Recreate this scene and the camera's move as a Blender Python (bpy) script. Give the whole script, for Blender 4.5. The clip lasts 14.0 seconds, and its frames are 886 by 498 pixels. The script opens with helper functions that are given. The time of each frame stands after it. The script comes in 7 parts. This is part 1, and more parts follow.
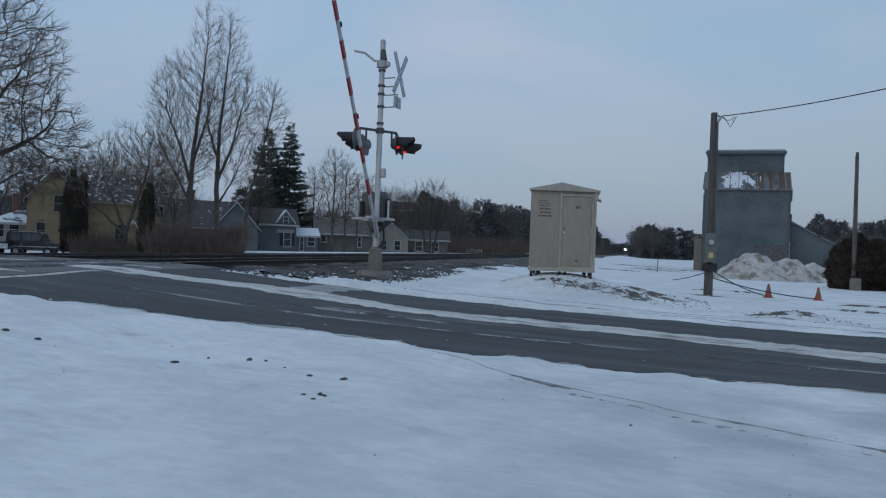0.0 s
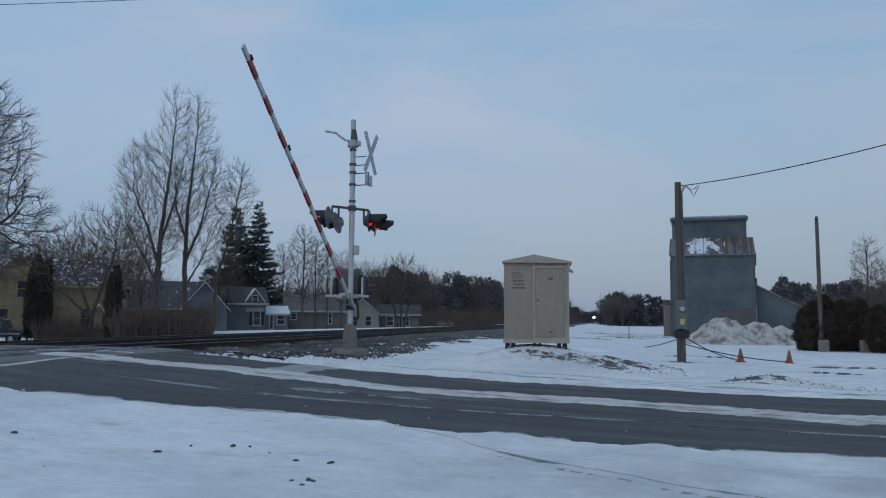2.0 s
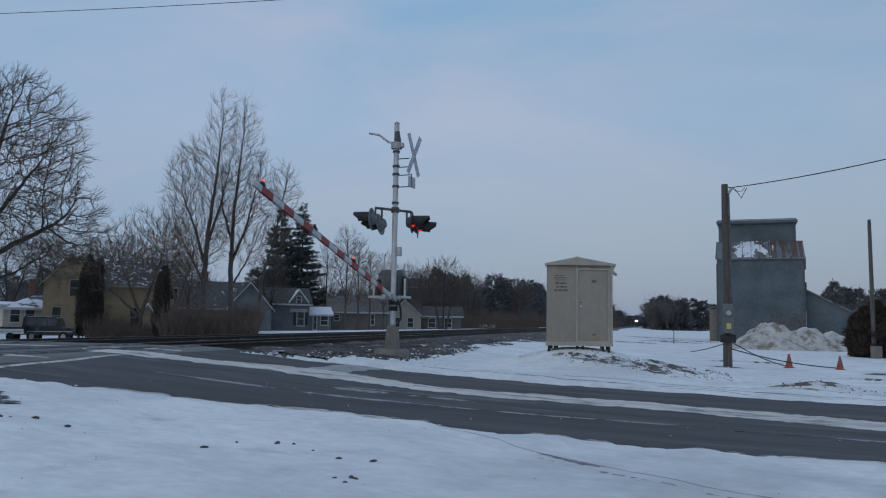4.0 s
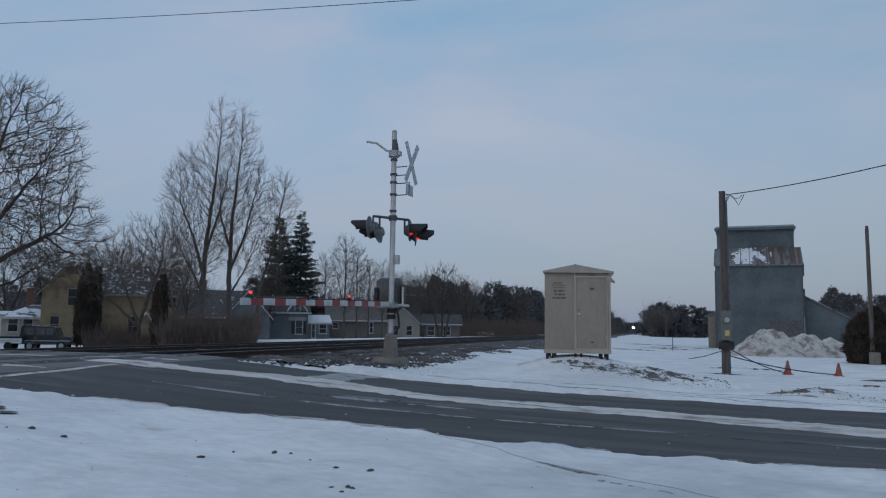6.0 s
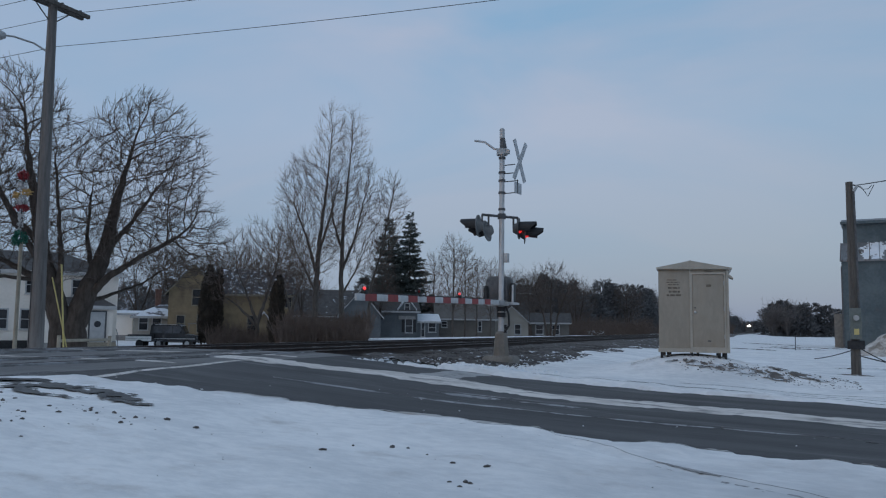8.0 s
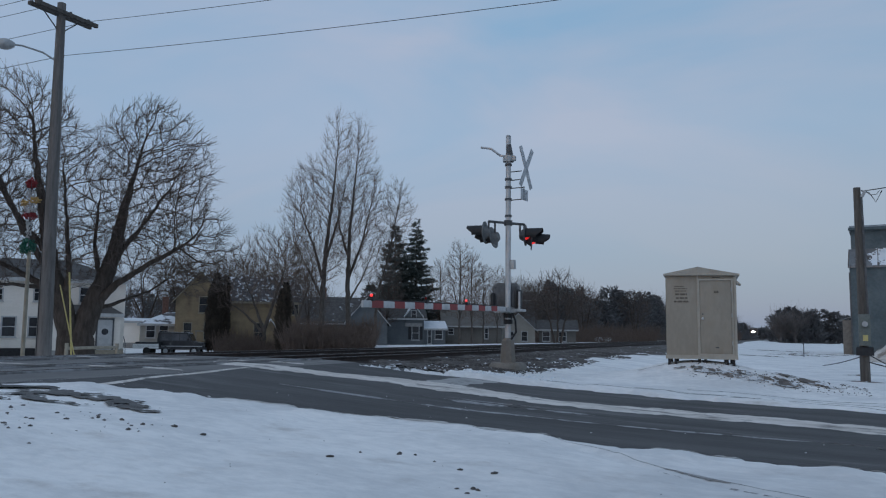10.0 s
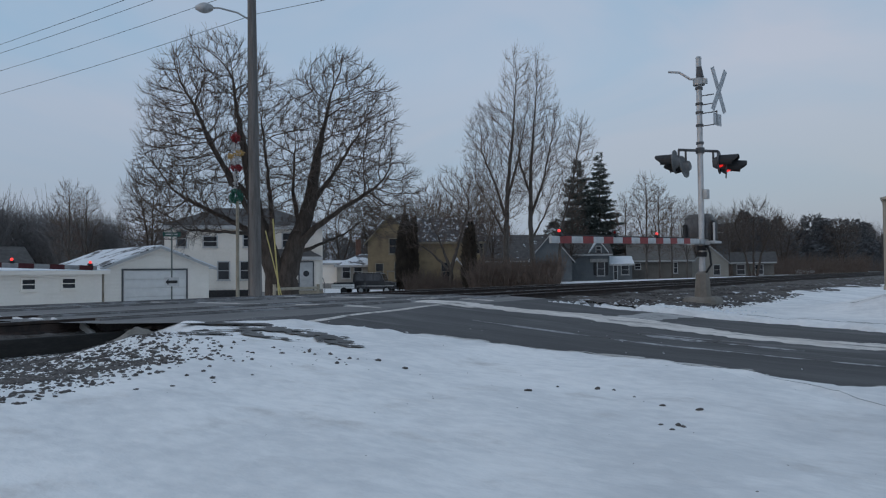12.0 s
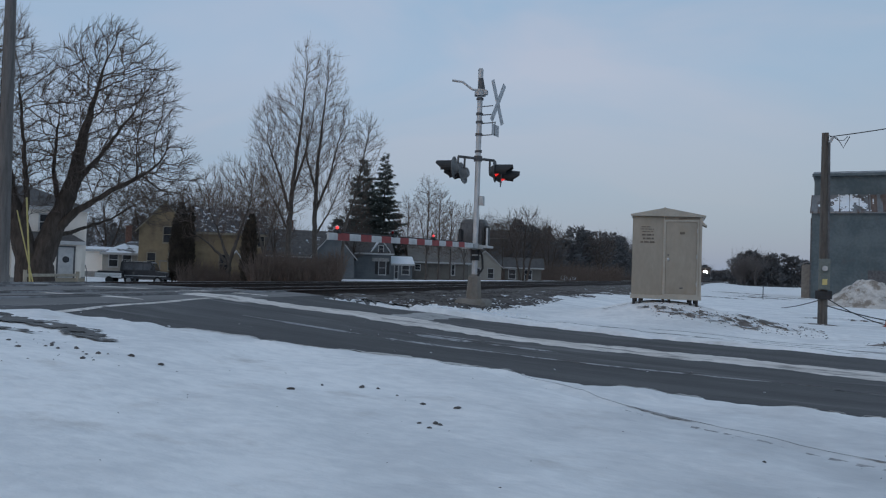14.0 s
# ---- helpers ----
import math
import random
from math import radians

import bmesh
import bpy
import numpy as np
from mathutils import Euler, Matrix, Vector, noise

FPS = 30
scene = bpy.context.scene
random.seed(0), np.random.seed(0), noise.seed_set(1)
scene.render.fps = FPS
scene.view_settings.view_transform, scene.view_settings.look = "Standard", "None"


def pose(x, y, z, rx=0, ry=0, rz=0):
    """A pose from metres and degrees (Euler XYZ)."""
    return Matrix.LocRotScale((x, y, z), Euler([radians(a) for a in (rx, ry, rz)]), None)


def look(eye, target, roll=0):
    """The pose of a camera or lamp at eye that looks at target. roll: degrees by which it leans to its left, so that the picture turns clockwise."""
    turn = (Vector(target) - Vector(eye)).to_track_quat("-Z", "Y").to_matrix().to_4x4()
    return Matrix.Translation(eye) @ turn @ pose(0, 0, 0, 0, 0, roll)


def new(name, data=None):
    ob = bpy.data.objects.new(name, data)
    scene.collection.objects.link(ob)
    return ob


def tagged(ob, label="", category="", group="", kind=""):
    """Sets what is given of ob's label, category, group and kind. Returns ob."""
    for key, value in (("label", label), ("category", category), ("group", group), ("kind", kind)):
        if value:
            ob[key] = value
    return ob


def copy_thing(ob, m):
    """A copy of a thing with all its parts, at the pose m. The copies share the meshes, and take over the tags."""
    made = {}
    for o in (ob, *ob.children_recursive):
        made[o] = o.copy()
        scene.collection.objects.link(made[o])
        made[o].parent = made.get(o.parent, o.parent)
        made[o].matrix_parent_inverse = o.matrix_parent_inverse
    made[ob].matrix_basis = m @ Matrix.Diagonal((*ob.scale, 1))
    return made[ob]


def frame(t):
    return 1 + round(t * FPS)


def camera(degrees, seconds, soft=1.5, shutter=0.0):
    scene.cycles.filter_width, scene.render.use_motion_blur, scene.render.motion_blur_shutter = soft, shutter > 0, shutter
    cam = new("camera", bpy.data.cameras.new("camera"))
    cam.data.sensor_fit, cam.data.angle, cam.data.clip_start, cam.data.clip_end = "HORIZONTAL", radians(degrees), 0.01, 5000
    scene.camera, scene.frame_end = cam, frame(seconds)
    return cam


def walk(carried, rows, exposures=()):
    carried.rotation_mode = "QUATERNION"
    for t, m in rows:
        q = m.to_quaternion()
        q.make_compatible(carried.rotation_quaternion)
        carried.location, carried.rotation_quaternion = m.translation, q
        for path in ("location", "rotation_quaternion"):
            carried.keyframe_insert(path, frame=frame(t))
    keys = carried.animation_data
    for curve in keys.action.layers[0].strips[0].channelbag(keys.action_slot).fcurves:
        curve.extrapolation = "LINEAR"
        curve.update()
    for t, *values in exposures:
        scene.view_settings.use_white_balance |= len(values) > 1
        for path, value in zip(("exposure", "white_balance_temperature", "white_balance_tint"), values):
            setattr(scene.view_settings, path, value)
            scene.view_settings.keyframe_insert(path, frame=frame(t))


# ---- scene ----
cam = camera(57.5, 14.0, soft=1.18)
# seconds, tilt, lean, turn (degrees), place: a held camera that pans and sways a little
PATH = [
    (0.0, 89.81, -2.14, 13.86, 0.145, 0.112, 1.436), (0.2, 89.54, -0.10, 13.35, 0.112, 0.093, 1.444), (0.5, 89.85, 2.91, 11.70, 0.063, 0.064, 1.457),
    (1.0, 92.01, -0.90, 12.11, 0.026, 0.007, 1.463), (1.5, 93.20, -0.48, 11.48, 0.044, 0.003, 1.467), (2.0, 95.03, -0.37, 11.76, 0.046, 0.005, 1.476),
    (4.4, 95.10, -0.71, 15.77, 0.048, -0.019, 1.456), (4.5, 94.89, -0.57, 16.08, 0.048, -0.020, 1.455), (5.0, 95.29, 0.03, 17.72, 0.047, -0.031, 1.448),
    (5.5, 95.34, 0.08, 16.94, 0.052, -0.023, 1.447), (6.0, 95.70, -0.70, 14.65, 0.067, -0.015, 1.468), (6.5, 96.86, -0.95, 16.01, 0.050, -0.036, 1.464),
    (7.0, 96.85, -1.35, 19.24, 0.020, -0.031, 1.455), (7.5, 96.12, -1.37, 21.68, 0.006, -0.037, 1.445), (8.0, 95.53, -0.73, 22.27, 0.018, -0.047, 1.448),
    (10.5, 96.08, -0.66, 22.75, 0.012, -0.045, 1.440), (11.0, 95.92, -0.46, 21.84, 0.000, -0.060, 1.450), (11.3, 97.26, 2.06, 21.27, -0.042, -0.072, 1.456),
    (11.5, 98.58, 4.30, 29.46, -0.070, -0.080, 1.460), (11.7, 94.22, 2.36, 36.24, -0.086, -0.050, 1.445), (12.0, 91.59, 0.55, 35.68, -0.111, -0.004, 1.422),
    (12.2, 92.39, 0.68, 32.85, -0.167, -0.032, 1.438), (12.5, 90.95, 3.83, 26.82, -0.251, -0.073, 1.462), (13.0, 92.96, -1.10, 25.34, -0.213, 0.089, 1.457),
    (13.5, 91.64, -3.53, 20.97, -0.031, 0.186, 1.416), (14.0, 91.56, -1.89, 20.38, -0.053, 0.139, 1.422)]
walk(cam, [(t, pose(x, y, z, rx, ry, rz)) for t, rx, ry, rz, x, y, z in PATH], exposures=[(0.0, -0.44, 6080, 7), (2.0, -0.44, 6050, 7), (4.6, -0.51, 6150, 10), (5.6, -0.52, 6350, 10), (6.5, -0.51, 6200, 10), (8.0, -0.50, 6200, 10), (11.0, -0.48, 6250, 10), (11.5, -0.49, 6250, 10), (12.0, -0.38, 6600, 10), (14.0, -0.39, 6400, 10)])


# ---- sky and light: a grey-blue winter overcast with faintly pink cloud banks ----
def make_world():
    w = bpy.data.worlds.new("winter_sky")
    scene.world = w
    w.use_nodes = True
    nt = w.node_tree
    nt.nodes.clear()
    N, L = nt.nodes.new, nt.links.new
    sky = N("ShaderNodeTexSky")
    sky.sky_type, sky.sun_disc = "NISHITA", False
    sky.sun_elevation, sky.sun_rotation = radians(3), radians(200)
    co = N("ShaderNodeTexCoord")
    mp = N("ShaderNodeMapping")
    mp.inputs["Scale"].default_value = (1.0, 1.0, 3.2)
    L(co.outputs["Generated"], mp.inputs["Vector"])
    n1 = N("ShaderNodeTexNoise")
    n1.inputs["Scale"].default_value, n1.inputs["Detail"].default_value, n1.inputs["Roughness"].default_value = 1.7, 5, 0.5
    L(mp.outputs["Vector"], n1.inputs["Vector"])
    n1.inputs["Distortion"].default_value = 0.6
    r1 = N("ShaderNodeValToRGB")
    r1.color_ramp.elements[0].position, r1.color_ramp.elements[0].color = 0.34, (0.29, 0.48, 0.70, 1)
    r1.color_ramp.elements[1].position, r1.color_ramp.elements[1].color = 0.66, (0.49, 0.545, 0.69, 1)
    L(n1.outputs["Fac"], r1.inputs["Fac"])
    # paler, greyer towards the horizon, brighter towards the zenith
    sep = N("ShaderNodeSeparateXYZ")
    L(co.outputs["Generated"], sep.inputs[0])
    r2 = N("ShaderNodeValToRGB")
    r2.color_ramp.elements[0].position, r2.color_ramp.elements[0].color = 0.0, (1, 1, 1, 1)
    r2.color_ramp.elements[1].position, r2.color_ramp.elements[1].color = 0.24, (0, 0, 0, 1)
    L(sep.outputs["Z"], r2.inputs["Fac"])
    mx = N("ShaderNodeMix")
    mx.data_type = "RGBA"
    L(r2.outputs["Color"], mx.inputs[0])
    L(r1.outputs["Color"], mx.inputs[6])
    mx.inputs[7].default_value = (0.288, 0.390, 0.552, 1)
    r3 = N("ShaderNodeMapRange")
    r3.inputs["From Min"].default_value, r3.inputs["From Max"].default_value = 0.35, 1.0
    r3.inputs["To Min"].default_value, r3.inputs["To Max"].default_value = 1.0, 1.05
    L(sep.outputs["Z"], r3.inputs["Value"])
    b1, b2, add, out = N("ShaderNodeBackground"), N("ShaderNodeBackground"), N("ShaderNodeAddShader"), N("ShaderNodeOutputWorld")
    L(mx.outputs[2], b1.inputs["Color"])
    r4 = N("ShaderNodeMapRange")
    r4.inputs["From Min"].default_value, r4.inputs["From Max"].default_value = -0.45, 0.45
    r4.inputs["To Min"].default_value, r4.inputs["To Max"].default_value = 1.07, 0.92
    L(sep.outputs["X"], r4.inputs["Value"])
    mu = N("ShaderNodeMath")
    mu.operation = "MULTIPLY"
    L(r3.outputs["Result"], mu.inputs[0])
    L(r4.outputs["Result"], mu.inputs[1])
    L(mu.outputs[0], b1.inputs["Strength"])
    L(sky.outputs["Color"], b2.inputs["Color"])
    b2.inputs["Strength"].default_value = 0.05
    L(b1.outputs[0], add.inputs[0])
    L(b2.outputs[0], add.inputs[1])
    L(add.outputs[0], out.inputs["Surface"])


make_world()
sun = new("sun", bpy.data.lights.new("sun", "SUN"))
sun.data.energy, sun.data.angle, sun.data.color = 0.3, radians(40), (1.0, 0.95, 0.9)
sun.matrix_world = look((0, 0, 50), (12, 30, 20))


# ---- materials ----
def mat(name, c1, c2, scale=3.0, rough=0.8, bump=0.2, bscale=40.0, metal=0.0, lines=None, wear=None, rnd=0.0, stretch=(1, 1, 1), depth=0.01, spec=0.4, world=False):
    """Two tones mixed by noise at two scales, fine relief, optional ribs (axis, pitch, depth) and worn patches (colour, from, to, scale)."""
    m = bpy.data.materials.new(name)
    m.use_nodes = True
    nt = m.node_tree
    N, L = nt.nodes.new, nt.links.new
    bs = nt.nodes["Principled BSDF"]
    bs.inputs["Roughness"].default_value, bs.inputs["Metallic"].default_value = rough, metal
    bs.inputs["Specular IOR Level"].default_value = spec
    co = N("ShaderNodeTexCoord")
    if world:
        co = N("ShaderNodeNewGeometry")
    src = co.outputs["Position" if world else "Object"]
    mp = N("ShaderNodeMapping")
    mp.inputs["Scale"].default_value = stretch
    L(src, mp.inputs["Vector"])

    def nz(sc, det=5.0, rg=0.55):
        n = N("ShaderNodeTexNoise")
        n.inputs["Scale"].default_value, n.inputs["Detail"].default_value, n.inputs["Roughness"].default_value = sc, det, rg
        L(mp.outputs["Vector"], n.inputs["Vector"])
        return n.outputs["Fac"]

    def ramp(v, a, b):
        r = N("ShaderNodeMapRange")
        r.interpolation_type = "SMOOTHSTEP"
        r.inputs["From Min"].default_value, r.inputs["From Max"].default_value = a, b
        L(v, r.inputs["Value"])
        return r.outputs["Result"]

    def mix(f, a, b):
        x = N("ShaderNodeMix")
        x.data_type = "RGBA"
        L(f, x.inputs[0])
        for i, v in ((6, a), (7, b)):
            if isinstance(v, tuple):
                x.inputs[i].default_value = (*v, 1)
            else:
                L(v, x.inputs[i])
        return x.outputs[2]

    def math2(op, a, b):
        x = N("ShaderNodeMath")
        x.operation = op
        for i, v in enumerate((a, b)):
            if isinstance(v, (int, float)):
                x.inputs[i].default_value = v
            else:
                L(v, x.inputs[i])
        return x.outputs[0]

    big, fine = nz(scale), nz(scale * 9, 3)
    f = math2("ADD", math2("MULTIPLY", big, 0.65), math2("MULTIPLY", fine, 0.35))
    col = mix(ramp(f, 0.35, 0.65), c1, c2)
    if wear:
        wc, a, b, sc = wear
        col = mix(ramp(nz(sc, 7, 0.62), a, b), col, wc)
    if rnd:
        oi = N("ShaderNodeObjectInfo")
        hs = N("ShaderNodeHueSaturation")
        L(col, hs.inputs["Color"])
        L(math2("ADD", math2("MULTIPLY", oi.outputs["Random"], 2 * rnd), 1 - rnd), hs.inputs["Value"])
        col = hs.outputs["Color"]
    L(col, bs.inputs["Base Color"])
    h = math2("MULTIPLY", nz(bscale, 4), 1.0)
    if lines:
        ax, pitch, amt = lines
        sp = N("ShaderNodeSeparateXYZ")
        L(src, sp.inputs[0])
        h = math2("ADD", math2("MULTIPLY", h, 0.4), math2("MULTIPLY", math2("PINGPONG", math2("DIVIDE", sp.outputs[ax], pitch), 0.5), amt))
    bp = N("ShaderNodeBump")
    bp.inputs["Strength"].default_value, bp.inputs["Distance"].default_value = bump, depth
    L(h, bp.inputs["Height"])
    L(bp.outputs["Normal"], bs.inputs["Normal"])
    return m


def glow(name, c, strength):
    m = bpy.data.materials.new(name)
    m.use_nodes = True
    bs = m.node_tree.nodes["Principled BSDF"]
    bs.inputs["Base Color"].default_value = (*c, 1)
    bs.inputs["Emission Color"].default_value = (*c, 1)
    bs.inputs["Emission Strength"].default_value = strength
    return m


SNOW = mat("snow", (0.69, 0.695, 0.695), (0.89, 0.882, 0.865), 0.8, 0.75, 0.55, 6.0, wear=((0.52, 0.495, 0.47), 0.54, 0.84, 1.7), world=True, depth=0.05, spec=0.25, stretch=(0.75, 1.1, 1))


def trodden_and_dimmed(m, tone):
    """Wheel-carried grit on the pull-off snow beside the road, plus foreground darkening painted in."""
    nt = m.node_tree
    N, L = nt.nodes.new, nt.links.new
    bs = nt.nodes["Principled BSDF"]
    old = bs.inputs["Base Color"].links[0].from_socket
    ge, sp, nz = N("ShaderNodeNewGeometry"), N("ShaderNodeSeparateXYZ"), N("ShaderNodeTexNoise")
    L(ge.outputs["Position"], sp.inputs[0])
    L(ge.outputs["Position"], nz.inputs["Vector"])
    nz.inputs["Scale"].default_value, nz.inputs["Detail"].default_value = 0.9, 6
    fac = None
    for src, a, b in ((sp.outputs["X"], -4.5, 2.0), (sp.outputs["Y"], 9.6, 7.6), (nz.outputs["Fac"], 0.25, 0.75)):
        r = N("ShaderNodeMapRange")
        r.interpolation_type = "SMOOTHSTEP"
        r.inputs["From Min"].default_value, r.inputs["From Max"].default_value = a, b
        L(src, r.inputs["Value"])
        if fac is None:
            fac = r.outputs["Result"]
        else:
            k = N("ShaderNodeMath")
            k.operation = "MULTIPLY"
            L(fac, k.inputs[0])
            L(r.outputs["Result"], k.inputs[1])
            fac = k.outputs[0]
    x = N("ShaderNodeMix")
    x.data_type = "RGBA"
    L(fac, x.inputs[0])
    L(old, x.inputs[6])
    x.inputs[7].default_value = (*tone, 1)
    L(x.outputs[2], bs.inputs["Base Color"])


trodden_and_dimmed(SNOW, (0.46, 0.465, 0.475))
SNOW_CLEAN = mat("roof_snow", (0.72, 0.76, 0.80), (0.84, 0.85, 0.86), 1.2, 0.8, 0.4, 12.0, depth=0.02, spec=0.25)
SLUSH = mat("dirty_snow", (0.52, 0.51, 0.50), (0.76, 0.77, 0.78), 2.2, 0.8, 0.6, 16.0, wear=((0.24, 0.215, 0.19), 0.50, 0.66, 2.4), world=True, depth=0.03, spec=0.25)
HEAP = mat("ploughed_dirty_snow", (0.42, 0.39, 0.355), (0.64, 0.615, 0.58), 2.6, 0.85, 0.7, 9.0, wear=((0.25, 0.215, 0.18), 0.47, 0.62, 1.6), world=True, depth=0.06, spec=0.2)
ROADSNOW = mat("packed_road_snow", (0.5, 0.46, 0.42), (0.74, 0.70, 0.655), 2.0, 0.8, 0.5, 20.0, wear=((0.20, 0.19, 0.18), 0.52, 0.68, 3.4), world=True, stretch=(0.35, 1, 1), spec=0.25)
ASPHALT = mat("asphalt", (0.048, 0.0465, 0.0465), (0.086, 0.083, 0.083), 1.0, 0.75, 0.4, 90.0, wear=((0.17, 0.167, 0.165), 0.52, 0.78, 1.1), world=True, stretch=(0.22, 1.6, 1), depth=0.006, spec=0.35)
CROSSING = mat("crossing_asphalt", (0.135, 0.13, 0.126), (0.195, 0.188, 0.182), 0.9, 0.8, 0.35, 60.0, wear=((0.085, 0.085, 0.09), 0.56, 0.64, 1.3), world=True, stretch=(2.4, 0.25, 1), depth=0.008)
PATCH = mat("bare_asphalt", (0.085, 0.083, 0.082), (0.15, 0.146, 0.142), 3.0, 0.85, 0.5, 60.0, world=True)
BALLAST = mat("ballast", (0.058, 0.051, 0.048), (0.15, 0.134, 0.122), 7.0, 0.9, 1.0, 22.0, wear=((0.62, 0.64, 0.66), 0.60, 0.66, 2.4), world=True, depth=0.05)
STONE = mat("stone", (0.06, 0.055, 0.052), (0.15, 0.138, 0.13), 9.0, 0.9, 0.5, 40.0, rnd=0.35, wear=((0.6, 0.62, 0.64), 0.64, 0.70, 12.0), world=True)
DIRT = mat("frozen_dirt", (0.10, 0.088, 0.08), (0.20, 0.175, 0.155), 5.0, 0.9, 0.7, 30.0, wear=((0.68, 0.70, 0.72), 0.50, 0.56, 3.4), world=True, depth=0.03)
RAIL = mat("rusty_rail", (0.035, 0.028, 0.026), (0.075, 0.05, 0.042), 6.0, 0.65, 0.3, 60.0, metal=0.3, world=True)
RAILTOP = mat("worn_rail_head", (0.22, 0.215, 0.21), (0.32, 0.315, 0.31), 6.0, 0.5, 0.1, 60.0, metal=0.35, world=True)
TIE = mat("creosoted_tie", (0.035, 0.03, 0.027), (0.075, 0.065, 0.057), 8.0, 0.9, 0.6, 40.0, rnd=0.3, stretch=(0.3, 2, 2))
GALV = mat("galvanised_steel", (0.36, 0.37, 0.37), (0.50, 0.50, 0.50), 5.0, 0.5, 0.1, 40.0, metal=0.35, wear=((0.27, 0.26, 0.25), 0.60, 0.74, 4.0))
ALUM = mat("aluminium_mast", (0.45, 0.455, 0.46), (0.60, 0.60, 0.60), 3.0, 0.45, 0.08, 40.0, metal=0.35, wear=((0.30, 0.295, 0.29), 0.62, 0.76, 5.0), stretch=(1, 1, 0.4))
BLACK = mat("black_hood", (0.012, 0.012, 0.013), (0.028, 0.028, 0.03), 6.0, 0.6, 0.1, 50.0)
DGREY = mat("dark_grey_steel", (0.07, 0.072, 0.075), (0.13, 0.13, 0.135), 5.0, 0.6, 0.15, 40.0, metal=0.2)
CONC = mat("concrete", (0.24, 0.235, 0.225), (0.34, 0.33, 0.315), 4.0, 0.9, 0.4, 40.0, wear=((0.14, 0.135, 0.13), 0.58, 0.75, 3.0))
WHITEP = mat("white_reflective", (0.43, 0.43, 0.43), (0.55, 0.55, 0.545), 5.0, 0.5, 0.05, 40.0, wear=((0.40, 0.39, 0.38), 0.64, 0.8, 6.0))
SIGNW = mat("weathered_sign_white", (0.36, 0.37, 0.38), (0.56, 0.57, 0.58), 7.0, 0.5, 0.05, 40.0, wear=((0.2, 0.2, 0.21), 0.55, 0.62, 11.0))
REDP = mat("red_reflective", (0.24, 0.032, 0.036), (0.34, 0.045, 0.046), 5.0, 0.45, 0.05, 40.0)
REDLENS = glow("lit_red_lens", (1.0, 0.03, 0.025), 1.0)
REDARM = glow("lit_arm_lamp", (1.0, 0.05, 0.045), 1.8)
REDDARK = mat("unlit_red_lens", (0.16, 0.012, 0.012), (0.22, 0.02, 0.02), 6.0, 0.25, 0.05)
HEADLIGHT = glow("train_headlight", (1.0, 0.93, 0.80), 30.0)
TAN = mat("tan_painted_steel", (0.262, 0.232, 0.187), (0.32, 0.286, 0.232), 1.4, 0.5, 0.12, 30.0, wear=((0.235, 0.19, 0.135), 0.50, 0.74, 1.6), stretch=(1, 1, 0.45))
TANL = mat("pale_tan_trim", (0.35, 0.322, 0.272), (0.42, 0.39, 0.333), 2.0, 0.5, 0.1, 30.0)
INK = mat("faded_lettering", (0.10, 0.085, 0.07), (0.18, 0.155, 0.125), 20.0, 0.7, 0.05)
POLE = mat("weathered_pole", (0.075, 0.067, 0.06), (0.145, 0.13, 0.115), 3.0, 0.9, 0.5, 30.0, stretch=(4, 4, 0.35), depth=0.015)
GREYPOLE = mat("grey_pole", (0.135, 0.126, 0.118), (0.215, 0.2, 0.188), 3.0, 0.9, 0.5, 30.0, stretch=(4, 4, 0.35), depth=0.015)
WIRE = mat("wire", (0.02, 0.02, 0.022), (0.035, 0.035, 0.038), 3.0, 0.6, 0.0)
BARK = mat("bark", (0.048, 0.038, 0.031), (0.10, 0.08, 0.067), 4.0, 0.95, 0.8, 14.0, stretch=(2, 2, 0.5), depth=0.03)
PALEBARK = mat("pale_bark", (0.068, 0.057, 0.049), (0.13, 0.111, 0.095), 4.0, 0.95, 0.7, 14.0, stretch=(2, 2, 0.5), depth=0.03)
TWIG = mat("twigs", (0.078, 0.06, 0.05), (0.142, 0.112, 0.094), 2.0, 0.95, 0.0)
# grove twigs, paled in colour for haze and against the grove's own shade
HAZEGREYTWIG = mat("haze_grey_twigs", (0.165, 0.153, 0.15), (0.26, 0.243, 0.236), 2.0, 0.95, 0.0)
TWIGB = mat("brown_twigs", (0.115, 0.086, 0.072), (0.19, 0.145, 0.118), 2.0, 0.95, 0.0)
NEEDLE = mat("spruce_needles", (0.048, 0.06, 0.057), (0.098, 0.115, 0.105), 2.0, 0.9, 0.0, wear=((0.6, 0.63, 0.66), 0.66, 0.72, 2.6))
CEDAR = mat("cedar_foliage", (0.036, 0.029, 0.023), (0.082, 0.064, 0.048), 2.5, 0.95, 0.0)
# needles and twigs of the far woods, with distance haze mixed into their colour
HAZENEEDLE = mat("hazed_evergreen", (0.086, 0.088, 0.092), (0.148, 0.15, 0.154), 0.2, 0.95, 0.0)
HAZETWIG = mat("hazed_twigs", (0.115, 0.103, 0.098), (0.19, 0.17, 0.16), 0.2, 0.95, 0.0)
ELEV = mat("weathered_sheet_metal", (0.072, 0.098, 0.108), (0.122, 0.150, 0.160), 0.5, 0.65, 0.5, 20.0, metal=0.15, lines=("X", 0.3, 1.0), wear=((0.10, 0.105, 0.11), 0.56, 0.72, 0.8), depth=0.03)
ELEVROOF = mat("tin_roof", (0.15, 0.155, 0.16), (0.25, 0.25, 0.25), 0.9, 0.55, 0.5, 20.0, metal=0.3, lines=("X", 0.4, 1.0), wear=((0.115, 0.085, 0.07), 0.52, 0.62, 0.7), stretch=(1.6, 0.4, 0.4), depth=0.03)
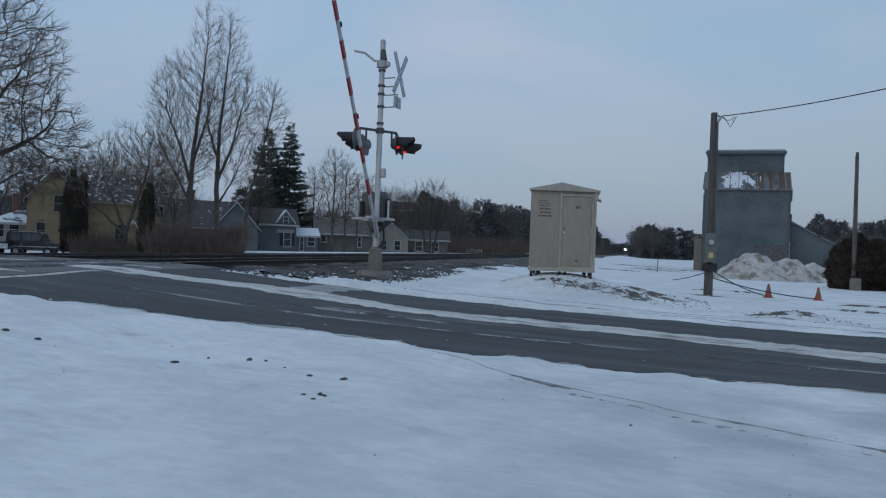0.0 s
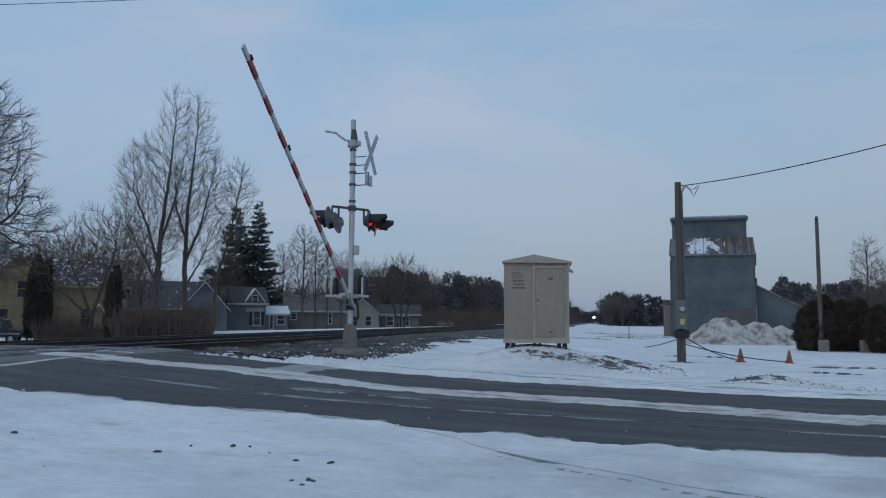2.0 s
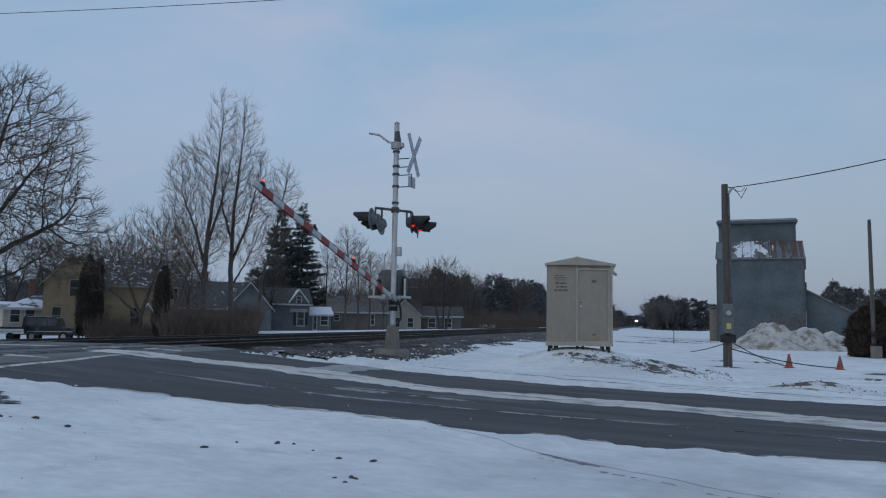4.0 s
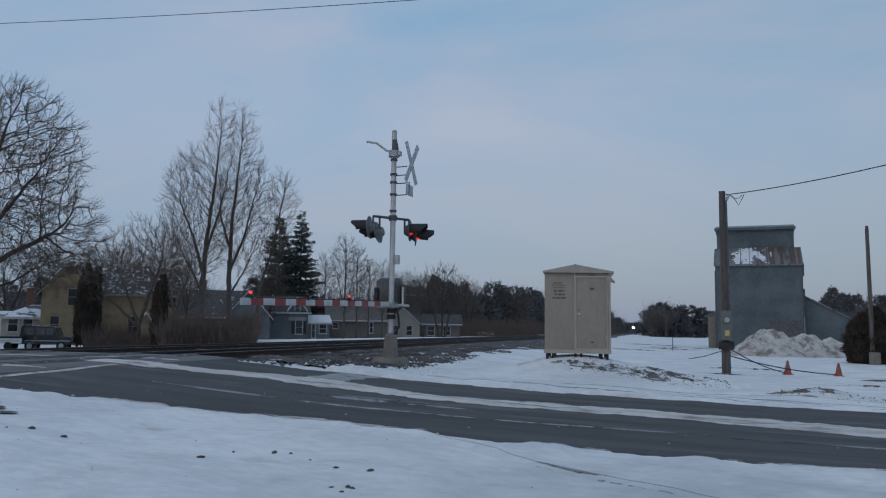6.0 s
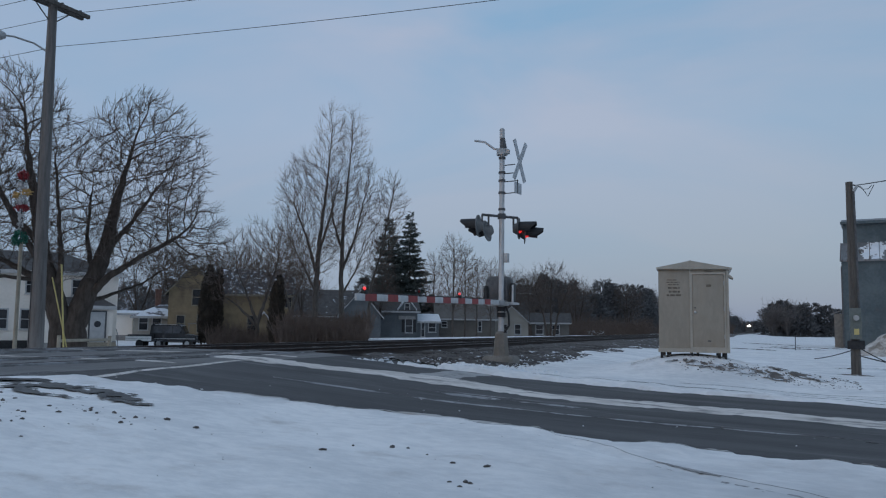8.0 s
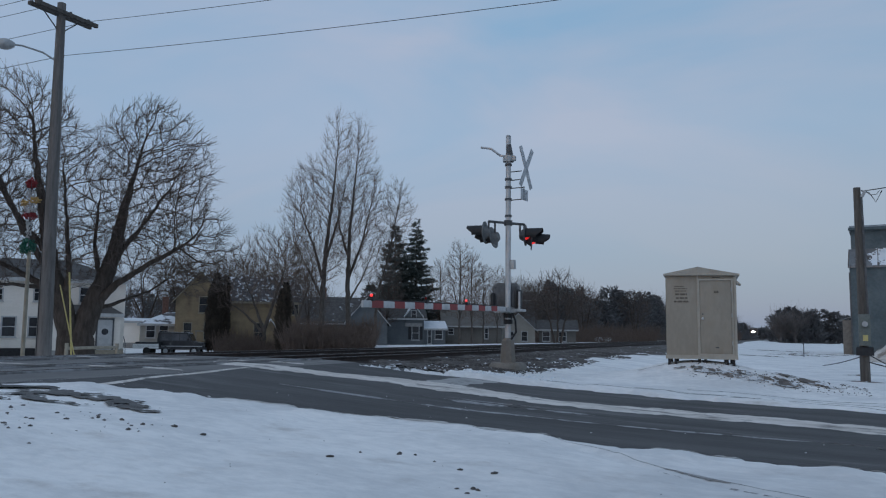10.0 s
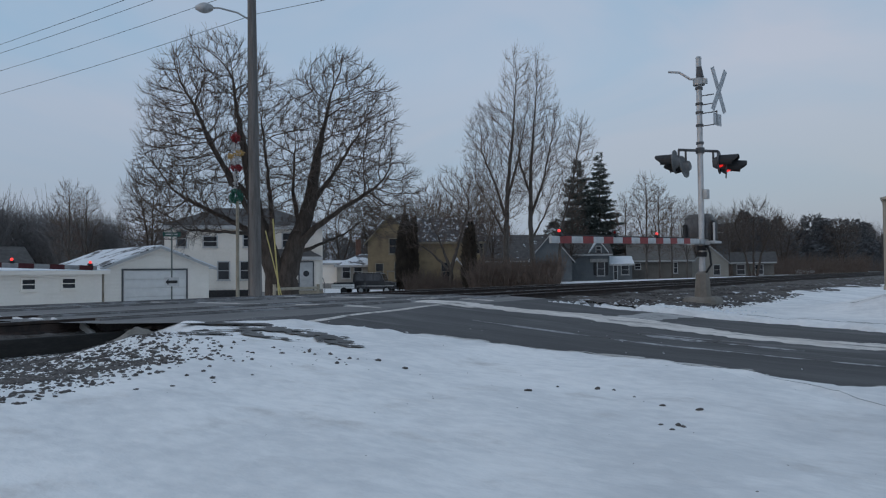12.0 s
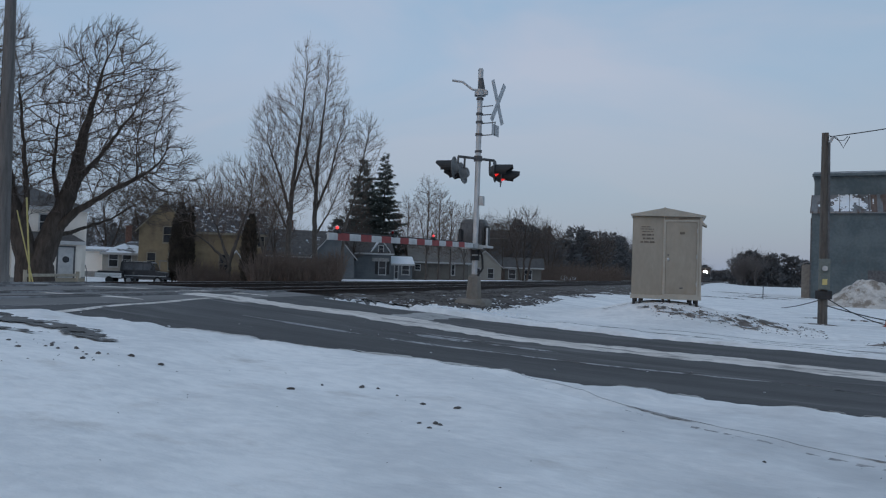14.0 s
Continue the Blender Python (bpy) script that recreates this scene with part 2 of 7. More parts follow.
WHITES = mat("white_siding", (0.86, 0.795, 0.71), (0.92, 0.855, 0.77), 0.7, 0.6, 0.5, 20.0, lines=("Z", 0.2, 1.0), depth=0.02)
DULLWHITE = mat("aged_white_siding", (0.71, 0.655, 0.58), (0.80, 0.74, 0.665), 0.7, 0.6, 0.5, 20.0, lines=("Z", 0.2, 1.0), depth=0.02)
CREAM = mat("cream_siding", (0.29, 0.272, 0.238), (0.36, 0.34, 0.3), 0.7, 0.6, 0.5, 20.0, lines=("Z", 0.2, 1.0), depth=0.02)
YELLOW = mat("ochre_siding", (0.18, 0.136, 0.08), (0.25, 0.19, 0.112), 0.45, 0.7, 0.5, 20.0, lines=("Z", 0.16, 1.0), wear=((0.09, 0.066, 0.046), 0.46, 0.72, 0.5), depth=0.02)
GREYS = mat("blue_grey_siding", (0.1, 0.112, 0.12), (0.145, 0.157, 0.165), 0.7, 0.7, 0.5, 20.0, lines=("Z", 0.18, 1.0), depth=0.02)
TAUPE = mat("taupe_siding", (0.115, 0.107, 0.095), (0.16, 0.148, 0.132), 0.7, 0.7, 0.5, 20.0, lines=("Z", 0.18, 1.0), depth=0.02)
SHINGLE = mat("dark_shingles", (0.056, 0.052, 0.05), (0.095, 0.09, 0.087), 2.5, 0.9, 0.5, 12.0, depth=0.02)
GARAGE_ROOF = mat("snowy_shingles", (0.075, 0.072, 0.072), (0.12, 0.115, 0.115), 2.5, 0.9, 0.5, 12.0, wear=((0.70, 0.73, 0.76), 0.40, 0.46, 0.55), depth=0.02)
SHINGLE_SNOW = mat("snow_dusted_shingles", (0.07, 0.065, 0.063), (0.115, 0.108, 0.104), 2.5, 0.9, 0.5, 12.0, wear=((0.50, 0.53, 0.56), 0.60, 0.68, 1.5), depth=0.02)
FLECKED = mat("snow_flecked_shingles", (0.05, 0.048, 0.05), (0.085, 0.08, 0.08), 2.5, 0.9, 0.5, 12.0, wear=((0.52, 0.54, 0.56), 0.52, 0.60, 2.6), depth=0.02)
OCHRETRIM = mat("dull_ochre_trim", (0.19, 0.165, 0.12), (0.25, 0.22, 0.165), 3.0, 0.7, 0.1)
TRIM = mat("white_trim", (0.37, 0.37, 0.37), (0.47, 0.47, 0.46), 3.0, 0.6, 0.1)
DOORWHITE = mat("painted_overhead_door", (0.66, 0.645, 0.62), (0.74, 0.725, 0.70), 2.0, 0.55, 0.1)
GLASS = mat("window_glass", (0.012, 0.014, 0.017), (0.03, 0.033, 0.038), 1.0, 0.08, 0.0, spec=0.6)
BRICKC = mat("chimney_brick", (0.12, 0.07, 0.055), (0.19, 0.11, 0.085), 6.0, 0.9, 0.5, 20.0)
TRUCKP = mat("dark_truck_paint", (0.018, 0.019, 0.022), (0.035, 0.037, 0.041), 1.5, 0.3, 0.02, 30.0, wear=((0.12, 0.118, 0.115), 0.55, 0.75, 1.6))
BOARD = mat("white_painted_board", (0.62, 0.61, 0.59), (0.74, 0.73, 0.71), 3.0, 0.6, 0.1, 30.0)
TYRE = mat("tyre_rubber", (0.015, 0.015, 0.015), (0.03, 0.03, 0.03), 6.0, 0.9, 0.3)
ORANGE = mat("orange_cone", (0.27, 0.062, 0.037), (0.37, 0.09, 0.052), 5.0, 0.5, 0.1)
TINGREEN = mat("green_tinsel", (0.008, 0.085, 0.055), (0.014, 0.13, 0.085), 9.0, 0.5, 0.4)
GREEN = mat("green_sign", (0.02, 0.07, 0.055), (0.03, 0.1, 0.08), 5.0, 0.5, 0.05)
YPAINT = mat("yellow_guard", (0.46, 0.39, 0.14), (0.56, 0.47, 0.2), 5.0, 0.6, 0.1)
GOLD = mat("gold_tinsel", (0.38, 0.22, 0.06), (0.58, 0.38, 0.13), 9.0, 0.4, 0.4)
TINRED = mat("red_tinsel", (0.2, 0.018, 0.025), (0.32, 0.035, 0.04), 9.0, 0.5, 0.4)
TINWHITE = mat("white_tinsel", (0.38, 0.38, 0.38), (0.62, 0.62, 0.61), 9.0, 0.5, 0.4)
PALEWOOD = mat("pale_timber", (0.27, 0.24, 0.185), (0.37, 0.33, 0.26), 5.0, 0.8, 0.3)
BEAMBLACK = mat("near_black_beam", (0.010, 0.009, 0.008), (0.026, 0.023, 0.02), 6.0, 0.85, 0.4, 40.0, stretch=(2, 0.3, 2))
TIMBER = mat("worn_crossing_timber", (0.11, 0.107, 0.105), (0.19, 0.187, 0.185), 3.0, 0.9, 0.4, 30.0, wear=((0.30, 0.30, 0.305), 0.50, 0.62, 1.6), world=True)
METER = mat("grey_green_steel", (0.10, 0.115, 0.105), (0.15, 0.165, 0.15), 5.0, 0.6, 0.1, 40.0)
BOXTAN = mat("dull_tan_box", (0.16, 0.145, 0.125), (0.23, 0.208, 0.18), 4.0, 0.7, 0.1, 40.0)
# far gate paints: red and white with the arm's unlit side put into the colour
SHADERED = mat("shaded_red_stripe", (0.075, 0.016, 0.02), (0.12, 0.024, 0.028), 5.0, 0.6, 0.05, 40.0)
SHADEWHITE = mat("shaded_white_board", (0.26, 0.25, 0.25), (0.36, 0.35, 0.345), 5.0, 0.6, 0.05, 40.0)
RAMP = mat("pale_earth", (0.16, 0.148, 0.13), (0.25, 0.232, 0.205), 5.0, 0.9, 0.5, 40.0, world=True)
RUST = mat("rusty_sheet", (0.085, 0.06, 0.05), (0.16, 0.115, 0.095), 2.0, 0.8, 0.2, 30.0, stretch=(2, 0.5, 0.5))
LOCO = mat("locomotive_paint", (0.05, 0.045, 0.045), (0.10, 0.085, 0.08), 1.0, 0.6, 0.1)


# ---- mesh helpers ----
class B:
    """Collects vertices and faces of one mesh."""

    def __init__(self):
        self.v, self.f = [], []

    def add(self, vs, fs):
        o = len(self.v)
        self.v += [tuple(p) for p in vs]
        self.f += [tuple(o + i for i in q) for q in fs]
        return self

    def box(self, x0, x1, y0, y1, z0, z1):
        return self.add([(x0, y0, z0), (x1, y0, z0), (x1, y1, z0), (x0, y1, z0), (x0, y0, z1), (x1, y0, z1), (x1, y1, z1), (x0, y1, z1)],
                        [(3, 2, 1, 0), (4, 5, 6, 7), (0, 1, 5, 4), (1, 2, 6, 5), (2, 3, 7, 6), (3, 0, 4, 7)])

    def bevbox(self, x0, x1, y0, y1, z0, z1, b=0.02):
        """A box with chamfered upright edges and top."""
        def ring(d, z):
            return [(x0 + b + d, y0 + d, z), (x1 - b - d, y0 + d, z), (x1 - d, y0 + b + d, z), (x1 - d, y1 - b - d, z),
                    (x1 - b - d, y1 - d, z), (x0 + b + d, y1 - d, z), (x0 + d, y1 - b - d, z), (x0 + d, y0 + b + d, z)]
        vs = ring(0, z0) + ring(0, z1 - b) + ring(b * 0.7, z1)
        fs = [tuple(range(7, -1, -1)), tuple(range(16, 24))]
        for k in (0, 8):
            fs += [(k + i, k + (i + 1) % 8, k + 8 + (i + 1) % 8, k + 8 + i) for i in range(8)]
        return self.add(vs, fs)

    def tube(self, p, q, r0, r1=None, n=10, caps=True):
        r1 = r0 if r1 is None else r1
        p, q = Vector(p), Vector(q)
        d = (q - p).normalized()
        a = d.orthogonal().normalized()
        b = d.cross(a)
        vs = []
        for c, r in ((p, r0), (q, r1)):
            vs += [c + (a * math.cos(t) + b * math.sin(t)) * r for t in (2 * math.pi * i / n for i in range(n))]
        fs = [(i, (i + 1) % n, n + (i + 1) % n, n + i) for i in range(n)]
        if caps:
            fs += [tuple(range(n - 1, -1, -1)), tuple(range(n, 2 * n))]
        return self.add(vs, fs)

    def pipe(self, pts, r, n=6):
        """One bent tube through the points."""
        ps = [Vector(p) for p in pts]
        vs, fs = [], []
        for i, p in enumerate(ps):
            d = (ps[min(i + 1, len(ps) - 1)] - ps[max(i - 1, 0)]).normalized()
            a = d.cross(Vector((0.31, 0.22, 0.93)))
            a = (a if a.length > 0.05 else d.cross(Vector((1, 0, 0)))).normalized()
            b = d.cross(a)
            vs += [p + (a * math.cos(t) + b * math.sin(t)) * r for t in (2 * math.pi * k / n for k in range(n))]
        for i in range(len(ps) - 1):
            fs += [(i * n + k, i * n + (k + 1) % n, (i + 1) * n + (k + 1) % n, (i + 1) * n + k) for k in range(n)]
        m = (len(ps) - 1) * n
        fs += [tuple(range(n - 1, -1, -1)), tuple(range(m, m + n))]
        return self.add(vs, fs)

    def prism(self, pts, vec):
        """A closed outline carried along vec."""
        n, v = len(pts), Vector(vec)
        vs = [Vector(p) for p in pts] + [Vector(p) + v for p in pts]
        fs = [tuple(range(n)), tuple(range(2 * n - 1, n - 1, -1))]
        fs += [((i + 1) % n, i, n + i, n + (i + 1) % n) for i in range(n)]
        return self.add(vs, fs)

    def ball(self, c, r, seg=10, rings=6, sz=1.0):
        vs, fs = [(c[0], c[1], c[2] - r * sz)], []
        for i in range(1, rings):
            th = math.pi * i / rings
            vs += [(c[0] + r * math.sin(th) * math.cos(2 * math.pi * j / seg), c[1] + r * math.sin(th) * math.sin(2 * math.pi * j / seg),
                    c[2] - r * sz * math.cos(th)) for j in range(seg)]
        vs.append((c[0], c[1], c[2] + r * sz))
        fs += [(0, 1 + (j + 1) % seg, 1 + j) for j in range(seg)]
        for i in range(rings - 2):
            k = 1 + i * seg
            fs += [(k + j, k + (j + 1) % seg, k + seg + (j + 1) % seg, k + seg + j) for j in range(seg)]
        k, last = 1 + (rings - 2) * seg, len(vs) - 1
        fs += [(k + j, k + (j + 1) % seg, last) for j in range(seg)]
        return self.add(vs, fs)

    def mesh(self, name, material, smooth=True):
        me = bpy.data.meshes.new(name)
        me.from_pydata(self.v, [], self.f)
        me.materials.append(material)
        if smooth:
            me.polygons.foreach_set("use_smooth", [True] * len(me.polygons))
            me.set_sharp_from_angle(angle=radians(38))
        me.update()
        return me


def part(name, b, material, parent, label="", m=None):
    ob = new(name, b.mesh(name, material) if isinstance(b, B) else b)
    ob.parent = parent
    if m is not None:
        ob.matrix_basis = m
    if label:
        ob["label"] = label
    return ob


def thing(name, m, label, category, group="", kind=""):
    ob = new(name)
    ob.empty_display_size = 0.2
    ob.matrix_basis = m
    return tagged(ob, label, category, group, kind)


def solid(name, b, material, label, category="", group="", kind="", m=None):
    ob = new(name, b.mesh(name, material) if isinstance(b, B) else b)
    if m is not None:
        ob.matrix_basis = m
    return tagged(ob, label, category, group, kind)


def raw_mesh(name, vs, fs, material, smooth=False):
    """A mesh from numpy arrays of vertices and equal-sided faces."""
    me = bpy.data.meshes.new(name)
    vs, fs = np.asarray(vs, np.float32), np.asarray(fs, np.int32)
    k = fs.shape[1]
    me.vertices.add(len(vs))
    me.vertices.foreach_set("co", vs.ravel())
    me.loops.add(fs.size)
    me.loops.foreach_set("vertex_index", fs.ravel())
    me.polygons.add(len(fs))
    me.polygons.foreach_set("loop_start", np.arange(0, fs.size, k, dtype=np.int32))
    me.polygons.foreach_set("use_smooth", np.full(len(fs), smooth))
    me.materials.append(material)
    me.update(calc_edges=True)
    me.validate()
    return me


def vnoise(x, y, s, seed=0):
    """Smooth value noise in the plane, 0 to 1, lumps about 1 / s metres wide."""
    x, y = np.asarray(x, float) * s, np.asarray(y, float) * s
    i, j = np.floor(x).astype(np.int64), np.floor(y).astype(np.int64)
    u, v = x - i, y - j
    u, v = u * u * (3 - 2 * u), v * v * (3 - 2 * v)

    def h(a, b):
        k = (a * 374761393 + b * 668265263 + seed * 974711) & 0xFFFFFFFF
        k = ((k ^ (k >> 13)) * 1274126177) & 0xFFFFFFFF
        return ((k ^ (k >> 16)) & 0xFFFF) / 65535.0
    return (h(i, j) * (1 - u) + h(i + 1, j) * u) * (1 - v) + (h(i, j + 1) * (1 - u) + h(i + 1, j + 1) * u) * v


def polar(turn, dist, z=0.0):
    """A place at a bearing (degrees from the line of the rails, to the right) and distance from the middle of the site."""
    return Vector((math.sin(radians(turn)) * dist, math.cos(radians(turn)) * dist, z))


# ---- the lie of the land: the road climbs to the crossing, the fields lie low ----
PX = [-3000, -60, -40, -25, -19, -17.2, -9.9, -6.2, -4.6, -1.9, 1.2, 4, 12, 3000]
PZ = [-0.6, -0.42, -0.40, 0.02, 0.6, 0.80, 0.80, 0.48, 0.34, 0.2, 0.1, 0.03, -0.02, -0.1]


def gz(x):
    return sum(np.interp(np.asarray(x, float) + d, PX, PZ) for d in (-0.5, -0.2, 0.2, 0.5)) / 4


def near_edge(x):
    x = np.asarray(x, float)
    return np.interp(x, [-40, -19, -13, -10.5, -9.7, -9.25, -8.9, -8.1, -7.2, -6.4, -4.5, -1.5, 1, 3, 40], [3.0, 5.2, 5.8, 6.1, 6.6, 7.8, 8.4, 8.72, 8.85, 9.0, 9.2, 9.1, 9.0, 8.75, 7.6])


def far_edge(x):
    x = np.asarray(x, float)
    return np.interp(x, [-40, -20, -16, -9, -5, 0, 6, 40], [19, 17.2, 16.7, 16.2, 16.8, 16.9, 16.7, 16.6])


def on_road(x, y):
    """Above 0 on the road, in metres from its ragged edge."""
    n = (vnoise(x, y, 1.1, 3) - 0.5) * 0.35 + (vnoise(x, y, 4.0, 4) - 0.5) * 0.20 + (vnoise(x, y, 11.0, 5) - 0.5) * 0.10
    return np.minimum(y - near_edge(x), far_edge(x) - y) + n


def land(x, y):
    x, y = np.asarray(x, float), np.asarray(y, float)
    z = gz(x)
    z = z + 0.60 * np.exp(-((x + 1.9) / 1.9) ** 2 - ((y - 22.0) / 1.9) ** 2) + 0.22 * np.exp(-((x - 0.6) / 1.6) ** 2 - ((y - 21.6) / 0.9) ** 2)
    # the yards of the houses beyond the tracks lie a little higher
    z = z + 0.5 * np.clip((y - 48) / 10, 0, 1) * np.clip((-18 - x) / 8, 0, 1) * np.clip((x + 0.70 * y) / 6, 0, 1) * np.clip((400 - y) / 200, 0, 1)
    # the shoulder falls away beside the near track
    z = z - 0.24 * np.clip((5.6 - y) / 1.2, 0, 1) * np.clip((-6.6 - x) / 1.6, 0, 1) * np.clip((x + 10.5) / 0.5, 0, 1)
    k1, k2 = np.clip((5.6 - y) / 1.2, 0, 1), np.clip((6.9 - y) / 0.9, 0, 1)
    z = z - (0.12 * k2 + 0.24 * np.clip(k2 - k1, 0, 1)) * np.clip((-8.6 - x) / 0.8, 0, 1) * np.clip((x + 10.5) / 0.5, 0, 1)
    z = z - 0.05 * np.clip((1 - k2) * (8.4 - y) / 0.6, 0, 1) * np.clip((-8.2 - x) / 0.6, 0, 1) * np.clip((x + 10.5) / 0.5, 0, 1)
    z = z + 0.20 * np.exp(-((x - 3.5) / 0.9) ** 2 - ((y - 19.3) / 0.45) ** 2)
    return z


def ground_z(x, y):
    x, y = np.asarray(x, float), np.asarray(y, float)
    r = on_road(x, y)
    k = np.clip(r / 0.16 + 0.5, 0, 1)
    snow = 0.045 + (vnoise(x, y, 0.35, 7) - 0.5) * 0.08 + (vnoise(x, y, 1.6, 8) - 0.5) * 0.035 + (vnoise(x, y * 1.4, 5.0, 9) - 0.5) * 0.010
    snow = snow + 0.06 * np.exp(-((r + 0.35) / 0.22) ** 2) * vnoise(x, y, 2.2, 10)
    # wheel ruts that swing off the road
    for off in (0.0, 1.55):
        yr = np.interp(x, [-6, -2.44, -1.73, -1.09, -0.56, 0.32, 0.8, 5], [9.2, 8.74, 8.35, 7.82, 7.5, 6.98, 6.75, 4.5]) - off
        snow = snow - (0.06 if off == 0 else 0.02) * np.exp(-((y - yr) / 0.085) ** 2) * (0.35 + 0.65 * vnoise(x, y, 3.0, 11)) * (x > -4.5)
    z = land(x, y) + snow * (1 - k) - 0.07 * k
    bed = (x < np.where(y > 12, -6.9, -9.82)) & (x > -18.6) & (r < -0.12)
    bed = bed | ((x < -9.0) & (x > -18.6) & (y > 15.2) & (y < 20))
    return np.where(bed, z - 0.45, z)


def grid_axis(lo, hi, step, reach, growth=1.18):
    mid = list(np.arange(lo, hi + step / 2, step))
    a, b, s = [lo], [hi], step
    while b[-1] < reach:
        s *= growth
        a.append(a[-1] - s)
        b.append(b[-1] + s)
    return np.array(a[:0:-1] + mid + b[1:])


def make_ground():
    xs, ys = grid_axis(-13, 9, 0.085, 3200), grid_axis(3.2, 24, 0.085, 3200)
    X, Y = np.meshgrid(xs, ys)
    Z = ground_z(X, Y)
    n, m = len(xs), len(ys)
    i = (np.arange(m - 1)[:, None] * n + np.arange(n - 1)[None]).ravel()
    me = raw_mesh("ground", np.stack([X, Y, Z], -1).reshape(-1, 3), np.stack([i, i + 1, i + n + 1, i + n], 1), SNOW, True)
    solid("ground", me, SNOW, "snow-covered uneven ground with wheel ruts", "ground", kind="structure")


make_ground()


def sheet(name, x0, x1, step, lo, hi, rows, dz, material, label, category, kind="structure"):
    """A strip of surface between the lines lo(x) and hi(x), laid dz above the land."""
    xs = np.arange(x0, x1 + step / 2, step)
    t = np.linspace(0, 1, rows)
    X = np.repeat(xs[None], rows, 0)
    a, b = lo(xs), hi(xs)
    Y = a[None] * (1 - t[:, None]) + b[None] * t[:, None]
    Z = gz(X) + dz
    n = len(xs)
    i = (np.arange(rows - 1)[:, None] * n + np.arange(n - 1)[None]).ravel()
    me = raw_mesh(name, np.stack([X, Y, Z], -1).reshape(-1, 3), np.stack([i, i + 1, i + n + 1, i + n], 1), material, True)
    return solid(name, me, material, label, category, kind=kind)


sheet("road", -9.35, 120, 0.5, lambda x: near_edge(x) - 0.8, lambda x: far_edge(x) + 0.8, 14, 0.0, ASPHALT, "dark grey asphalt road with salt stains", "road")
sheet("road_crossing", -59.852, -9.352, 0.5, lambda x: near_edge(x) - 0.5, lambda x: far_edge(x) + 0.8, 14, 0.0, CROSSING, "worn pale asphalt at the level crossing", "road")


def snow_band(name, x0, x1, mid, width, seed, label, material=ROADSNOW, dz=0.012, step=0.06, broken=0.0, zf=None):
    """A ragged band of snow along the road, low and humped."""
    xs = np.arange(x0, x1, step)
    w = width * (0.55 + 0.9 * vnoise(xs, xs * 0, 0.5, seed)) * np.clip(np.minimum(xs - x0, x1 - xs) / 0.8, 0.05, 1)
    if broken:
        w = w * np.clip((vnoise(xs, xs * 0 + 2, 1.3, seed + 5) + 0.4 * vnoise(xs, xs * 0 + 2, 6.0, seed + 6) - broken) * 4, 0.0, 1)
    lump = np.clip(w / (width * 0.5), 0, 1)
    c = mid(xs) + (vnoise(xs, xs * 0 + 5, 0.6, seed) - 0.5) * width * 0.8
    lo = c - w / 2 - lump * (0.6 * vnoise(xs, xs * 0, 3.0, seed + 1) + 0.5 * vnoise(xs, xs * 0, 9.0, seed + 1)) * width * 0.45
    hi = c + w / 2 + lump * (0.6 * vnoise(xs, xs * 0, 3.0, seed + 2) + 0.5 * vnoise(xs, xs * 0, 9.0, seed + 2)) * width * 0.45
    rows = 5
    t = np.linspace(0, 1, rows)[:, None]
    X = np.repeat(xs[None], rows, 0)
    Y = lo[None] * (1 - t) + hi[None] * t
    Z = (gz(X) if zf is None else zf(X, Y)) + 0.003 + dz * 2 * np.sin(np.pi * t) * (0.5 + vnoise(X, Y, 5.0, seed + 3))
    n = len(xs)
    i = (np.arange(rows - 1)[:, None] * n + np.arange(n - 1)[None]).ravel()
    me = raw_mesh(name, np.stack([X, Y, Z], -1).reshape(-1, 3), np.stack([i, i + 1, i + n + 1, i + n], 1), material, True)
    return solid(name, me, material, label, "snow", kind="stuff")


snow_band("snow_windrow", -10.9, 60, lambda x: np.interp(x, [-9, -5, -2.5, 1.5, 8, 40], [13.8, 14.1, 13.85, 13.45, 13.3, 13.2]), 0.74, 21, "low band of packed snow between the traffic lanes")
STREAK = mat("thin_road_snow", (0.22, 0.22, 0.225), (0.42, 0.42, 0.42), 3.0, 0.8, 0.3, 20.0, wear=((0.12, 0.12, 0.125), 0.5, 0.62, 6.0), world=True)
for x0, x1, yy, w, sd in ((-7.6, 1.2, 11.4, 0.11, 31), (1.0, 12, 11.2, 0.11, 37), (-5.6, -2.6, 12.35, 0.17, 43), (-5.2, -3.4, 12.75, 0.09, 44)):
    snow_band("snow_streak", x0, x1, lambda x, c=yy: c + 0.02 * x, w, sd, "thin broken streak of snow in the lane", STREAK, dz=0.003, broken=0.62)
snow_band("snow_streak", -17, -9.5, lambda x: 11.0 + (x + 13) * 0.06, 0.22, 47, "thin streak of snow over the crossing", dz=0.005, broken=0.4)
snow_band("snow_streak", -16, -9.5, lambda x: 14.9 + (x + 13) * 0.05, 0.25, 53, "thin streak of snow over the crossing", dz=0.005, broken=0.4)
FRINGE = mat("gritty_snow_fringe", (0.34, 0.315, 0.29), (0.62, 0.61, 0.60), 5.0, 0.85, 0.5, 30.0, world=True, stretch=(0.5, 1.5, 1))
for x0, x1, o, w, sd, br in ((-7.5, 14, 0.02, 0.09, 111, 0.60),):
    snow_band("gritty_fringe", x0, x1, lambda x, o=o: near_edge(x) - o, w, sd, "gritty brownish fringe of snow along the road edge", FRINGE, 0.004, 0.06, br, ground_z)
RUTDIRT = mat("gritty_rut", (0.20, 0.197, 0.195), (0.44, 0.44, 0.44), 4.0, 0.9, 0.5, 30.0, world=True)
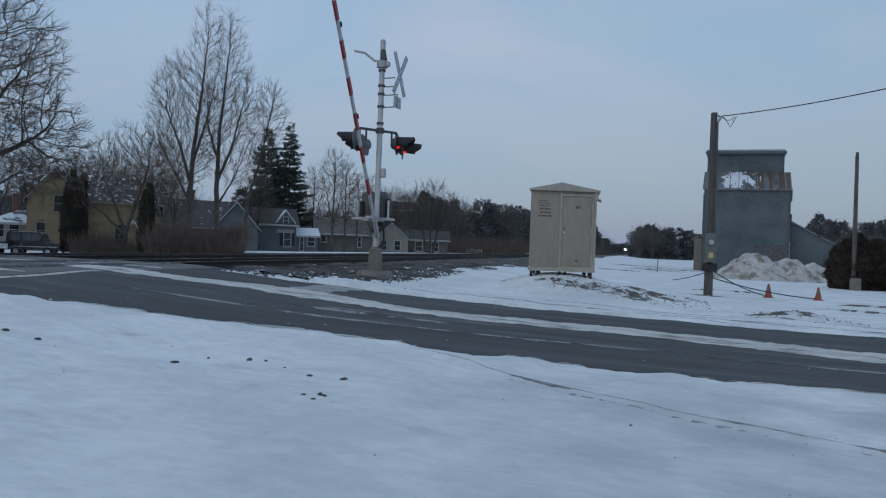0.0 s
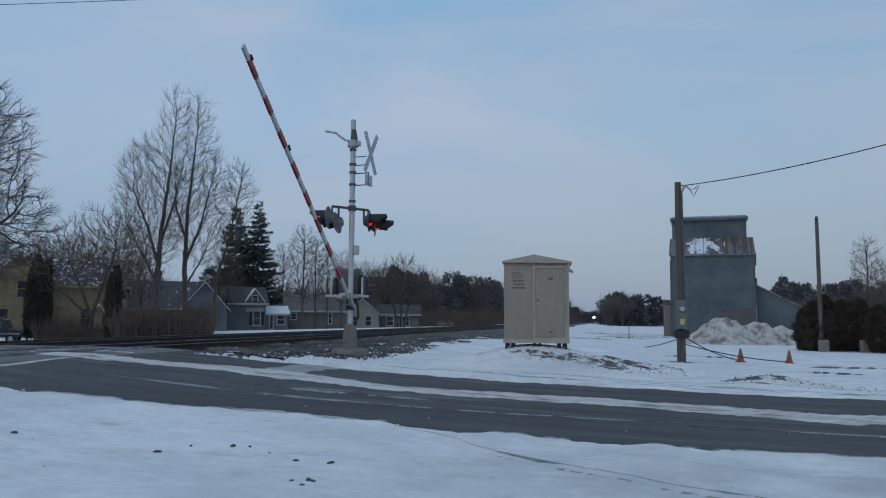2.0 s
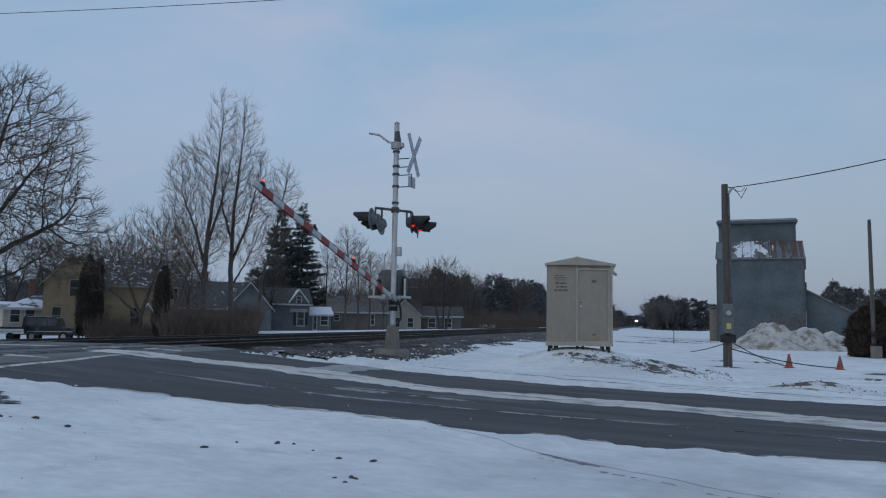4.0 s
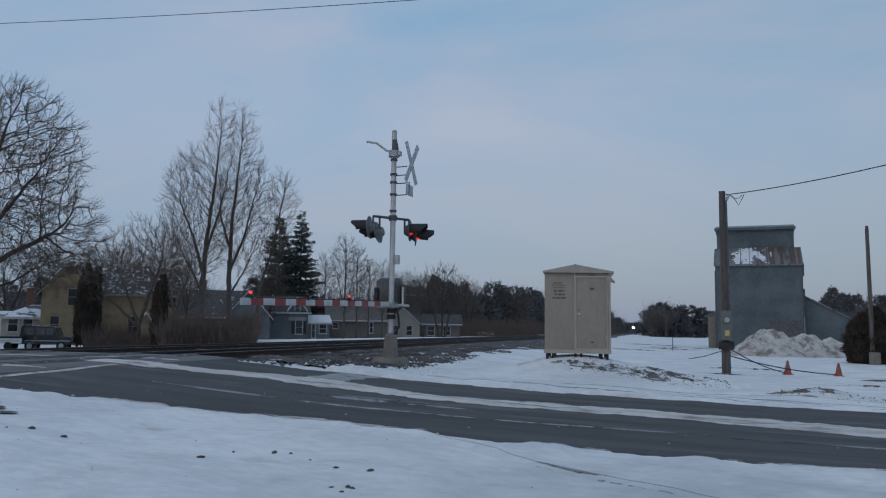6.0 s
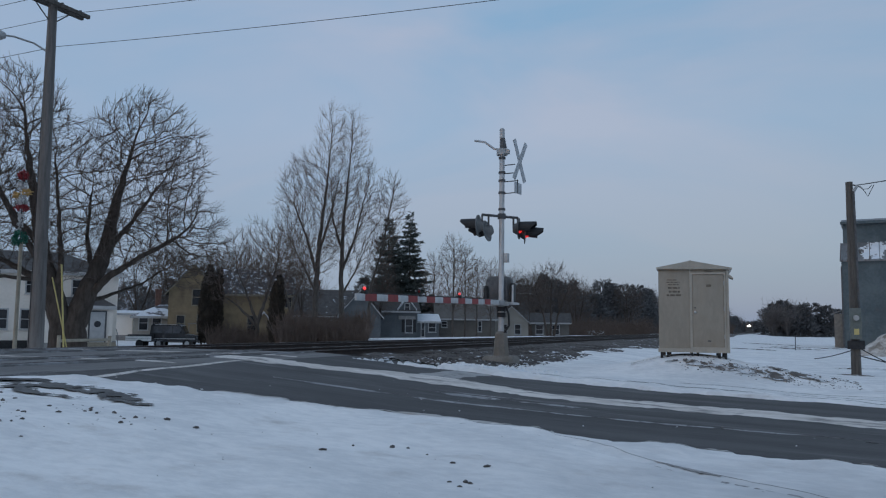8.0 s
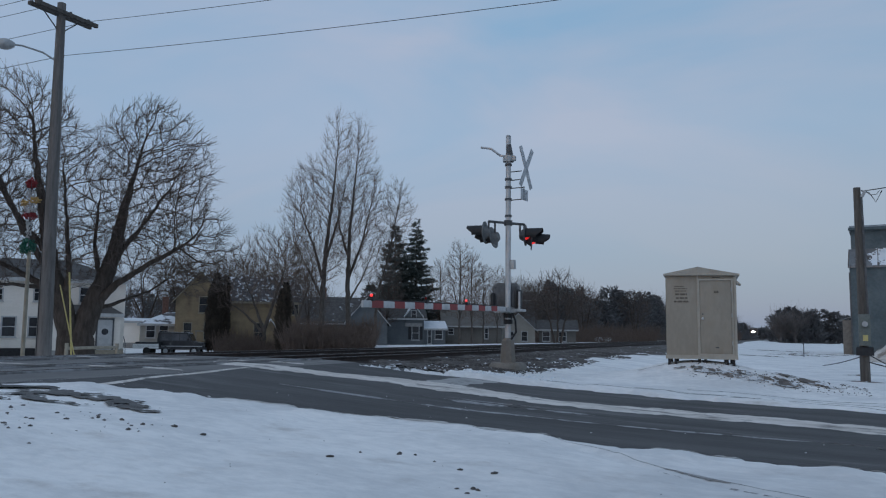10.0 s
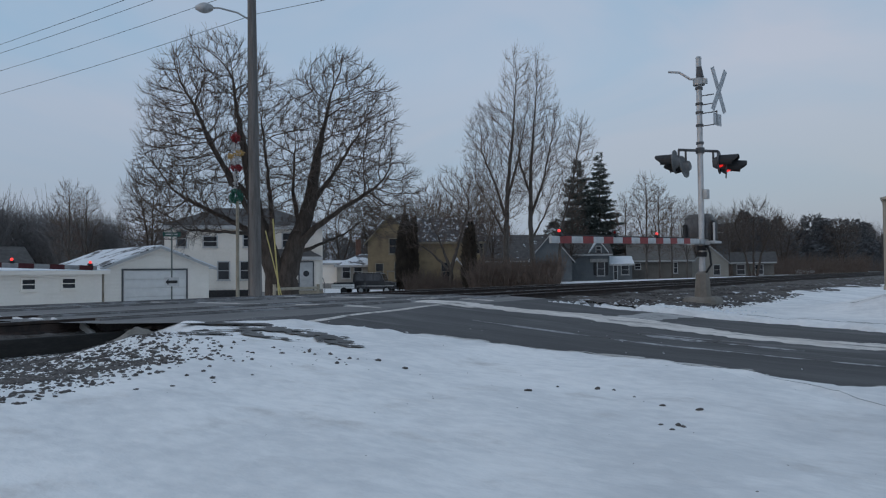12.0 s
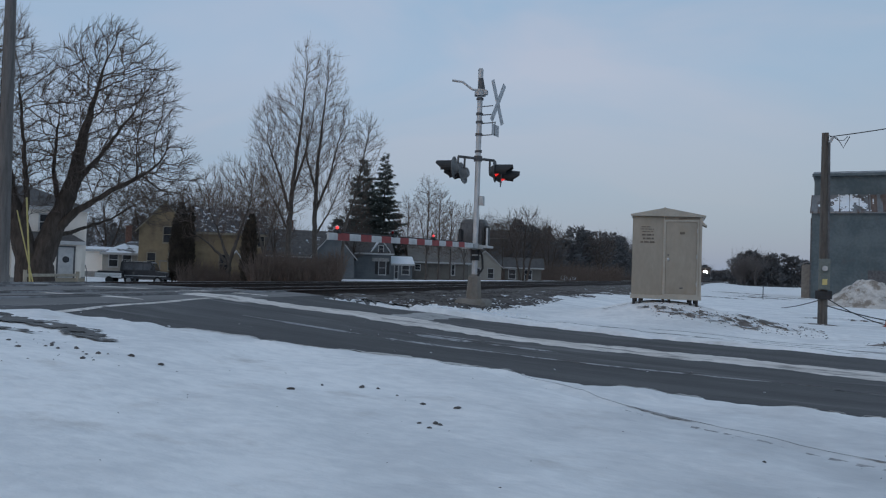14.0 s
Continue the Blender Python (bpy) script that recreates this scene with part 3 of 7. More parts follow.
for off, sd, br in ((0.0, 91, 0.70), (-0.16, 94, 0.86)):
    snow_band("rut_line", -3.4, 6, lambda x, o=off: np.interp(x, [-6, -2.44, -1.73, -1.09, -0.56, 0.32, 0.8, 5], [9.2, 8.74, 8.35, 7.82, 7.5, 6.98, 6.75, 4.5]) - o, 0.055, sd, "thin gritty line of a wheel rut in the snow", RUTDIRT, 0.002, 0.05, br, ground_z)
for x0, x1, d, sd in ((-5, 14, 0.5, 101), (-3, 14, 1.1, 103), (-2, 14, 2.0, 105)):
    snow_band("grit_line", x0, x1, lambda x, o=d: far_edge(x) + o, 0.09, sd, "thin broken line of grit in the snow verge", RUTDIRT, 0.003, 0.05, 0.86, ground_z)


# strips laid across the road: stop line, edge of the crossing
def cross_strip(name, x, y0, y1, w, seed, label, material=ROADSNOW, slant=0.0):
    ys = np.arange(y0, y1, 0.12)
    n = len(ys)
    cx = x + slant * (ys - y0) + (vnoise(ys, ys * 0, 0.8, seed) - 0.5) * 0.2
    lo = cx - w / 2 - vnoise(ys, ys * 0, 3.0, seed + 1) * w * 0.4
    hi = cx + w / 2 + vnoise(ys, ys * 0, 3.0, seed + 2) * w * 0.4
    X = np.stack([lo, cx, hi], 0)
    Y = np.repeat(ys[None], 3, 0)
    Z = gz(X) + np.array([0.004, 0.016, 0.004])[:, None]
    i = (np.arange(2)[:, None] * n + np.arange(n - 1)[None]).ravel()
    me = raw_mesh(name, np.stack([X, Y, Z], -1).reshape(-1, 3), np.stack([i, i + n, i + n + 1, i + 1], 1), material, True)
    return solid(name, me, material, label, "snow" if "snow" in name else "marking", kind="stuff")


STOPBAR = mat("worn_line_paint", (0.30, 0.295, 0.285), (0.42, 0.41, 0.40), 2.0, 0.8, 0.2, 40.0, wear=((0.14, 0.14, 0.15), 0.56, 0.66, 3.0), world=True)
cross_strip("stop_line", -6.1, 14.45, 16.7, 0.55, 61, "worn pale stop line across one lane", STOPBAR)
cross_strip("snow_strip", -8.75, 8.3, 13.0, 0.10, 67, "thin strip of snow along the crossing edge", slant=-0.15)


# ---- two railway tracks ----
TRACKS = (-11.22, -15.32)
RAIL_TOP = 0.835


def ballast_bed(y0, y1, step, seed):
    xs = np.array([-19.8, -18.4, -17.2, -16.6, -14, -13.2, -12, -9.9, -9.3, -8.6, -7.7, -6.8, -6.1, -5.6])
    hs = np.array([0.18, 0.45, 0.62, 0.66, 0.66, 0.62, 0.66, 0.67, 0.67, 0.66, 0.63, 0.57, 0.50, 0.34])
    sub = np.arange(xs[0], xs[-1], 0.16) if step < 1 else xs
    ys = np.arange(y0, y1 + step / 2, step)
    X, Y = np.meshgrid(sub, ys)
    Z = np.interp(X, xs, hs) + ((vnoise(X, Y, 6.0, seed) - 0.5) * 0.09 + (vnoise(X, Y, 1.3, seed + 1) - 0.5) * 0.14) * (step < 1)
    south = Y < 8
    side = south & (X > -10.35)
    Z = np.where(side, np.interp(X, [-10.35, -9.95, -9.8, -9.4], [0.63, 0.60, 0.3, 0.0]) + (vnoise(X, Y, 6.0, seed) - 0.5) * 0.08, Z)
    n, m = len(sub), len(ys)
    i = (np.arange(m - 1)[:, None] * n + np.arange(n - 1)[None]).ravel()
    return raw_mesh("ballast", np.stack([X, Y, Z], -1).reshape(-1, 3), np.stack([i, i + 1, i + n + 1, i + n], 1), BALLAST, True)


solid("ballast", ballast_bed(17.3, 60, 0.16, 71), BALLAST, "brown crushed-stone ballast with snow in the gaps", "ballast", kind="structure")
solid("ballast", ballast_bed(60, 1500, 20, 72), BALLAST, "brown crushed-stone ballast of the far track", "ballast", kind="structure")
solid("ballast", ballast_bed(-14, 6.9, 0.16, 73), BALLAST, "brown crushed-stone ballast with snow in the gaps", "ballast", kind="structure")
solid("ballast", ballast_bed(-1500, -14, 20, 74), BALLAST, "brown crushed-stone ballast of the far track", "ballast", kind="structure")


def rail_profile(x):
    h = RAIL_TOP
    half = [(0.07, h - 0.17), (0.07, h - 0.155), (0.012, h - 0.13), (0.010, h - 0.05), (0.036, h - 0.035), (0.036, h - 0.006), (0.028, h)]
    return [(x + a, z) for a, z in half] + [(x - a, z) for a, z in reversed(half)]


def railway_track(cx, label):
    t = thing("railway_track", Matrix(), label, "railway", "railway tracks", "structure")
    for s in (-0.753, 0.753):
        pts = rail_profile(cx + s)
        b = B().prism([(x, -1500, z) for x, z in pts], (0, 3000, 0))
        part("rail", b, RAIL, t)
        part("rail_head", B().box(cx + s - 0.024, cx + s + 0.024, -1500, 1500, RAIL_TOP + 0.002, RAIL_TOP + 0.004), RAILTOP, t, "worn shiny running surface")
    return t


tracks = [railway_track(cx, "rusty steel railway track on wooden ties") for cx in TRACKS]
# flangeway fillers of the crossing: timber planks beside each rail
for cx, tr in zip(TRACKS, tracks):
    for s in (-0.858, -0.65, 0.65, 0.858):
        part("flangeway_timber", B().bevbox(cx + s - 0.067, cx + s + 0.067, 6.2, 17.0, 0.6, 0.828, 0.006), TIMBER, tr, "dark timber beside the rail")


# added near-black beam standing in for the dark band below the near rail
part("edge_timber", B().bevbox(-9.915, -9.78, -9.0, 6.75, 0.3, 0.668, 0.015), BEAMBLACK, tracks[0], "long near-black beam added along the tie ends")


DISC = mat("dull_grey_disc", (0.12, 0.128, 0.13), (0.19, 0.195, 0.195), 4.0, 0.6, 0.1, 40.0)
MACHINE = mat("weathered_machine_grey", (0.1, 0.1, 0.1), (0.16, 0.157, 0.153), 4.0, 0.7, 0.2, 40.0)


# ---- crossing signal with gate ----
def signal_lamp(parent, c, turn, lit, tilt=0):
    """A flashing lamp: disc, long hood and lens; it faces +x before the turn."""
    m = pose(*c, 0, tilt, turn) @ Matrix.Diagonal((1.12, 1.12, 1.12, 1))
    bg = B()
    n = 20
    ring = [(0.0, 0.26 * math.cos(2 * math.pi * i / n), 0.26 * math.sin(2 * math.pi * i / n)) for i in range(n)]
    bg.prism(ring, (0.02, 0, 0))
    bg.tube((0, 0, 0), (-0.13, 0, 0), 0.17, 0.10, 14)
    o = part("signal_lamp", bg, DGREY if lit else DISC, parent, "round backing disc with lamp housing", m)
    hood = B()
    k = 12
    for i in range(k):
        a0, a1 = (radians(-25 + 230 * j / k) for j in (i, i + 1))
        def at(a, x, r):
            return (x, r * math.cos(a), r * math.sin(a))
        def reach(a):
            return 0.30 + 0.13 * min(1.0, max(0.0, math.sin(a)) * 2.5)
        for r in (0.172, 0.168):
            hood.add([at(a0, 0.02, r), at(a1, 0.02, r), at(a1, reach(a1), r), at(a0, reach(a0), r)], [(0, 1, 2, 3) if r > 0.17 else (3, 2, 1, 0)])
    part("hood", hood, BLACK, o, "black sheet-metal hood")
    lens = B().ball((0.0, 0, 0), 0.115, 14, 8)
    part("lens", lens, REDLENS if lit else REDDARK, o, "lit red lens" if lit else "unlit red lens")


def crossing_signal(m):
    t = thing("crossing_signal", m, "aluminium railway crossing signal with crossbuck and striped gate", "crossing signal")
    part("foundation", B().bevbox(-0.42, 0.42, -0.40, 0.40, -0.45, 0.15, 0.08), RAMP, t, "low gritty earth-covered concrete pad")
    part("pedestal", B().tube((0, 0, 0.12), (0, 0, 0.72), 0.22, 0.17, 8).tube((0, 0, 0.72), (0, 0, 0.79), 0.17, 0.10, 8), BOXTAN, t, "cast mast base")
    part("mast", B().tube((0, 0, 0.4), (0, 0, 6.22), 0.075, 0.07, 16), ALUM, t)
    part("mast_cap", B().tube((0, 0, 6.22), (0, 0, 6.27), 0.078, 0.05, 16), GALV, t)
    for z in (5.45, 5.05, 4.83, 4.5, 4.05):
        part("clamp_band", B().tube((0, 0, z - 0.03), (0, 0, z + 0.03), 0.095, 0.095, 14), DGREY, t)
    part("junction_collar", B().tube((0, 0, 5.53), (0, 0, 5.70), 0.15, 0.15, 14).box(-0.05, 0.20, -0.07, 0.07, 5.56, 5.68), GALV, t)
    part("side_arm", B().pipe([(-0.1, 0, 5.70), (-0.22, 0, 5.72), (-0.48, -0.05, 5.92), (-0.76, -0.1, 5.97)], 0.032, 8), ALUM, t, "bent side arm")
    part("bell", B().tube((0.03, 0, 5.72), (0.03, -0.05, 6.0), 0.10, 0.06, 12), DGREY, t, "warning bell")
    # crossbuck seen nearly edge on
    for i, a in enumerate((26, -30)):
        b = B().bevbox(-0.006, 0.006, -0.078, 0.078, -0.61, 0.61, 0.004)
        o = part("crossbuck_blade", b, SIGNW, t, "white crossbuck board", pose(0.46 + 0.016 * i, 0.1, 5.36, a, 0, -15))
    b = B().bevbox(-0.006, 0.006, -0.22, 0.22, -0.15, 0.15, 0.004)
    part("track_count_sign", b, SIGNW, t, "small white sign under the crossbuck", pose(0.42, 0.1, 4.62, 0, 0, -8))
    for z, r in ((5.25, 0.36), (5.02, 0.36), (4.80, 0.44), (4.48, 0.42)):
        part("sign_bracket", B().pipe([(0.07, 0, z), (r, 0.05, z + 0.02)], 0.014, 6), DGREY, t)
    part("sign_post", B().pipe([(0.42, 0.05, 4.48), (0.42, 0.06, 4.85)], 0.014, 6), DGREY, t)
    # cross arm and four lamps
    e = Vector((0.62, 0.78, 0)).normalized()
    z = 3.86
    part("cross_arm", B().tube(tuple(-e * 0.62 + Vector((0, 0, z))), tuple(e * 0.52 + Vector((0, 0, z))), 0.035, 0.035, 10).tube((0, 0, z - 0.07), (0, 0, z + 0.07), 0.11, 0.11, 14), DGREY, t)
    for k in (-0.62, -0.42, 0.38, 0.52):
        p = e * k
        part("lamp_hanger", B().tube((p.x, p.y, z), (p.x, p.y, z - 0.28), 0.028, 0.028, 8), DGREY, t)
    signal_lamp(t, (-0.50, -0.42, 3.58), 184, False)
    signal_lamp(t, (-0.34, -0.20, 3.46), 178, False, 12)
    signal_lamp(t, (0.36, 0.36, 3.56), 8, True)
    signal_lamp(t, (0.50, 0.52, 3.45), 15, True, 6)
    part("junction_box", B().bevbox(0.07, 0.20, -0.07, 0.07, 2.62, 2.86, 0.015), GALV, t)
    # gate mechanism
    part("gate_mechanism", B().bevbox(-0.50, 0.20, 0.10, 0.52, 1.58, 2.26, 0.09), MACHINE, t, "grey gate machine housing")
    part("machine_shelf", B().box(-0.68, 0.34, -0.06, 0.52, 1.50, 1.56), WHITEP, t, "pale steel shelf")
    part("machine_door", B().bevbox(-0.44, 0.14, 0.085, 0.10, 1.66, 2.16, 0.006), DGREY, t, "dark cover plate")
    for x in (-0.56, 0.30):
        part("machine_upright", B().box(x - 0.02, x + 0.02, 0.02, 0.07, 1.56, 2.02), WHITEP, t, "pale steel upright")
    for z in (1.38, 1.22):
        part("clamp_band", B().tube((0, 0, z - 0.06), (0, 0, z + 0.06), 0.12, 0.12, 14), BLACK, t)
    part("counterweight", B().bevbox(-0.49, -0.38, -0.02, 0.08, 1.58, 2.0, 0.03), BLACK, t, "dark steel counterweight")
    part("counterweight", B().bevbox(0.21, 0.28, 0.05, 0.42, 1.58, 2.08, 0.03), BLACK, t, "dark steel counterweight")
    part("conduit", B().pipe([(0.12, -0.04, 1.5), (0.22, -0.05, 1.25), (0.24, -0.05, 0.95), (0.10, -0.04, 0.75), (0.07, -0.05, 0.4)], 0.028, 8), BLACK, t, "black flexible cable")
    part("gate_bracket", B().box(-0.34, 0.24, -0.14, -0.08, 1.46, 1.56).box(-0.12, -0.05, -0.52, 0.1, 1.47, 1.55).box(0.05, 0.12, -0.52, 0.1, 1.47, 1.55).tube((-0.14, -0.46, 1.54), (0.14, -0.46, 1.54), 0.05, 0.05, 12), GALV, t)
    # the arm points along -y from its pivot
    arm = part("gate_arm", B().bevbox(-0.025, 0.025, -7.78, 0.1, -0.061, 0.061, 0.01), WHITEP, t, "white gate arm with red stripes")
    for k in range(8):
        part("red_stripe", B().box(-0.028, 0.028, -7.47 + 0.9 * k, -7.03 + 0.9 * k, -0.064, 0.064), REDP, arm)
    for yy, lit in ((-7.45, True), (-5.1, False), (-2.84, True)):
        lamp = part("arm_lamp", B().bevbox(-0.05, 0.05, yy - 0.06, yy + 0.06, 0.055, 0.11, 0.01).tube((0, yy, 0.11), (0, yy, 0.13), 0.04, 0.04, 10), BLACK, arm, "arm lamp housing")
        part("lens", B().ball((0, yy, 0.155), 0.027, 12, 8), REDARM if lit else REDDARK, lamp, "lit red arm lamp lens" if lit else "unlit red arm lamp lens")
    part("lamp_cable", B().pipe([(0.0, -0.2, 0.07), (0, -2.7, 0.075), (0, -4.9, 0.075), (0, -7.2, 0.075)], 0.012, 6), BLACK, arm)
    part("counter_arm", B().box(-0.05, 0.05, 0.06, 0.62, -0.05, 0.05), GALV, arm, "steel tail of the arm")
    return t, arm


SIGNAL_AT = Vector((-6.71, 20.45, 0.57))
signal, gate_arm = crossing_signal(Matrix.Translation(SIGNAL_AT))


# the gate on the other side of the tracks, already down
def far_gate(m):
    t = thing("crossing_gate", m, "lowered striped crossing gate beyond the tracks", "crossing gate")
    part("mast", B().tube((0, 0, -0.5), (0, 0, 4.4), 0.075, 0.07, 12), ALUM, t)
    part("gate_mechanism", B().bevbox(-0.25, 0.35, -0.3, 0.2, 0.75, 1.25, 0.04), GALV, t, "grey gate machine housing")
    arm = part("gate_arm", B().bevbox(-0.025, 0.025, 0, 7.2, 0.94, 1.06, 0.01), SHADEWHITE, t, "white gate arm with red stripes", pose(0, 0, 0.05, -1.8))
    for k in range(9):
        part("red_stripe", B().box(-0.028, 0.028, 0.4 + 0.81 * k - 0.2, 0.4 + 0.81 * k + 0.2, 0.936, 1.064), SHADERED, arm)
    for yy in (7.0, 4.9, 2.6):
        lamp = part("arm_lamp", B().bevbox(-0.05, 0.05, yy - 0.06, yy + 0.06, 1.06, 1.12, 0.01), BLACK, arm, "arm lamp housing")
        part("lens", B().ball((0, yy, 1.15), 0.04, 12, 8), REDARM, lamp, "red arm lamp lens")
    return t


far_gate(Matrix.Translation((-20.7, 5.2, 0.78)))


# ---- tan equipment shed ----
def equipment_shed(m):
    w, d, h = 1.78, 1.9, 2.12
    t = thing("equipment_shed", m, "tan steel railway equipment shed with a door, on short legs", "shed")
    part("body", B().bevbox(-w / 2, w / 2, 0, d, 0.06, h, 0.015), TAN, t)
    part("base_frame", B().box(-w / 2 - 0.02, w / 2 + 0.02, -0.025, d + 0.02, 0.0, 0.10), TANL, t)
    rf = B().prism([(-w / 2 - 0.05, -0.06, h), (w / 2 + 0.10, -0.06, h - 0.02), (w / 2 + 0.10, -0.06, h + 0.02), (-0.06, -0.06, h + 0.21), (-w / 2 - 0.05, -0.06, h + 0.04)], (0, d + 0.14, 0))
    part("roof", rf, TANL, t, "low gabled sheet-metal roof")
    part("roof_fin", B().box(-0.075, -0.045, -0.075, -0.055, h - 0.02, h + 0.22), TANL, t)
    part("eave_hood", B().prism([(w / 2, 0.0, h - 0.20), (w / 2 + 0.13, 0.0, h - 0.26), (w / 2 + 0.13, 0.0, h - 0.23), (w / 2, 0.0, h - 0.12)], (0, 0.5, 0)), TANL, t)
    part("seam", B().box(-0.085, -0.055, -0.018, 0.0, 0.1, h), TANL, t)
    # door with frame, knob and hinges
    fr = B()
    x0, x1, z0, z1 = -0.02, 0.78, 0.14, 1.98
    for a in ((x0 - 0.045, x0, z0 - 0.04, z1 + 0.045), (x1, x1 + 0.045, z0 - 0.04, z1 + 0.045), (x0, x1, z1, z1 + 0.045), (x0, x1, z0 - 0.04, z0)):
        fr.box(a[0], a[1], -0.03, 0.0, a[2], a[3])
    part("door_frame", fr, TANL, t)
    door = part("door", B().bevbox(x0 + 0.008, x1 - 0.008, -0.018, 0.0, z0 + 0.008, z1 - 0.008, 0.004), TAN, t, "flush tan steel door")
    part("door_knob", B().ball((0.05, -0.07, 1.02), 0.035, 10, 6).tube((0.05, -0.02, 1.02), (0.05, -0.06, 1.02), 0.015, 0.015, 8), WHITEP, door, "bright round knob")
    part("lock", B().tube((0.05, -0.017, 1.13), (0.05, -0.03, 1.13), 0.02, 0.02, 8), DGREY, door)
    part("handle_plate", B().box(0.36, 0.44, -0.028, -0.018, 0.28, 0.31), DGREY, door)
    part("label_plate", B().box(0.34, 0.46, -0.024, -0.018, 1.66, 1.72), INK, door)
    for z in (0.4, 1.1, 1.75):
        part("hinge", B().tube((x1 + 0.0, -0.035, z - 0.05), (x1, -0.035, z + 0.05), 0.012, 0.012, 8), GALV, door)
    part("vent_slot", B().box(0.30, 0.50, -0.012, 0.0, 2.045, 2.065), INK, t, "dark slot above the door")
    part("corner_post", B().box(w / 2 - 0.05, w / 2 + 0.012, -0.012, 0.02, 0.1, h), TANL, t)
    # unreadable stencilled lines
    for z, a, b in ((1.84, -0.66, -0.42), (1.78, -0.68, -0.34), (1.72, -0.64, -0.36), (1.635, -0.64, -0.34), (1.54, -0.62, -0.33), (1.45, -0.68, -0.28)):
        big = z < 1.7
        x = a
        while x < b:
            step = random.uniform(0.05, 0.13)
            part("lettering", B().box(x, min(x + step, b), -0.006, 0.0, z - (0.022 if big else 0.010), z + (0.022 if big else 0.010)), INK, t, "dark stencilled line of writing")
            x += step + 0.025
    for x in (-0.82, -0.66, -0.06, 0.10, 0.64, 0.80):
        part("leg", B().box(x - 0.035, x + 0.035, 0.02, 0.10, -0.16, 0.0), BLACK, t)
        part("leg", B().box(x - 0.035, x + 0.035, d - 0.15, d - 0.05, -0.16, 0.0), BLACK, t)
    return t


equipment_shed(pose(-1.90, 21.40, 0.89, 0, 0, 5) @ Matrix.Diagonal((0.955, 1, 1, 1)))


# ---- poles, wires, cones ----
def sag(p, q, drop, n=24):
    p, q = Vector(p), Vector(q)
    return [tuple(p.lerp(q, i / n) - Vector((0, 0, drop * 4 * (i / n) * (1 - i / n)))) for i in range(n + 1)]


def service_pole(m):
    t = thing("service_pole", m, "weathered wooden service pole with electric meter box", "utility pole")
    part("shaft", B().tube((0, 0, -0.5), (-0.02, 0, 6.0), 0.15, 0.105, 12), POLE, t)
    part("meter_box", B().bevbox(-0.15, 0.17, -0.30, -0.14, 1.10, 2.05, 0.02), METER, t, "grey-green meter box")
    part("meter", B().tube((0.02, -0.30, 1.75), (0.02, -0.38, 1.75), 0.085, 0.08, 14), GALV, t, "round glass meter")
    part("conduit", B().pipe([(0.13, -0.17, 1.85), (0.11, -0.16, 3.8), (0.09, -0.14, 5.7)], 0.028, 8), DGREY, t)
    part("panel_box", B().bevbox(-0.24, 0.24, -0.26, -0.12, 0.80, 1.06, 0.02), BLACK, t, "dark switch box")
    part("notice", B().box(-0.05, 0.09, -0.306, -0.30, 1.24, 1.42), YPAINT, t, "small yellow notice")
    part("weatherhead", B().tube((0.09, -0.14, 5.68), (0.20, -0.16, 5.86), 0.05, 0.04, 8), GALV, t)
    b = B().pipe([(0.08, -0.1, 5.9), (0.30, -0.1, 5.82), (0.42, -0.12, 5.62), (0.48, -0.12, 5.5), (0.56, -0.12, 5.66), (0.66, -0.1, 5.86)], 0.012, 5)
    b.pipe([(0.2, -0.1, 5.86), (0.34, -0.1, 5.74), (0.50, -0.12, 5.74), (0.6, -0.1, 5.86)], 0.010, 5)
    part("drip_loop", b, WIRE, t, "looped service wires")
    return t


service_pole(pose(2.29, 27.91, 0.14))
solid("overhead_wire", B().pipe(sag((2.40, 27.9, 6.02), (13.2, 14.5, 7.3), 0.55), 0.015, 6), WIRE, "black twisted service wire from the pole", "wire")
CONES = [(4.50, 30.4), (6.08, 30.2)]
for i, (x, y) in enumerate(CONES):
    solid("ground_cable", B().pipe(sag((2.35, 27.8, 1.0 - 0.25 * i), (x - 0.1, y, float(ground_z(x, y)) + 0.05), 0.10, 12), 0.018, 5), WIRE, "slack black cable from the pole to the ground", "cable", "pole cables")
solid("ground_cable", B().pipe(sag((2.3, 27.8, 0.95), (-0.6 + 2.2, 40, 0.25), 0.05, 12), 0.018, 5), WIRE, "slack black cable from the pole to the ground", "cable", "pole cables")


def traffic_cone(m):
    t = thing("traffic_cone", m, "small orange traffic cone standing in snow", "traffic cone", "traffic cones")
    part("base", B().bevbox(-0.18, 0.18, -0.18, 0.18, 0, 0.03, 0.02), ORANGE, t)
    part("cone_body", B().tube((0, 0, 0.03), (0, 0, 0.50), 0.135, 0.03, 16), ORANGE, t)
    part("band", B().tube((0, 0, 0.26), (0, 0, 0.34), 0.087, 0.070, 16), BOXTAN, t, "dirty band")
    return t


CONE_SIZE = Matrix.Diagonal((0.95, 0.95, 0.96, 1))
cone = traffic_cone(Matrix.Translation((*CONES[0], float(ground_z(*CONES[0])) - 0.01)) @ CONE_SIZE)
copy_thing(cone, Matrix.Translation((*CONES[1], float(ground_z(*CONES[1])) - 0.01)) @ CONE_SIZE)

t = thing("wooden_pole", pose(10.35, 43.8, 0.0), "plain dark wooden pole beside the shrubs", "utility pole")
part("shaft", B().tube((0, 0, -0.3), (-0.05, 0, 6.6), 0.115, 0.085, 12), POLE, t)
part("cap", B().tube((-0.05, 0, 6.6), (-0.05, 0, 6.85), 0.09, 0.07, 10), DGREY, t)


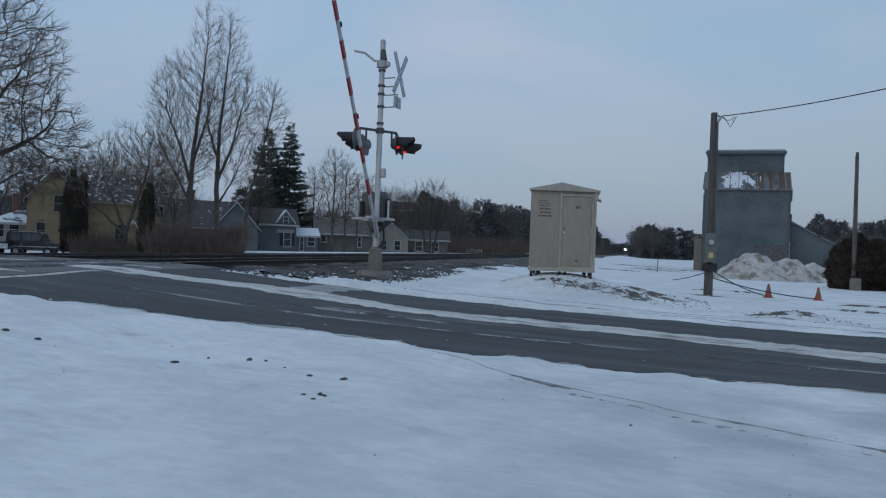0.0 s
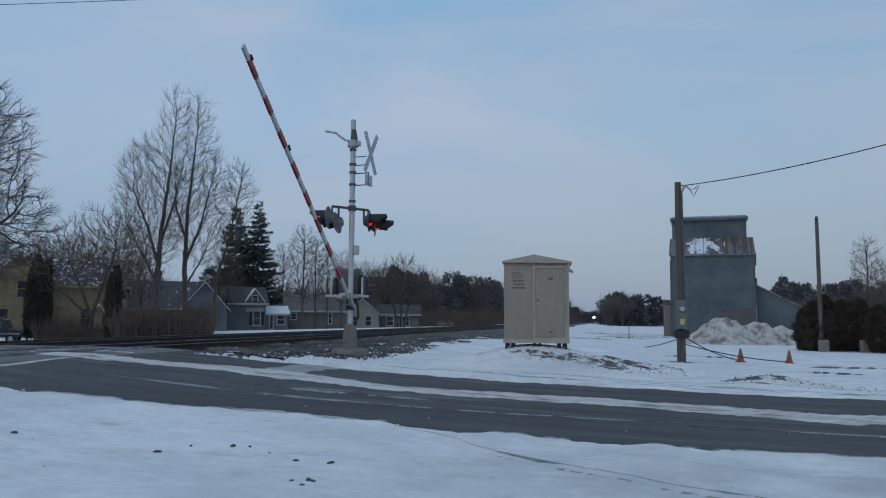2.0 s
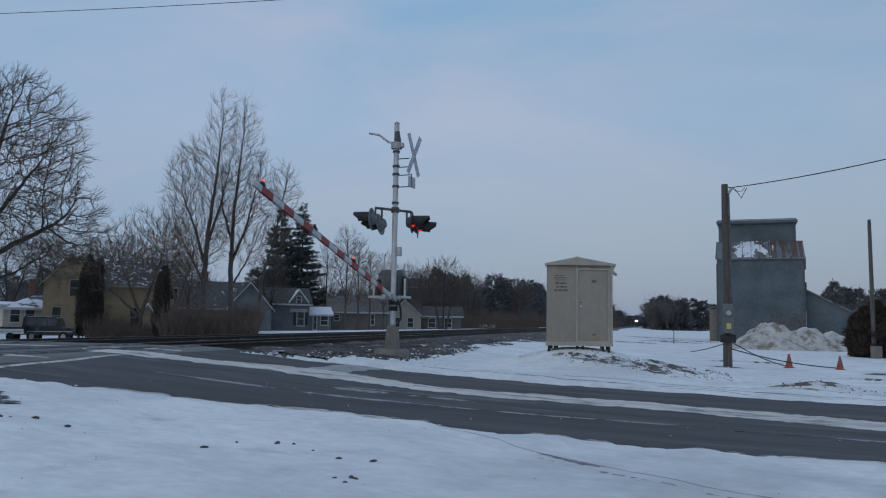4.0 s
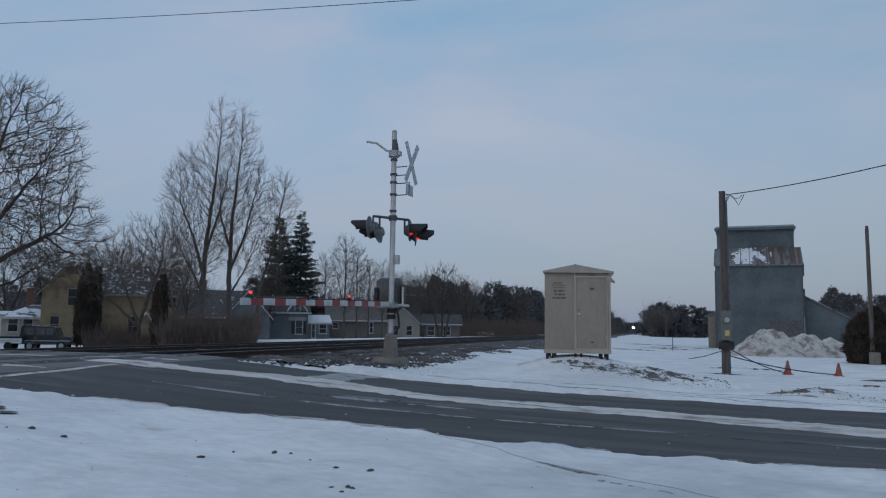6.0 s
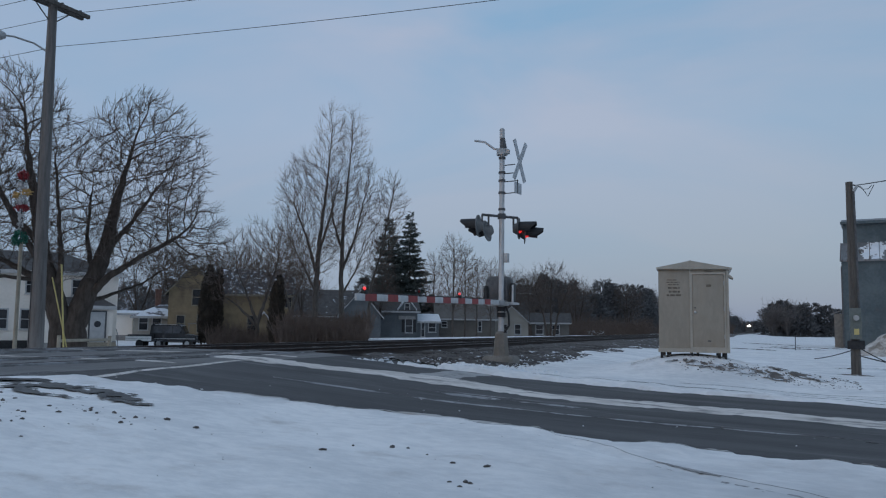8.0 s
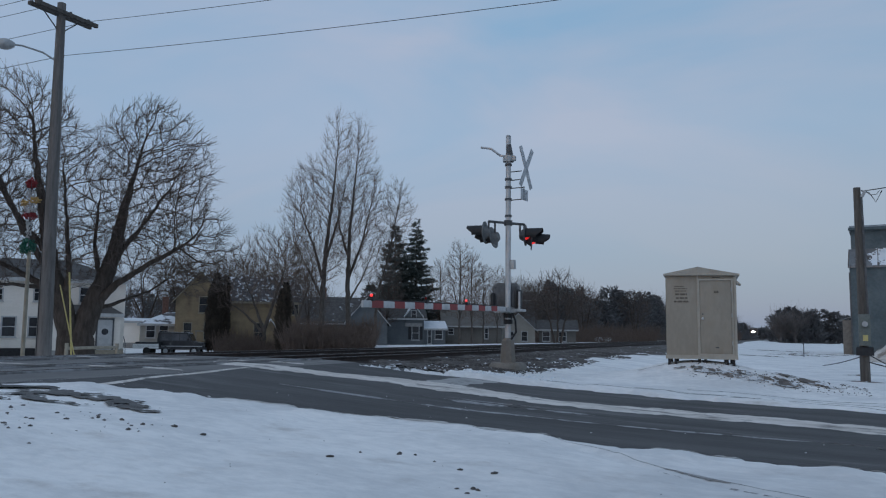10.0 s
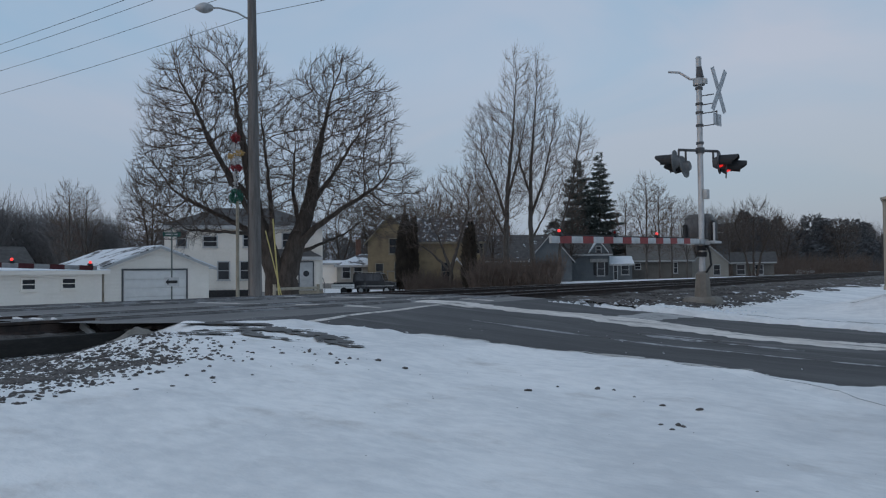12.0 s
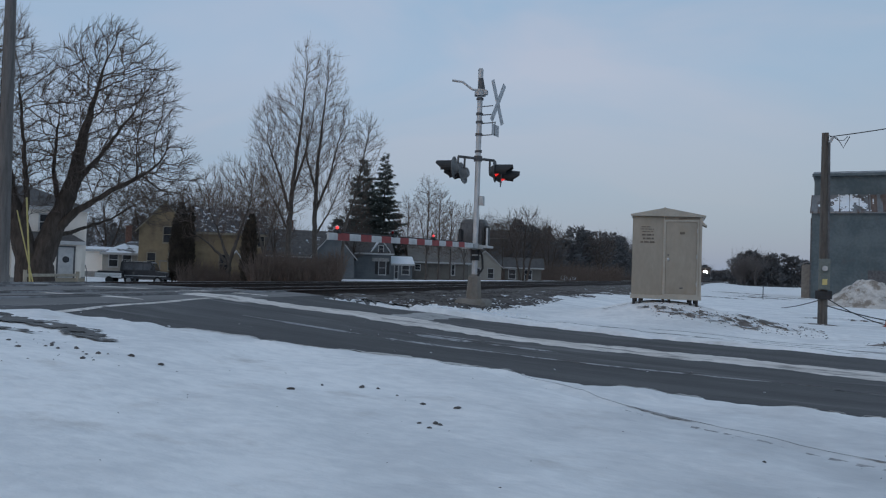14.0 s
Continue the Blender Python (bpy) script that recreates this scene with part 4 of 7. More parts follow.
def street_pole(m):
    t = thing("utility_pole", m, "tall grey wooden utility pole with cross-arm and street lamp", "utility pole")
    part("shaft", B().tube((0, 0, -0.5), (-0.10, -0.05, 11.55), 0.24, 0.13, 16), GREYPOLE, t)
    a = Vector((-0.06, -1.0, 0)).normalized()
    top = Vector((-0.10, -0.05, 11.15))
    q0, q1 = top + a * 1.15, top - a * 1.15
    arm = part("cross_arm", B().prism([tuple(q0 + Vector((0.05, 0, -0.06))), tuple(q0 + Vector((-0.06, 0, -0.06))), tuple(q0 + Vector((-0.06, 0, 0.06))), tuple(q0 + Vector((0.05, 0, 0.06)))], q1 - q0), POLE, t, "timber cross-arm")
    part("cross_arm", B().prism([tuple(q0 + Vector((0.34, 0, -0.06))), tuple(q0 + Vector((0.23, 0, -0.06))), tuple(q0 + Vector((0.23, 0, 0.06))), tuple(q0 + Vector((0.34, 0, 0.06)))], q1 - q0), POLE, t, "timber cross-arm")
    part("brace", B().tube(tuple(top + a * 0.7), (-0.1, -0.05, 10.55), 0.02, 0.02, 6).tube(tuple(top - a * 0.7), (-0.1, -0.05, 10.55), 0.02, 0.02, 6), DGREY, t)
    for k in (1.05, 0.75, -0.35, -1.05):
        p = top + a * k
        part("insulator", B().tube((p.x, p.y, p.z + 0.06), (p.x, p.y, p.z + 0.14), 0.025, 0.025, 8).tube((p.x, p.y, p.z + 0.12), (p.x, p.y, p.z + 0.24), 0.06, 0.045, 10), DGREY, t)
    part("lamp_arm", B().pipe([(-0.05, 0, 9.55), (-0.35, -0.45, 9.82), (-0.68, -0.92, 9.92), (-0.85, -1.17, 9.90)], 0.03, 8), GALV, t)
    head = B()
    for i in range(6):
        f0, f1 = i / 6, (i + 1) / 6
        r0, r1 = (0.03 + 0.15 * math.sin(math.pi * min(1, f * 0.85 + 0.1)) for f in (f0, f1))
        p0, p1 = (Vector((-0.80, -1.10, 9.90)).lerp(Vector((-1.15, -1.55, 9.86)), f) for f in (f0, f1))
        head.tube(tuple(p0), tuple(p1), r0, r1, 12, False)
    part("lamp_head", head, GALV, t, "unlit cobra-head street lamp")
    part("ground_wire", B().pipe([(-0.05, -0.24, 0.2), (-0.12, -0.20, 6), (-0.14, -0.17, 9.4)], 0.012, 5), WIRE, t)
    return t


UPX, UPY = -21.1, 18.4
street_pole(pose(UPX, UPY, 0.40))
for z, dy, both in ((11.75, -1.05, True), (11.75, 1.05, True), (10.30, 0.2, True), (11.75, -0.4, False)):
    if both:
        solid("overhead_wire", B().pipe(sag((UPX - 0.1, UPY + dy, z), (26, 19.0 + dy, z - 0.1), 0.6, 30), 0.009, 5), WIRE, "thin black overhead power line", "wire", "power lines")
    solid("overhead_wire", B().pipe(sag((UPX - 0.1, UPY + dy, z), (-66, 14.0 + dy, z - 1.4), 0.6, 30), 0.009, 5), WIRE, "thin black overhead power line", "wire", "power lines")


# winter decoration on a pale post: stacked bright shapes
def tinsel(rng, b, c, rx, rz, n, size=0.12):
    """Many small loose strips filling a rounded shape."""
    for _ in range(n):
        d = Vector((rng.gauss(0, 1), rng.gauss(0, 1), rng.gauss(0, 1))).normalized() * rng.uniform(0.35, 1) ** 0.5
        p = Vector((c[0] + d.x * rx, c[1] + d.y * rx, c[2] + d.z * rz))
        u = Vector((rng.gauss(0, 1), rng.gauss(0, 1), rng.gauss(0, 1))).normalized() * size * rng.uniform(0.5, 1.2)
        v = u.orthogonal().normalized() * size * 0.3
        b.prism([tuple(p - u * 0.5 - v * 0.5), tuple(p + u * 0.5 - v * 0.5), tuple(p + u * 0.5 + v * 0.5), tuple(p - u * 0.5 + v * 0.5)], tuple(u.cross(v).normalized() * 0.012))
    return b


def street_decoration(m):
    rng = random.Random(23)
    t = thing("street_decoration", m, "bright red, white, gold and green winter decoration on a pale post", "decoration")
    part("post", B().tube((0.1, 0, -0.5), (0.1, 0, 3.7), 0.075, 0.065, 10), PALEWOOD, t)
    part("frame", B().tube((0.06, 0, 3.6), (0.0, 0, 6.05), 0.025, 0.02, 8), DGREY, t, "thin wire frame")
    part("green_base", tinsel(rng, B(), (0, 0, 3.80), 0.30, 0.28, 190), TINGREEN, t, "dark green tinsel base")
    part("legs", tinsel(rng, B(), (0, 0, 4.40), 0.13, 0.36, 60), TINWHITE, t, "white tinsel column")
    part("sash", tinsel(rng, B(), (0, 0, 4.80), 0.26, 0.12, 80), TINRED, t, "red tinsel band")
    part("middle", tinsel(rng, B(), (0, 0, 5.06), 0.19, 0.20, 60), TINWHITE, t, "white tinsel band")
    part("gold_arm", tinsel(rng, B(), (-0.26, 0, 5.22), 0.16, 0.12, 45), GOLD, t, "gold tinsel bow")
    part("gold_arm", tinsel(rng, B(), (0.24, 0, 5.30), 0.17, 0.12, 45), GOLD, t, "gold tinsel bow")
    part("upper", tinsel(rng, B(), (0, 0, 5.54), 0.18, 0.17, 55), TINWHITE, t, "white tinsel ball")
    part("top", tinsel(rng, B(), (0, 0, 5.88), 0.18, 0.18, 90), TINRED, t, "red tinsel top")
    return t


street_decoration(pose(*polar(-50.2, 29.5, 0.35)) @ Matrix.Diagonal((0.88, 0.88, 1, 1)))
t = thing("guy_wire_guard", pose(0, 0, 0), "yellow guy-wire guards slanting down beside the tree", "guy wire")
p, q = polar(-47.7, 31, 3.45), polar(-47.3, 31, 0.5)
part("guard", B().tube(tuple(p), tuple(q), 0.03, 0.03, 8), YPAINT, t)
p, q = polar(-48.2, 31, 3.0), polar(-47.1, 31, 0.5)
part("guard", B().tube(tuple(p), tuple(q), 0.022, 0.022, 8), YPAINT, t)


def street_sign(m):
    t = thing("street_sign", m, "green street-name sign and arrow sign on one post", "sign")
    part("post", B().tube((0, 0, -0.4), (0, 0, 2.9), 0.032, 0.032, 8), METER, t)
    part("name_plate", B().box(-0.36, 0.36, -0.015, 0.015, 2.70, 2.88), GREEN, t, "green name plate")
    part("lettering", B().box(-0.25, 0.05, -0.02, -0.015, 2.77, 2.82).box(0.10, 0.24, -0.02, -0.015, 2.77, 2.82), WHITEP, t, "pale bars of writing")
    part("cross_plate", B().box(-0.015, 0.015, -0.36, 0.36, 2.90, 3.06), GREEN, t, "green name plate")
    part("arrow_plate", B().box(-0.29, 0.29, -0.05, -0.035, 0.60, 0.98), WHITEP, t, "white board")
    part("arrow", B().prism([(-0.25, -0.056, 0.79), (-0.13, -0.056, 0.92), (-0.13, -0.056, 0.85), (0.23, -0.056, 0.85), (0.23, -0.056, 0.73), (-0.13, -0.056, 0.73), (-0.13, -0.056, 0.66)], (0, 0.005, 0)), BLACK, t, "black arrow")
    return t


street_sign(pose(*polar(-54.35, 36, 0.30), 0, 0, 54))


# ---- the train far down the line ----
def locomotive(m):
    t = thing("locomotive", m, "distant dark locomotive with bright headlight", "train")
    part("underframe", B().box(-1.5, 1.5, 0, 20, 0.9, 1.4), DGREY, t)
    part("hood", B().bevbox(-0.9, 0.9, 4.5, 20, 1.4, 4.2, 0.1), LOCO, t)
    part("cab", B().bevbox(-1.5, 1.5, 2.0, 4.6, 1.4, 4.5, 0.15), LOCO, t)
    part("nose", B().bevbox(-1.0, 1.0, 0.4, 2.0, 1.4, 2.7, 0.15), LOCO, t)
    part("windscreen", B().box(-1.2, -0.15, 1.97, 1.999, 3.3, 4.0).box(0.15, 1.2, 1.97, 1.999, 3.3, 4.0), GLASS, t)
    part("pilot", B().prism([(-1.4, 0.0, 0.3), (1.4, 0.0, 0.3), (1.4, 0.3, 1.2), (-1.4, 0.3, 1.2)], (0, 0.3, 0)), DGREY, t)
    for y in (2.5, 5, 15, 17.5):
        for x in (-0.75, 0.75):
            part("wheel", B().tube((x - 0.06, y, 0.5), (x + 0.06, y, 0.5), 0.5, 0.5, 16), DGREY, t)
    # ball far wider than a lens: the lamp's glare is built into its size
    part("headlight", B().ball((0, 1.9, 2.95), 0.62, 14, 8, 0.8), HEADLIGHT, t, "bright headlight swollen to the size of its glare")
    for x in (-1.1, 1.1):
        part("ditch_light", B().ball((x, 0.0, 1.5), 0.10, 10, 6), WHITEP, t)
    return t


train = locomotive(Matrix.Translation((TRACKS[0], 573, RAIL_TOP)))


# ---- trees ----
def seg_mesh(name, segs, material, sides=4):
    """All limbs of a tree as tapered prisms. segs: rows of two points and two radii."""
    s = np.array(segs, float)
    p, q, r0, r1 = s[:, 0:3], s[:, 3:6], s[:, 6], s[:, 7]
    d = q - p
    d /= np.linalg.norm(d, axis=1, keepdims=True) + 1e-9
    ref = np.where(np.abs(d[:, 2:3]) < 0.9, np.array([[0, 0, 1.0]]), np.array([[1.0, 0, 0]]))
    a = np.cross(d, ref)
    a /= np.linalg.norm(a, axis=1, keepdims=True) + 1e-9
    b = np.cross(d, a)
    vs = []
    for c, r in ((p, r0), (q, r1)):
        for i in range(sides):
            t = 2 * math.pi * i / sides
            vs.append(c + (a * math.cos(t) + b * math.sin(t)) * r[:, None])
    V = np.stack(vs, 1)
    n = len(s)
    base = (np.arange(n) * 2 * sides)[:, None]
    F = np.concatenate([base + np.array([[i, (i + 1) % sides, sides + (i + 1) % sides, sides + i]]) for i in range(sides)], 0)
    return raw_mesh(name, V.reshape(-1, 3), F, material, True)


# ---- trees grown towards points spread through the crown ----
def limb_mesh(name, pts, radii, material, n=10):
    """One smooth tapered limb through the points."""
    pts, radii = np.asarray(pts, float), np.asarray(radii, float)
    d = np.gradient(pts, axis=0)
    d /= np.linalg.norm(d, axis=1, keepdims=True)
    a = np.cross(d, np.array([0.15, 1.0, 0.1]))
    a /= np.linalg.norm(a, axis=1, keepdims=True)
    b = np.cross(d, a)
    t = 2 * math.pi * np.arange(n) / n
    V = pts[:, None] + (a[:, None] * np.cos(t)[None, :, None] + b[:, None] * np.sin(t)[None, :, None]) * radii[:, None, None]
    i = (np.arange(len(pts) - 1)[:, None] * n + np.arange(n)[None]).ravel()
    j = (np.arange(len(pts) - 1)[:, None] * n + (np.arange(n)[None] + 1) % n).ravel()
    return raw_mesh(name, V.reshape(-1, 3), np.stack([i, j, j + n, i + n], 1), material, True)


def grown_tree(base, turn, trunk, lobes, label, seed, count=2600, step=0.3, reach=3.0, kill=0.5, lift=0.12, tip=0.012, power=2.3, twig=0.55, twigs=2, bark=None, fine=None, group="", rise=0.8, thick=(), sway=0.0, name="tree"):
    """A leafless tree. trunk: chains of (sideways, away, up) points; lobes: rows of a centre and half sizes, in the same axes.
    thick: the radius at the foot of each chain; sway: how far the twig ends lean sideways."""
    bark, fine = bark or BARK, fine or TWIG
    rng = np.random.default_rng(seed)
    a = radians(turn)
    axes = np.array([[math.cos(a), -math.sin(a), 0], [math.sin(a), math.cos(a), 0], [0, 0, 1.0]])
    vol = np.array([l[3] * l[4] * l[5] for l in lobes])
    pts = []
    for l, k in zip(lobes, np.round(count * vol / vol.sum()).astype(int)):
        d = rng.normal(size=(k, 3))
        d /= np.linalg.norm(d, axis=1, keepdims=True)
        pts.append(np.array(l[:3]) + d * rng.uniform(0.03, 1, (k, 1)) ** 0.40 * np.array(l[3:6]))
    pts = np.concatenate(pts)
    pts = pts[pts[:, 2] > 1.6]
    nodes, par, least, chains = [], [], [], []
    for c, chain in enumerate(trunk):
        first = len(nodes)
        prev = -1
        if nodes:
            prev = int(np.argmin([np.linalg.norm(np.array(chain[0]) - q) for q in nodes]))
        for p, q in zip(chain[:-1], chain[1:]):
            p, q = np.array(p, float), np.array(q, float)
            k = max(1, int(np.linalg.norm(q - p) / step))
            for s in range(1 if prev >= 0 else 0, k + 1):
                nodes.append(p + (q - p) * s / k + rng.normal(0, 0.02, 3))
                par.append(prev)
                prev = len(nodes) - 1
        k = len(nodes) - first
        chains.append((int(par[first]), first, len(nodes)))
        least += [thick[c] * (1 - i / k) ** 0.9 if thick else 0.0 for i in range(k)]
    kids = np.zeros(60000, int)
    near = np.full(len(pts), -1)
    best = np.full(len(pts), 1e9)
    fresh = list(range(len(nodes)))
    for _ in range(140):
        N = np.array([nodes[i] for i in fresh])
        d = np.linalg.norm(pts[:, None] - N[None], axis=2)
        m = d.min(1)
        w = m < best
        near[w], best[w] = np.array(fresh)[d.argmin(1)[w]], m[w]
        live = (best > kill) & (kids[near] < 4)
        pts, near, best = pts[live], near[live], best[live]
        pull = (best < reach)
        if not pull.any():
            break
        fresh = []
        for i in np.unique(near[pull]):
            v = pts[pull & (near == i)] - nodes[i]
            v = (v / np.linalg.norm(v, axis=1, keepdims=True)).mean(0)
            back = nodes[i] - nodes[par[i]] if par[i] >= 0 else np.array([0, 0, 1.0])
            v = v + 0.45 * back / (np.linalg.norm(back) + 1e-6) + rng.normal(0, 0.13, 3) + np.array([0, 0, lift])
            nodes.append(nodes[i] + v / np.linalg.norm(v) * step)
            par.append(int(i))
            kids[i] += 1
            fresh.append(len(nodes) - 1)
    n = len(nodes)
    R = np.zeros(n)
    for i in range(n - 1, -1, -1):
        R[i] = max(R[i], tip ** power)
        if par[i] >= 0:
            R[par[i]] += R[i]
    R = R ** (1 / power)
    R[:len(least)] = np.maximum(R[:len(least)], least)
    P = np.array(nodes)
    out = ([], [])
    smooth = set()
    limbs = []
    for root, first, end in chains:
        run = ([root] if root >= 0 else []) + list(range(first, end))
        smooth.update(range(first, end))
        r = R[run].copy()
        if root >= 0:
            r[0] = r[1]
        elif thick:
            r[:4] *= np.array([1.35, 1.2, 1.1, 1.04])
        r = np.convolve(np.pad(r, 2, mode="edge"), np.ones(5) / 5, "valid")
        limbs.append((P[run] @ axes, r))
    for i in range(n):
        if par[i] < 0:
            continue
        j = par[i]
        p, q = P[j] @ axes, P[i] @ axes
        if R[i] > 0.08:
            p, q = p - (q - p) * 0.25, q + (q - p) * 0.12
        if i not in smooth:
            out[0 if R[i] > tip * 3.2 else 1].append((*p, *q, min(R[j], R[i] * 1.25), R[i]))
        if R[i] < tip * 2.2:
            for _ in range(twigs):
                d = P[i] - P[j]
                o = np.array([P[i][0], P[i][1], 0]) / (np.linalg.norm(P[i][:2]) + 1.0)
                d = d / np.linalg.norm(d) + rng.normal(0, 0.36, 3) + 0.35 * o + np.array([0, 0, rise * 0.5])
                d /= np.linalg.norm(d)
                d[0] += sway * 0.5
                d /= np.linalg.norm(d)
                e = P[i] + d * twig * rng.uniform(0.3, 0.6)
                d2 = d + rng.normal(0, 0.25, 3) + np.array([sway, 0, rise])
                f = e + d2 / np.linalg.norm(d2) * twig * rng.uniform(0.3, 0.7)
                out[1].append((*(P[i] @ axes), *(e @ axes), tip * 0.75, tip * 0.6))
                out[1].append((*(e @ axes), *(f @ axes), tip * 0.6, tip * 0.4))
    t = thing(name, Matrix.Translation(base), label, "tree", group)
    for k, (line, r) in enumerate(limbs):
        part("limb" if k else "trunk", limb_mesh("limb" if k else "trunk", line, r, bark), bark, t)
    if out[0]:
        part("branchwork", seg_mesh("branchwork", out[0], bark, 6), bark, t)["kind"] = "stuff"
    part("crown", seg_mesh("crown", out[1], fine, 3), fine, t, "bare branching twigs")
    return t


# the old broad tree by the white house: short thick trunk, forked low, two lobes
grown_tree(polar(-47.0, 40, 0.25), -47,
           [[(0.1, 0, -0.6), (0.15, 0, 1.0), (0.4, 0, 2.0), (0.95, 0.1, 3.4), (1.35, 0.2, 4.8), (1.7, 0.3, 7.0), (2.3, 0.3, 9.5)],
            [(-0.3, 0, -0.6), (-0.35, 0, 1.0), (-0.65, 0, 2.2), (-1.2, -0.1, 3.8), (-1.5, -0.2, 5.6), (-2.0, -0.2, 8.0), (-2.3, -0.1, 10.2)],
            [(0.5, 0, 2.2), (1.5, -0.6, 3.3), (2.9, -0.9, 4.3), (4.3, -1.0, 5.2)], [(-0.8, 0, 2.4), (-1.7, 0.5, 3.3), (-3.2, 0.8, 4.1), (-4.8, 0.8, 4.9)],
            [(-0.6, 0, 1.9), (-0.5, -0.7, 3.8), (-0.7, -1.5, 6.0), (-0.9, -1.8, 8.0)], [(0.9, 0.1, 3.2), (0.5, 0.9, 5.0), (0.6, 1.4, 7.4)],
            [(-1.1, 0, 3.4), (-2.2, -1.0, 5.2), (-3.3, -1.4, 7.2), (-4.0, -1.6, 9.0)], [(1.15, 0.1, 4.2), (2.3, 0.9, 5.8), (3.4, 1.2, 7.6)],
            [(0.45, 0, 2.1), (1.5, 0.6, 2.4), (3.0, 1.0, 3.1)], [(-1.0, 0, 3.0), (-2.4, -0.6, 3.1), (-4.2, -0.9, 3.2)], [(-1.3, -0.1, 4.4), (-2.8, 0.6, 6.4), (-3.8, 0.9, 8.4)]],
           [(-3.1, 0, 8.2, 3.6, 3.6, 4.4), (2.7, 0, 7.7, 3.0, 3.6, 4.4), (-4.9, 0, 5.2, 2.3, 3.0, 2.6), (4.6, 0, 5.0, 2.2, 3.0, 2.2), (-4.4, 0, 3.6, 2.0, 2.2, 1.2), (0, 0, 5.0, 2.6, 3.0, 2.0)],
           "broad old leafless tree with a thick forked trunk", 5, count=5900, step=0.25, reach=2.8, kill=0.32, lift=0.12, tip=0.0115, power=2.24, twig=0.62, twigs=3, rise=0.42, sway=0.22,
           thick=(0.66, 0.58, 0.21, 0.20, 0.17, 0.15, 0.17, 0.16, 0.12, 0.12, 0.14))

# tall poplars behind the yellow house
T75 = 75
POP = "tall leafless poplar with upswept limbs"
grown_tree(polar(-31.3, T75, 0.0), -31, [[(0, 0, -0.5), (0.05, 0, 4.5), (0.25, 0, 9), (0.8, 0, 14), (1.2, 0, 19.8)], [(0.1, 0, 6.2), (-0.9, 0.3, 9.5), (-2.2, 0.5, 12.8)], [(0.2, 0, 8.0), (1.2, -0.4, 11.5), (1.9, -0.4, 15)], [(0.0, 0, 4.6), (-1.2, -0.5, 7.0), (-2.6, -0.8, 9.6)]],
           [(-0.6, 0, 11.4, 3.3, 3.0, 6.2), (-1.5, 0, 12.9, 1.8, 1.6, 3.6), (1.1, 0, 17.0, 1.5, 1.4, 5.3)], POP, 11, thick=(0.32, 0.16, 0.15, 0.12), count=2600, step=0.42, reach=3.6, kill=0.5, lift=0.46, tip=0.0122, power=2.3, twig=1.0, twigs=3, bark=PALEBARK, fine=TWIGB, group="poplars")
grown_tree(polar(-29.3, T75 + 2, 0.0), -29, [[(0, 0, -0.5), (-0.3, 0, 6), (-0.2, 0, 11), (0.5, 0, 19.8)], [(-0.3, 0, 6.4), (0.9, 0.3, 9.8), (1.8, 0.5, 14.0)], [(-0.25, 0, 8.5), (-1.2, -0.4, 11.5), (-1.4, -0.4, 14.5)], [(-0.2, 0, 4.4), (1.0, 0.4, 6.6), (1.9, 0.6, 8.8)]],
           [(0.7, 0, 11.6, 2.7, 2.4, 6.0), (1.6, 0, 14.4, 1.4, 1.4, 3.6), (0.5, 0, 17.2, 1.5, 1.4, 5.4)], POP, 12, thick=(0.30, 0.15, 0.13, 0.11), count=2200, step=0.42, reach=3.6, kill=0.5, lift=0.46, tip=0.0122, power=2.3, twig=1.0, twigs=3, bark=PALEBARK, fine=TWIGB, group="poplars")
grown_tree(polar(-27.6, T75 + 5, 0.0), -28, [[(0, 0, -0.5), (0.2, 0, 5), (1.5, 0, 10), (2.3, 0, 15)]],
           [(2.0, 0, 12.8, 1.5, 1.5, 4.0), (1.2, 0, 9.5, 1.5, 1.4, 3.0)], "slender leaning leafless poplar", 13, thick=(0.19,), count=800, step=0.42, reach=3.2, kill=0.48, lift=0.46, tip=0.0122, power=2.3, twig=0.95, twigs=3, bark=PALEBARK, fine=TWIGB, group="poplars")
grown_tree(polar(-35.2, 66, 0.0), -35, [[(0, 0, -0.5), (0.0, 0, 1.5), (-0.9, 0, 4.0), (-1.6, 0, 5.5)], [(0, 0, 1.5), (0.8, 0.2, 4.2), (1.5, 0.3, 6.5)], [(0, 0, 1.3), (-1.6, 0, 3.0), (-2.8, 0, 3.8)]],
           [(0.0, 0, 6.0, 3.6, 2.8, 3.2), (0.8, 0, 7.2, 2.6, 2.2, 2.6), (-1.6, 0, 4.2, 2.2, 2.0, 1.8)], "leafless multi-stemmed tree by the yellow house", 14, thick=(0.2, 0.16, 0.13), count=2000, step=0.34, reach=3.0, kill=0.5, lift=0.15, tip=0.0125, power=2.3, twig=0.85, twigs=3, bark=PALEBARK, fine=TWIGB)
grown_tree(polar(-33.0, 72, 0.0), -33, [[(0, 0, -0.5), (0.1, 0, 2.5), (-0.6, 0, 5.0), (-0.9, 0, 6.5)], [(0.1, 0, 2.5), (0.9, 0.2, 5.2), (1.3, 0.3, 7.0)]],
           [(0.0, 0, 6.8, 2.6, 2.4, 3.2)], "leafless tree behind the yellow house", 15, thick=(0.2, 0.14), count=1400, step=0.36, reach=3.0, kill=0.55, lift=0.2, tip=0.0125, power=2.3, twig=0.85, twigs=3, bark=PALEBARK, fine=TWIGB)

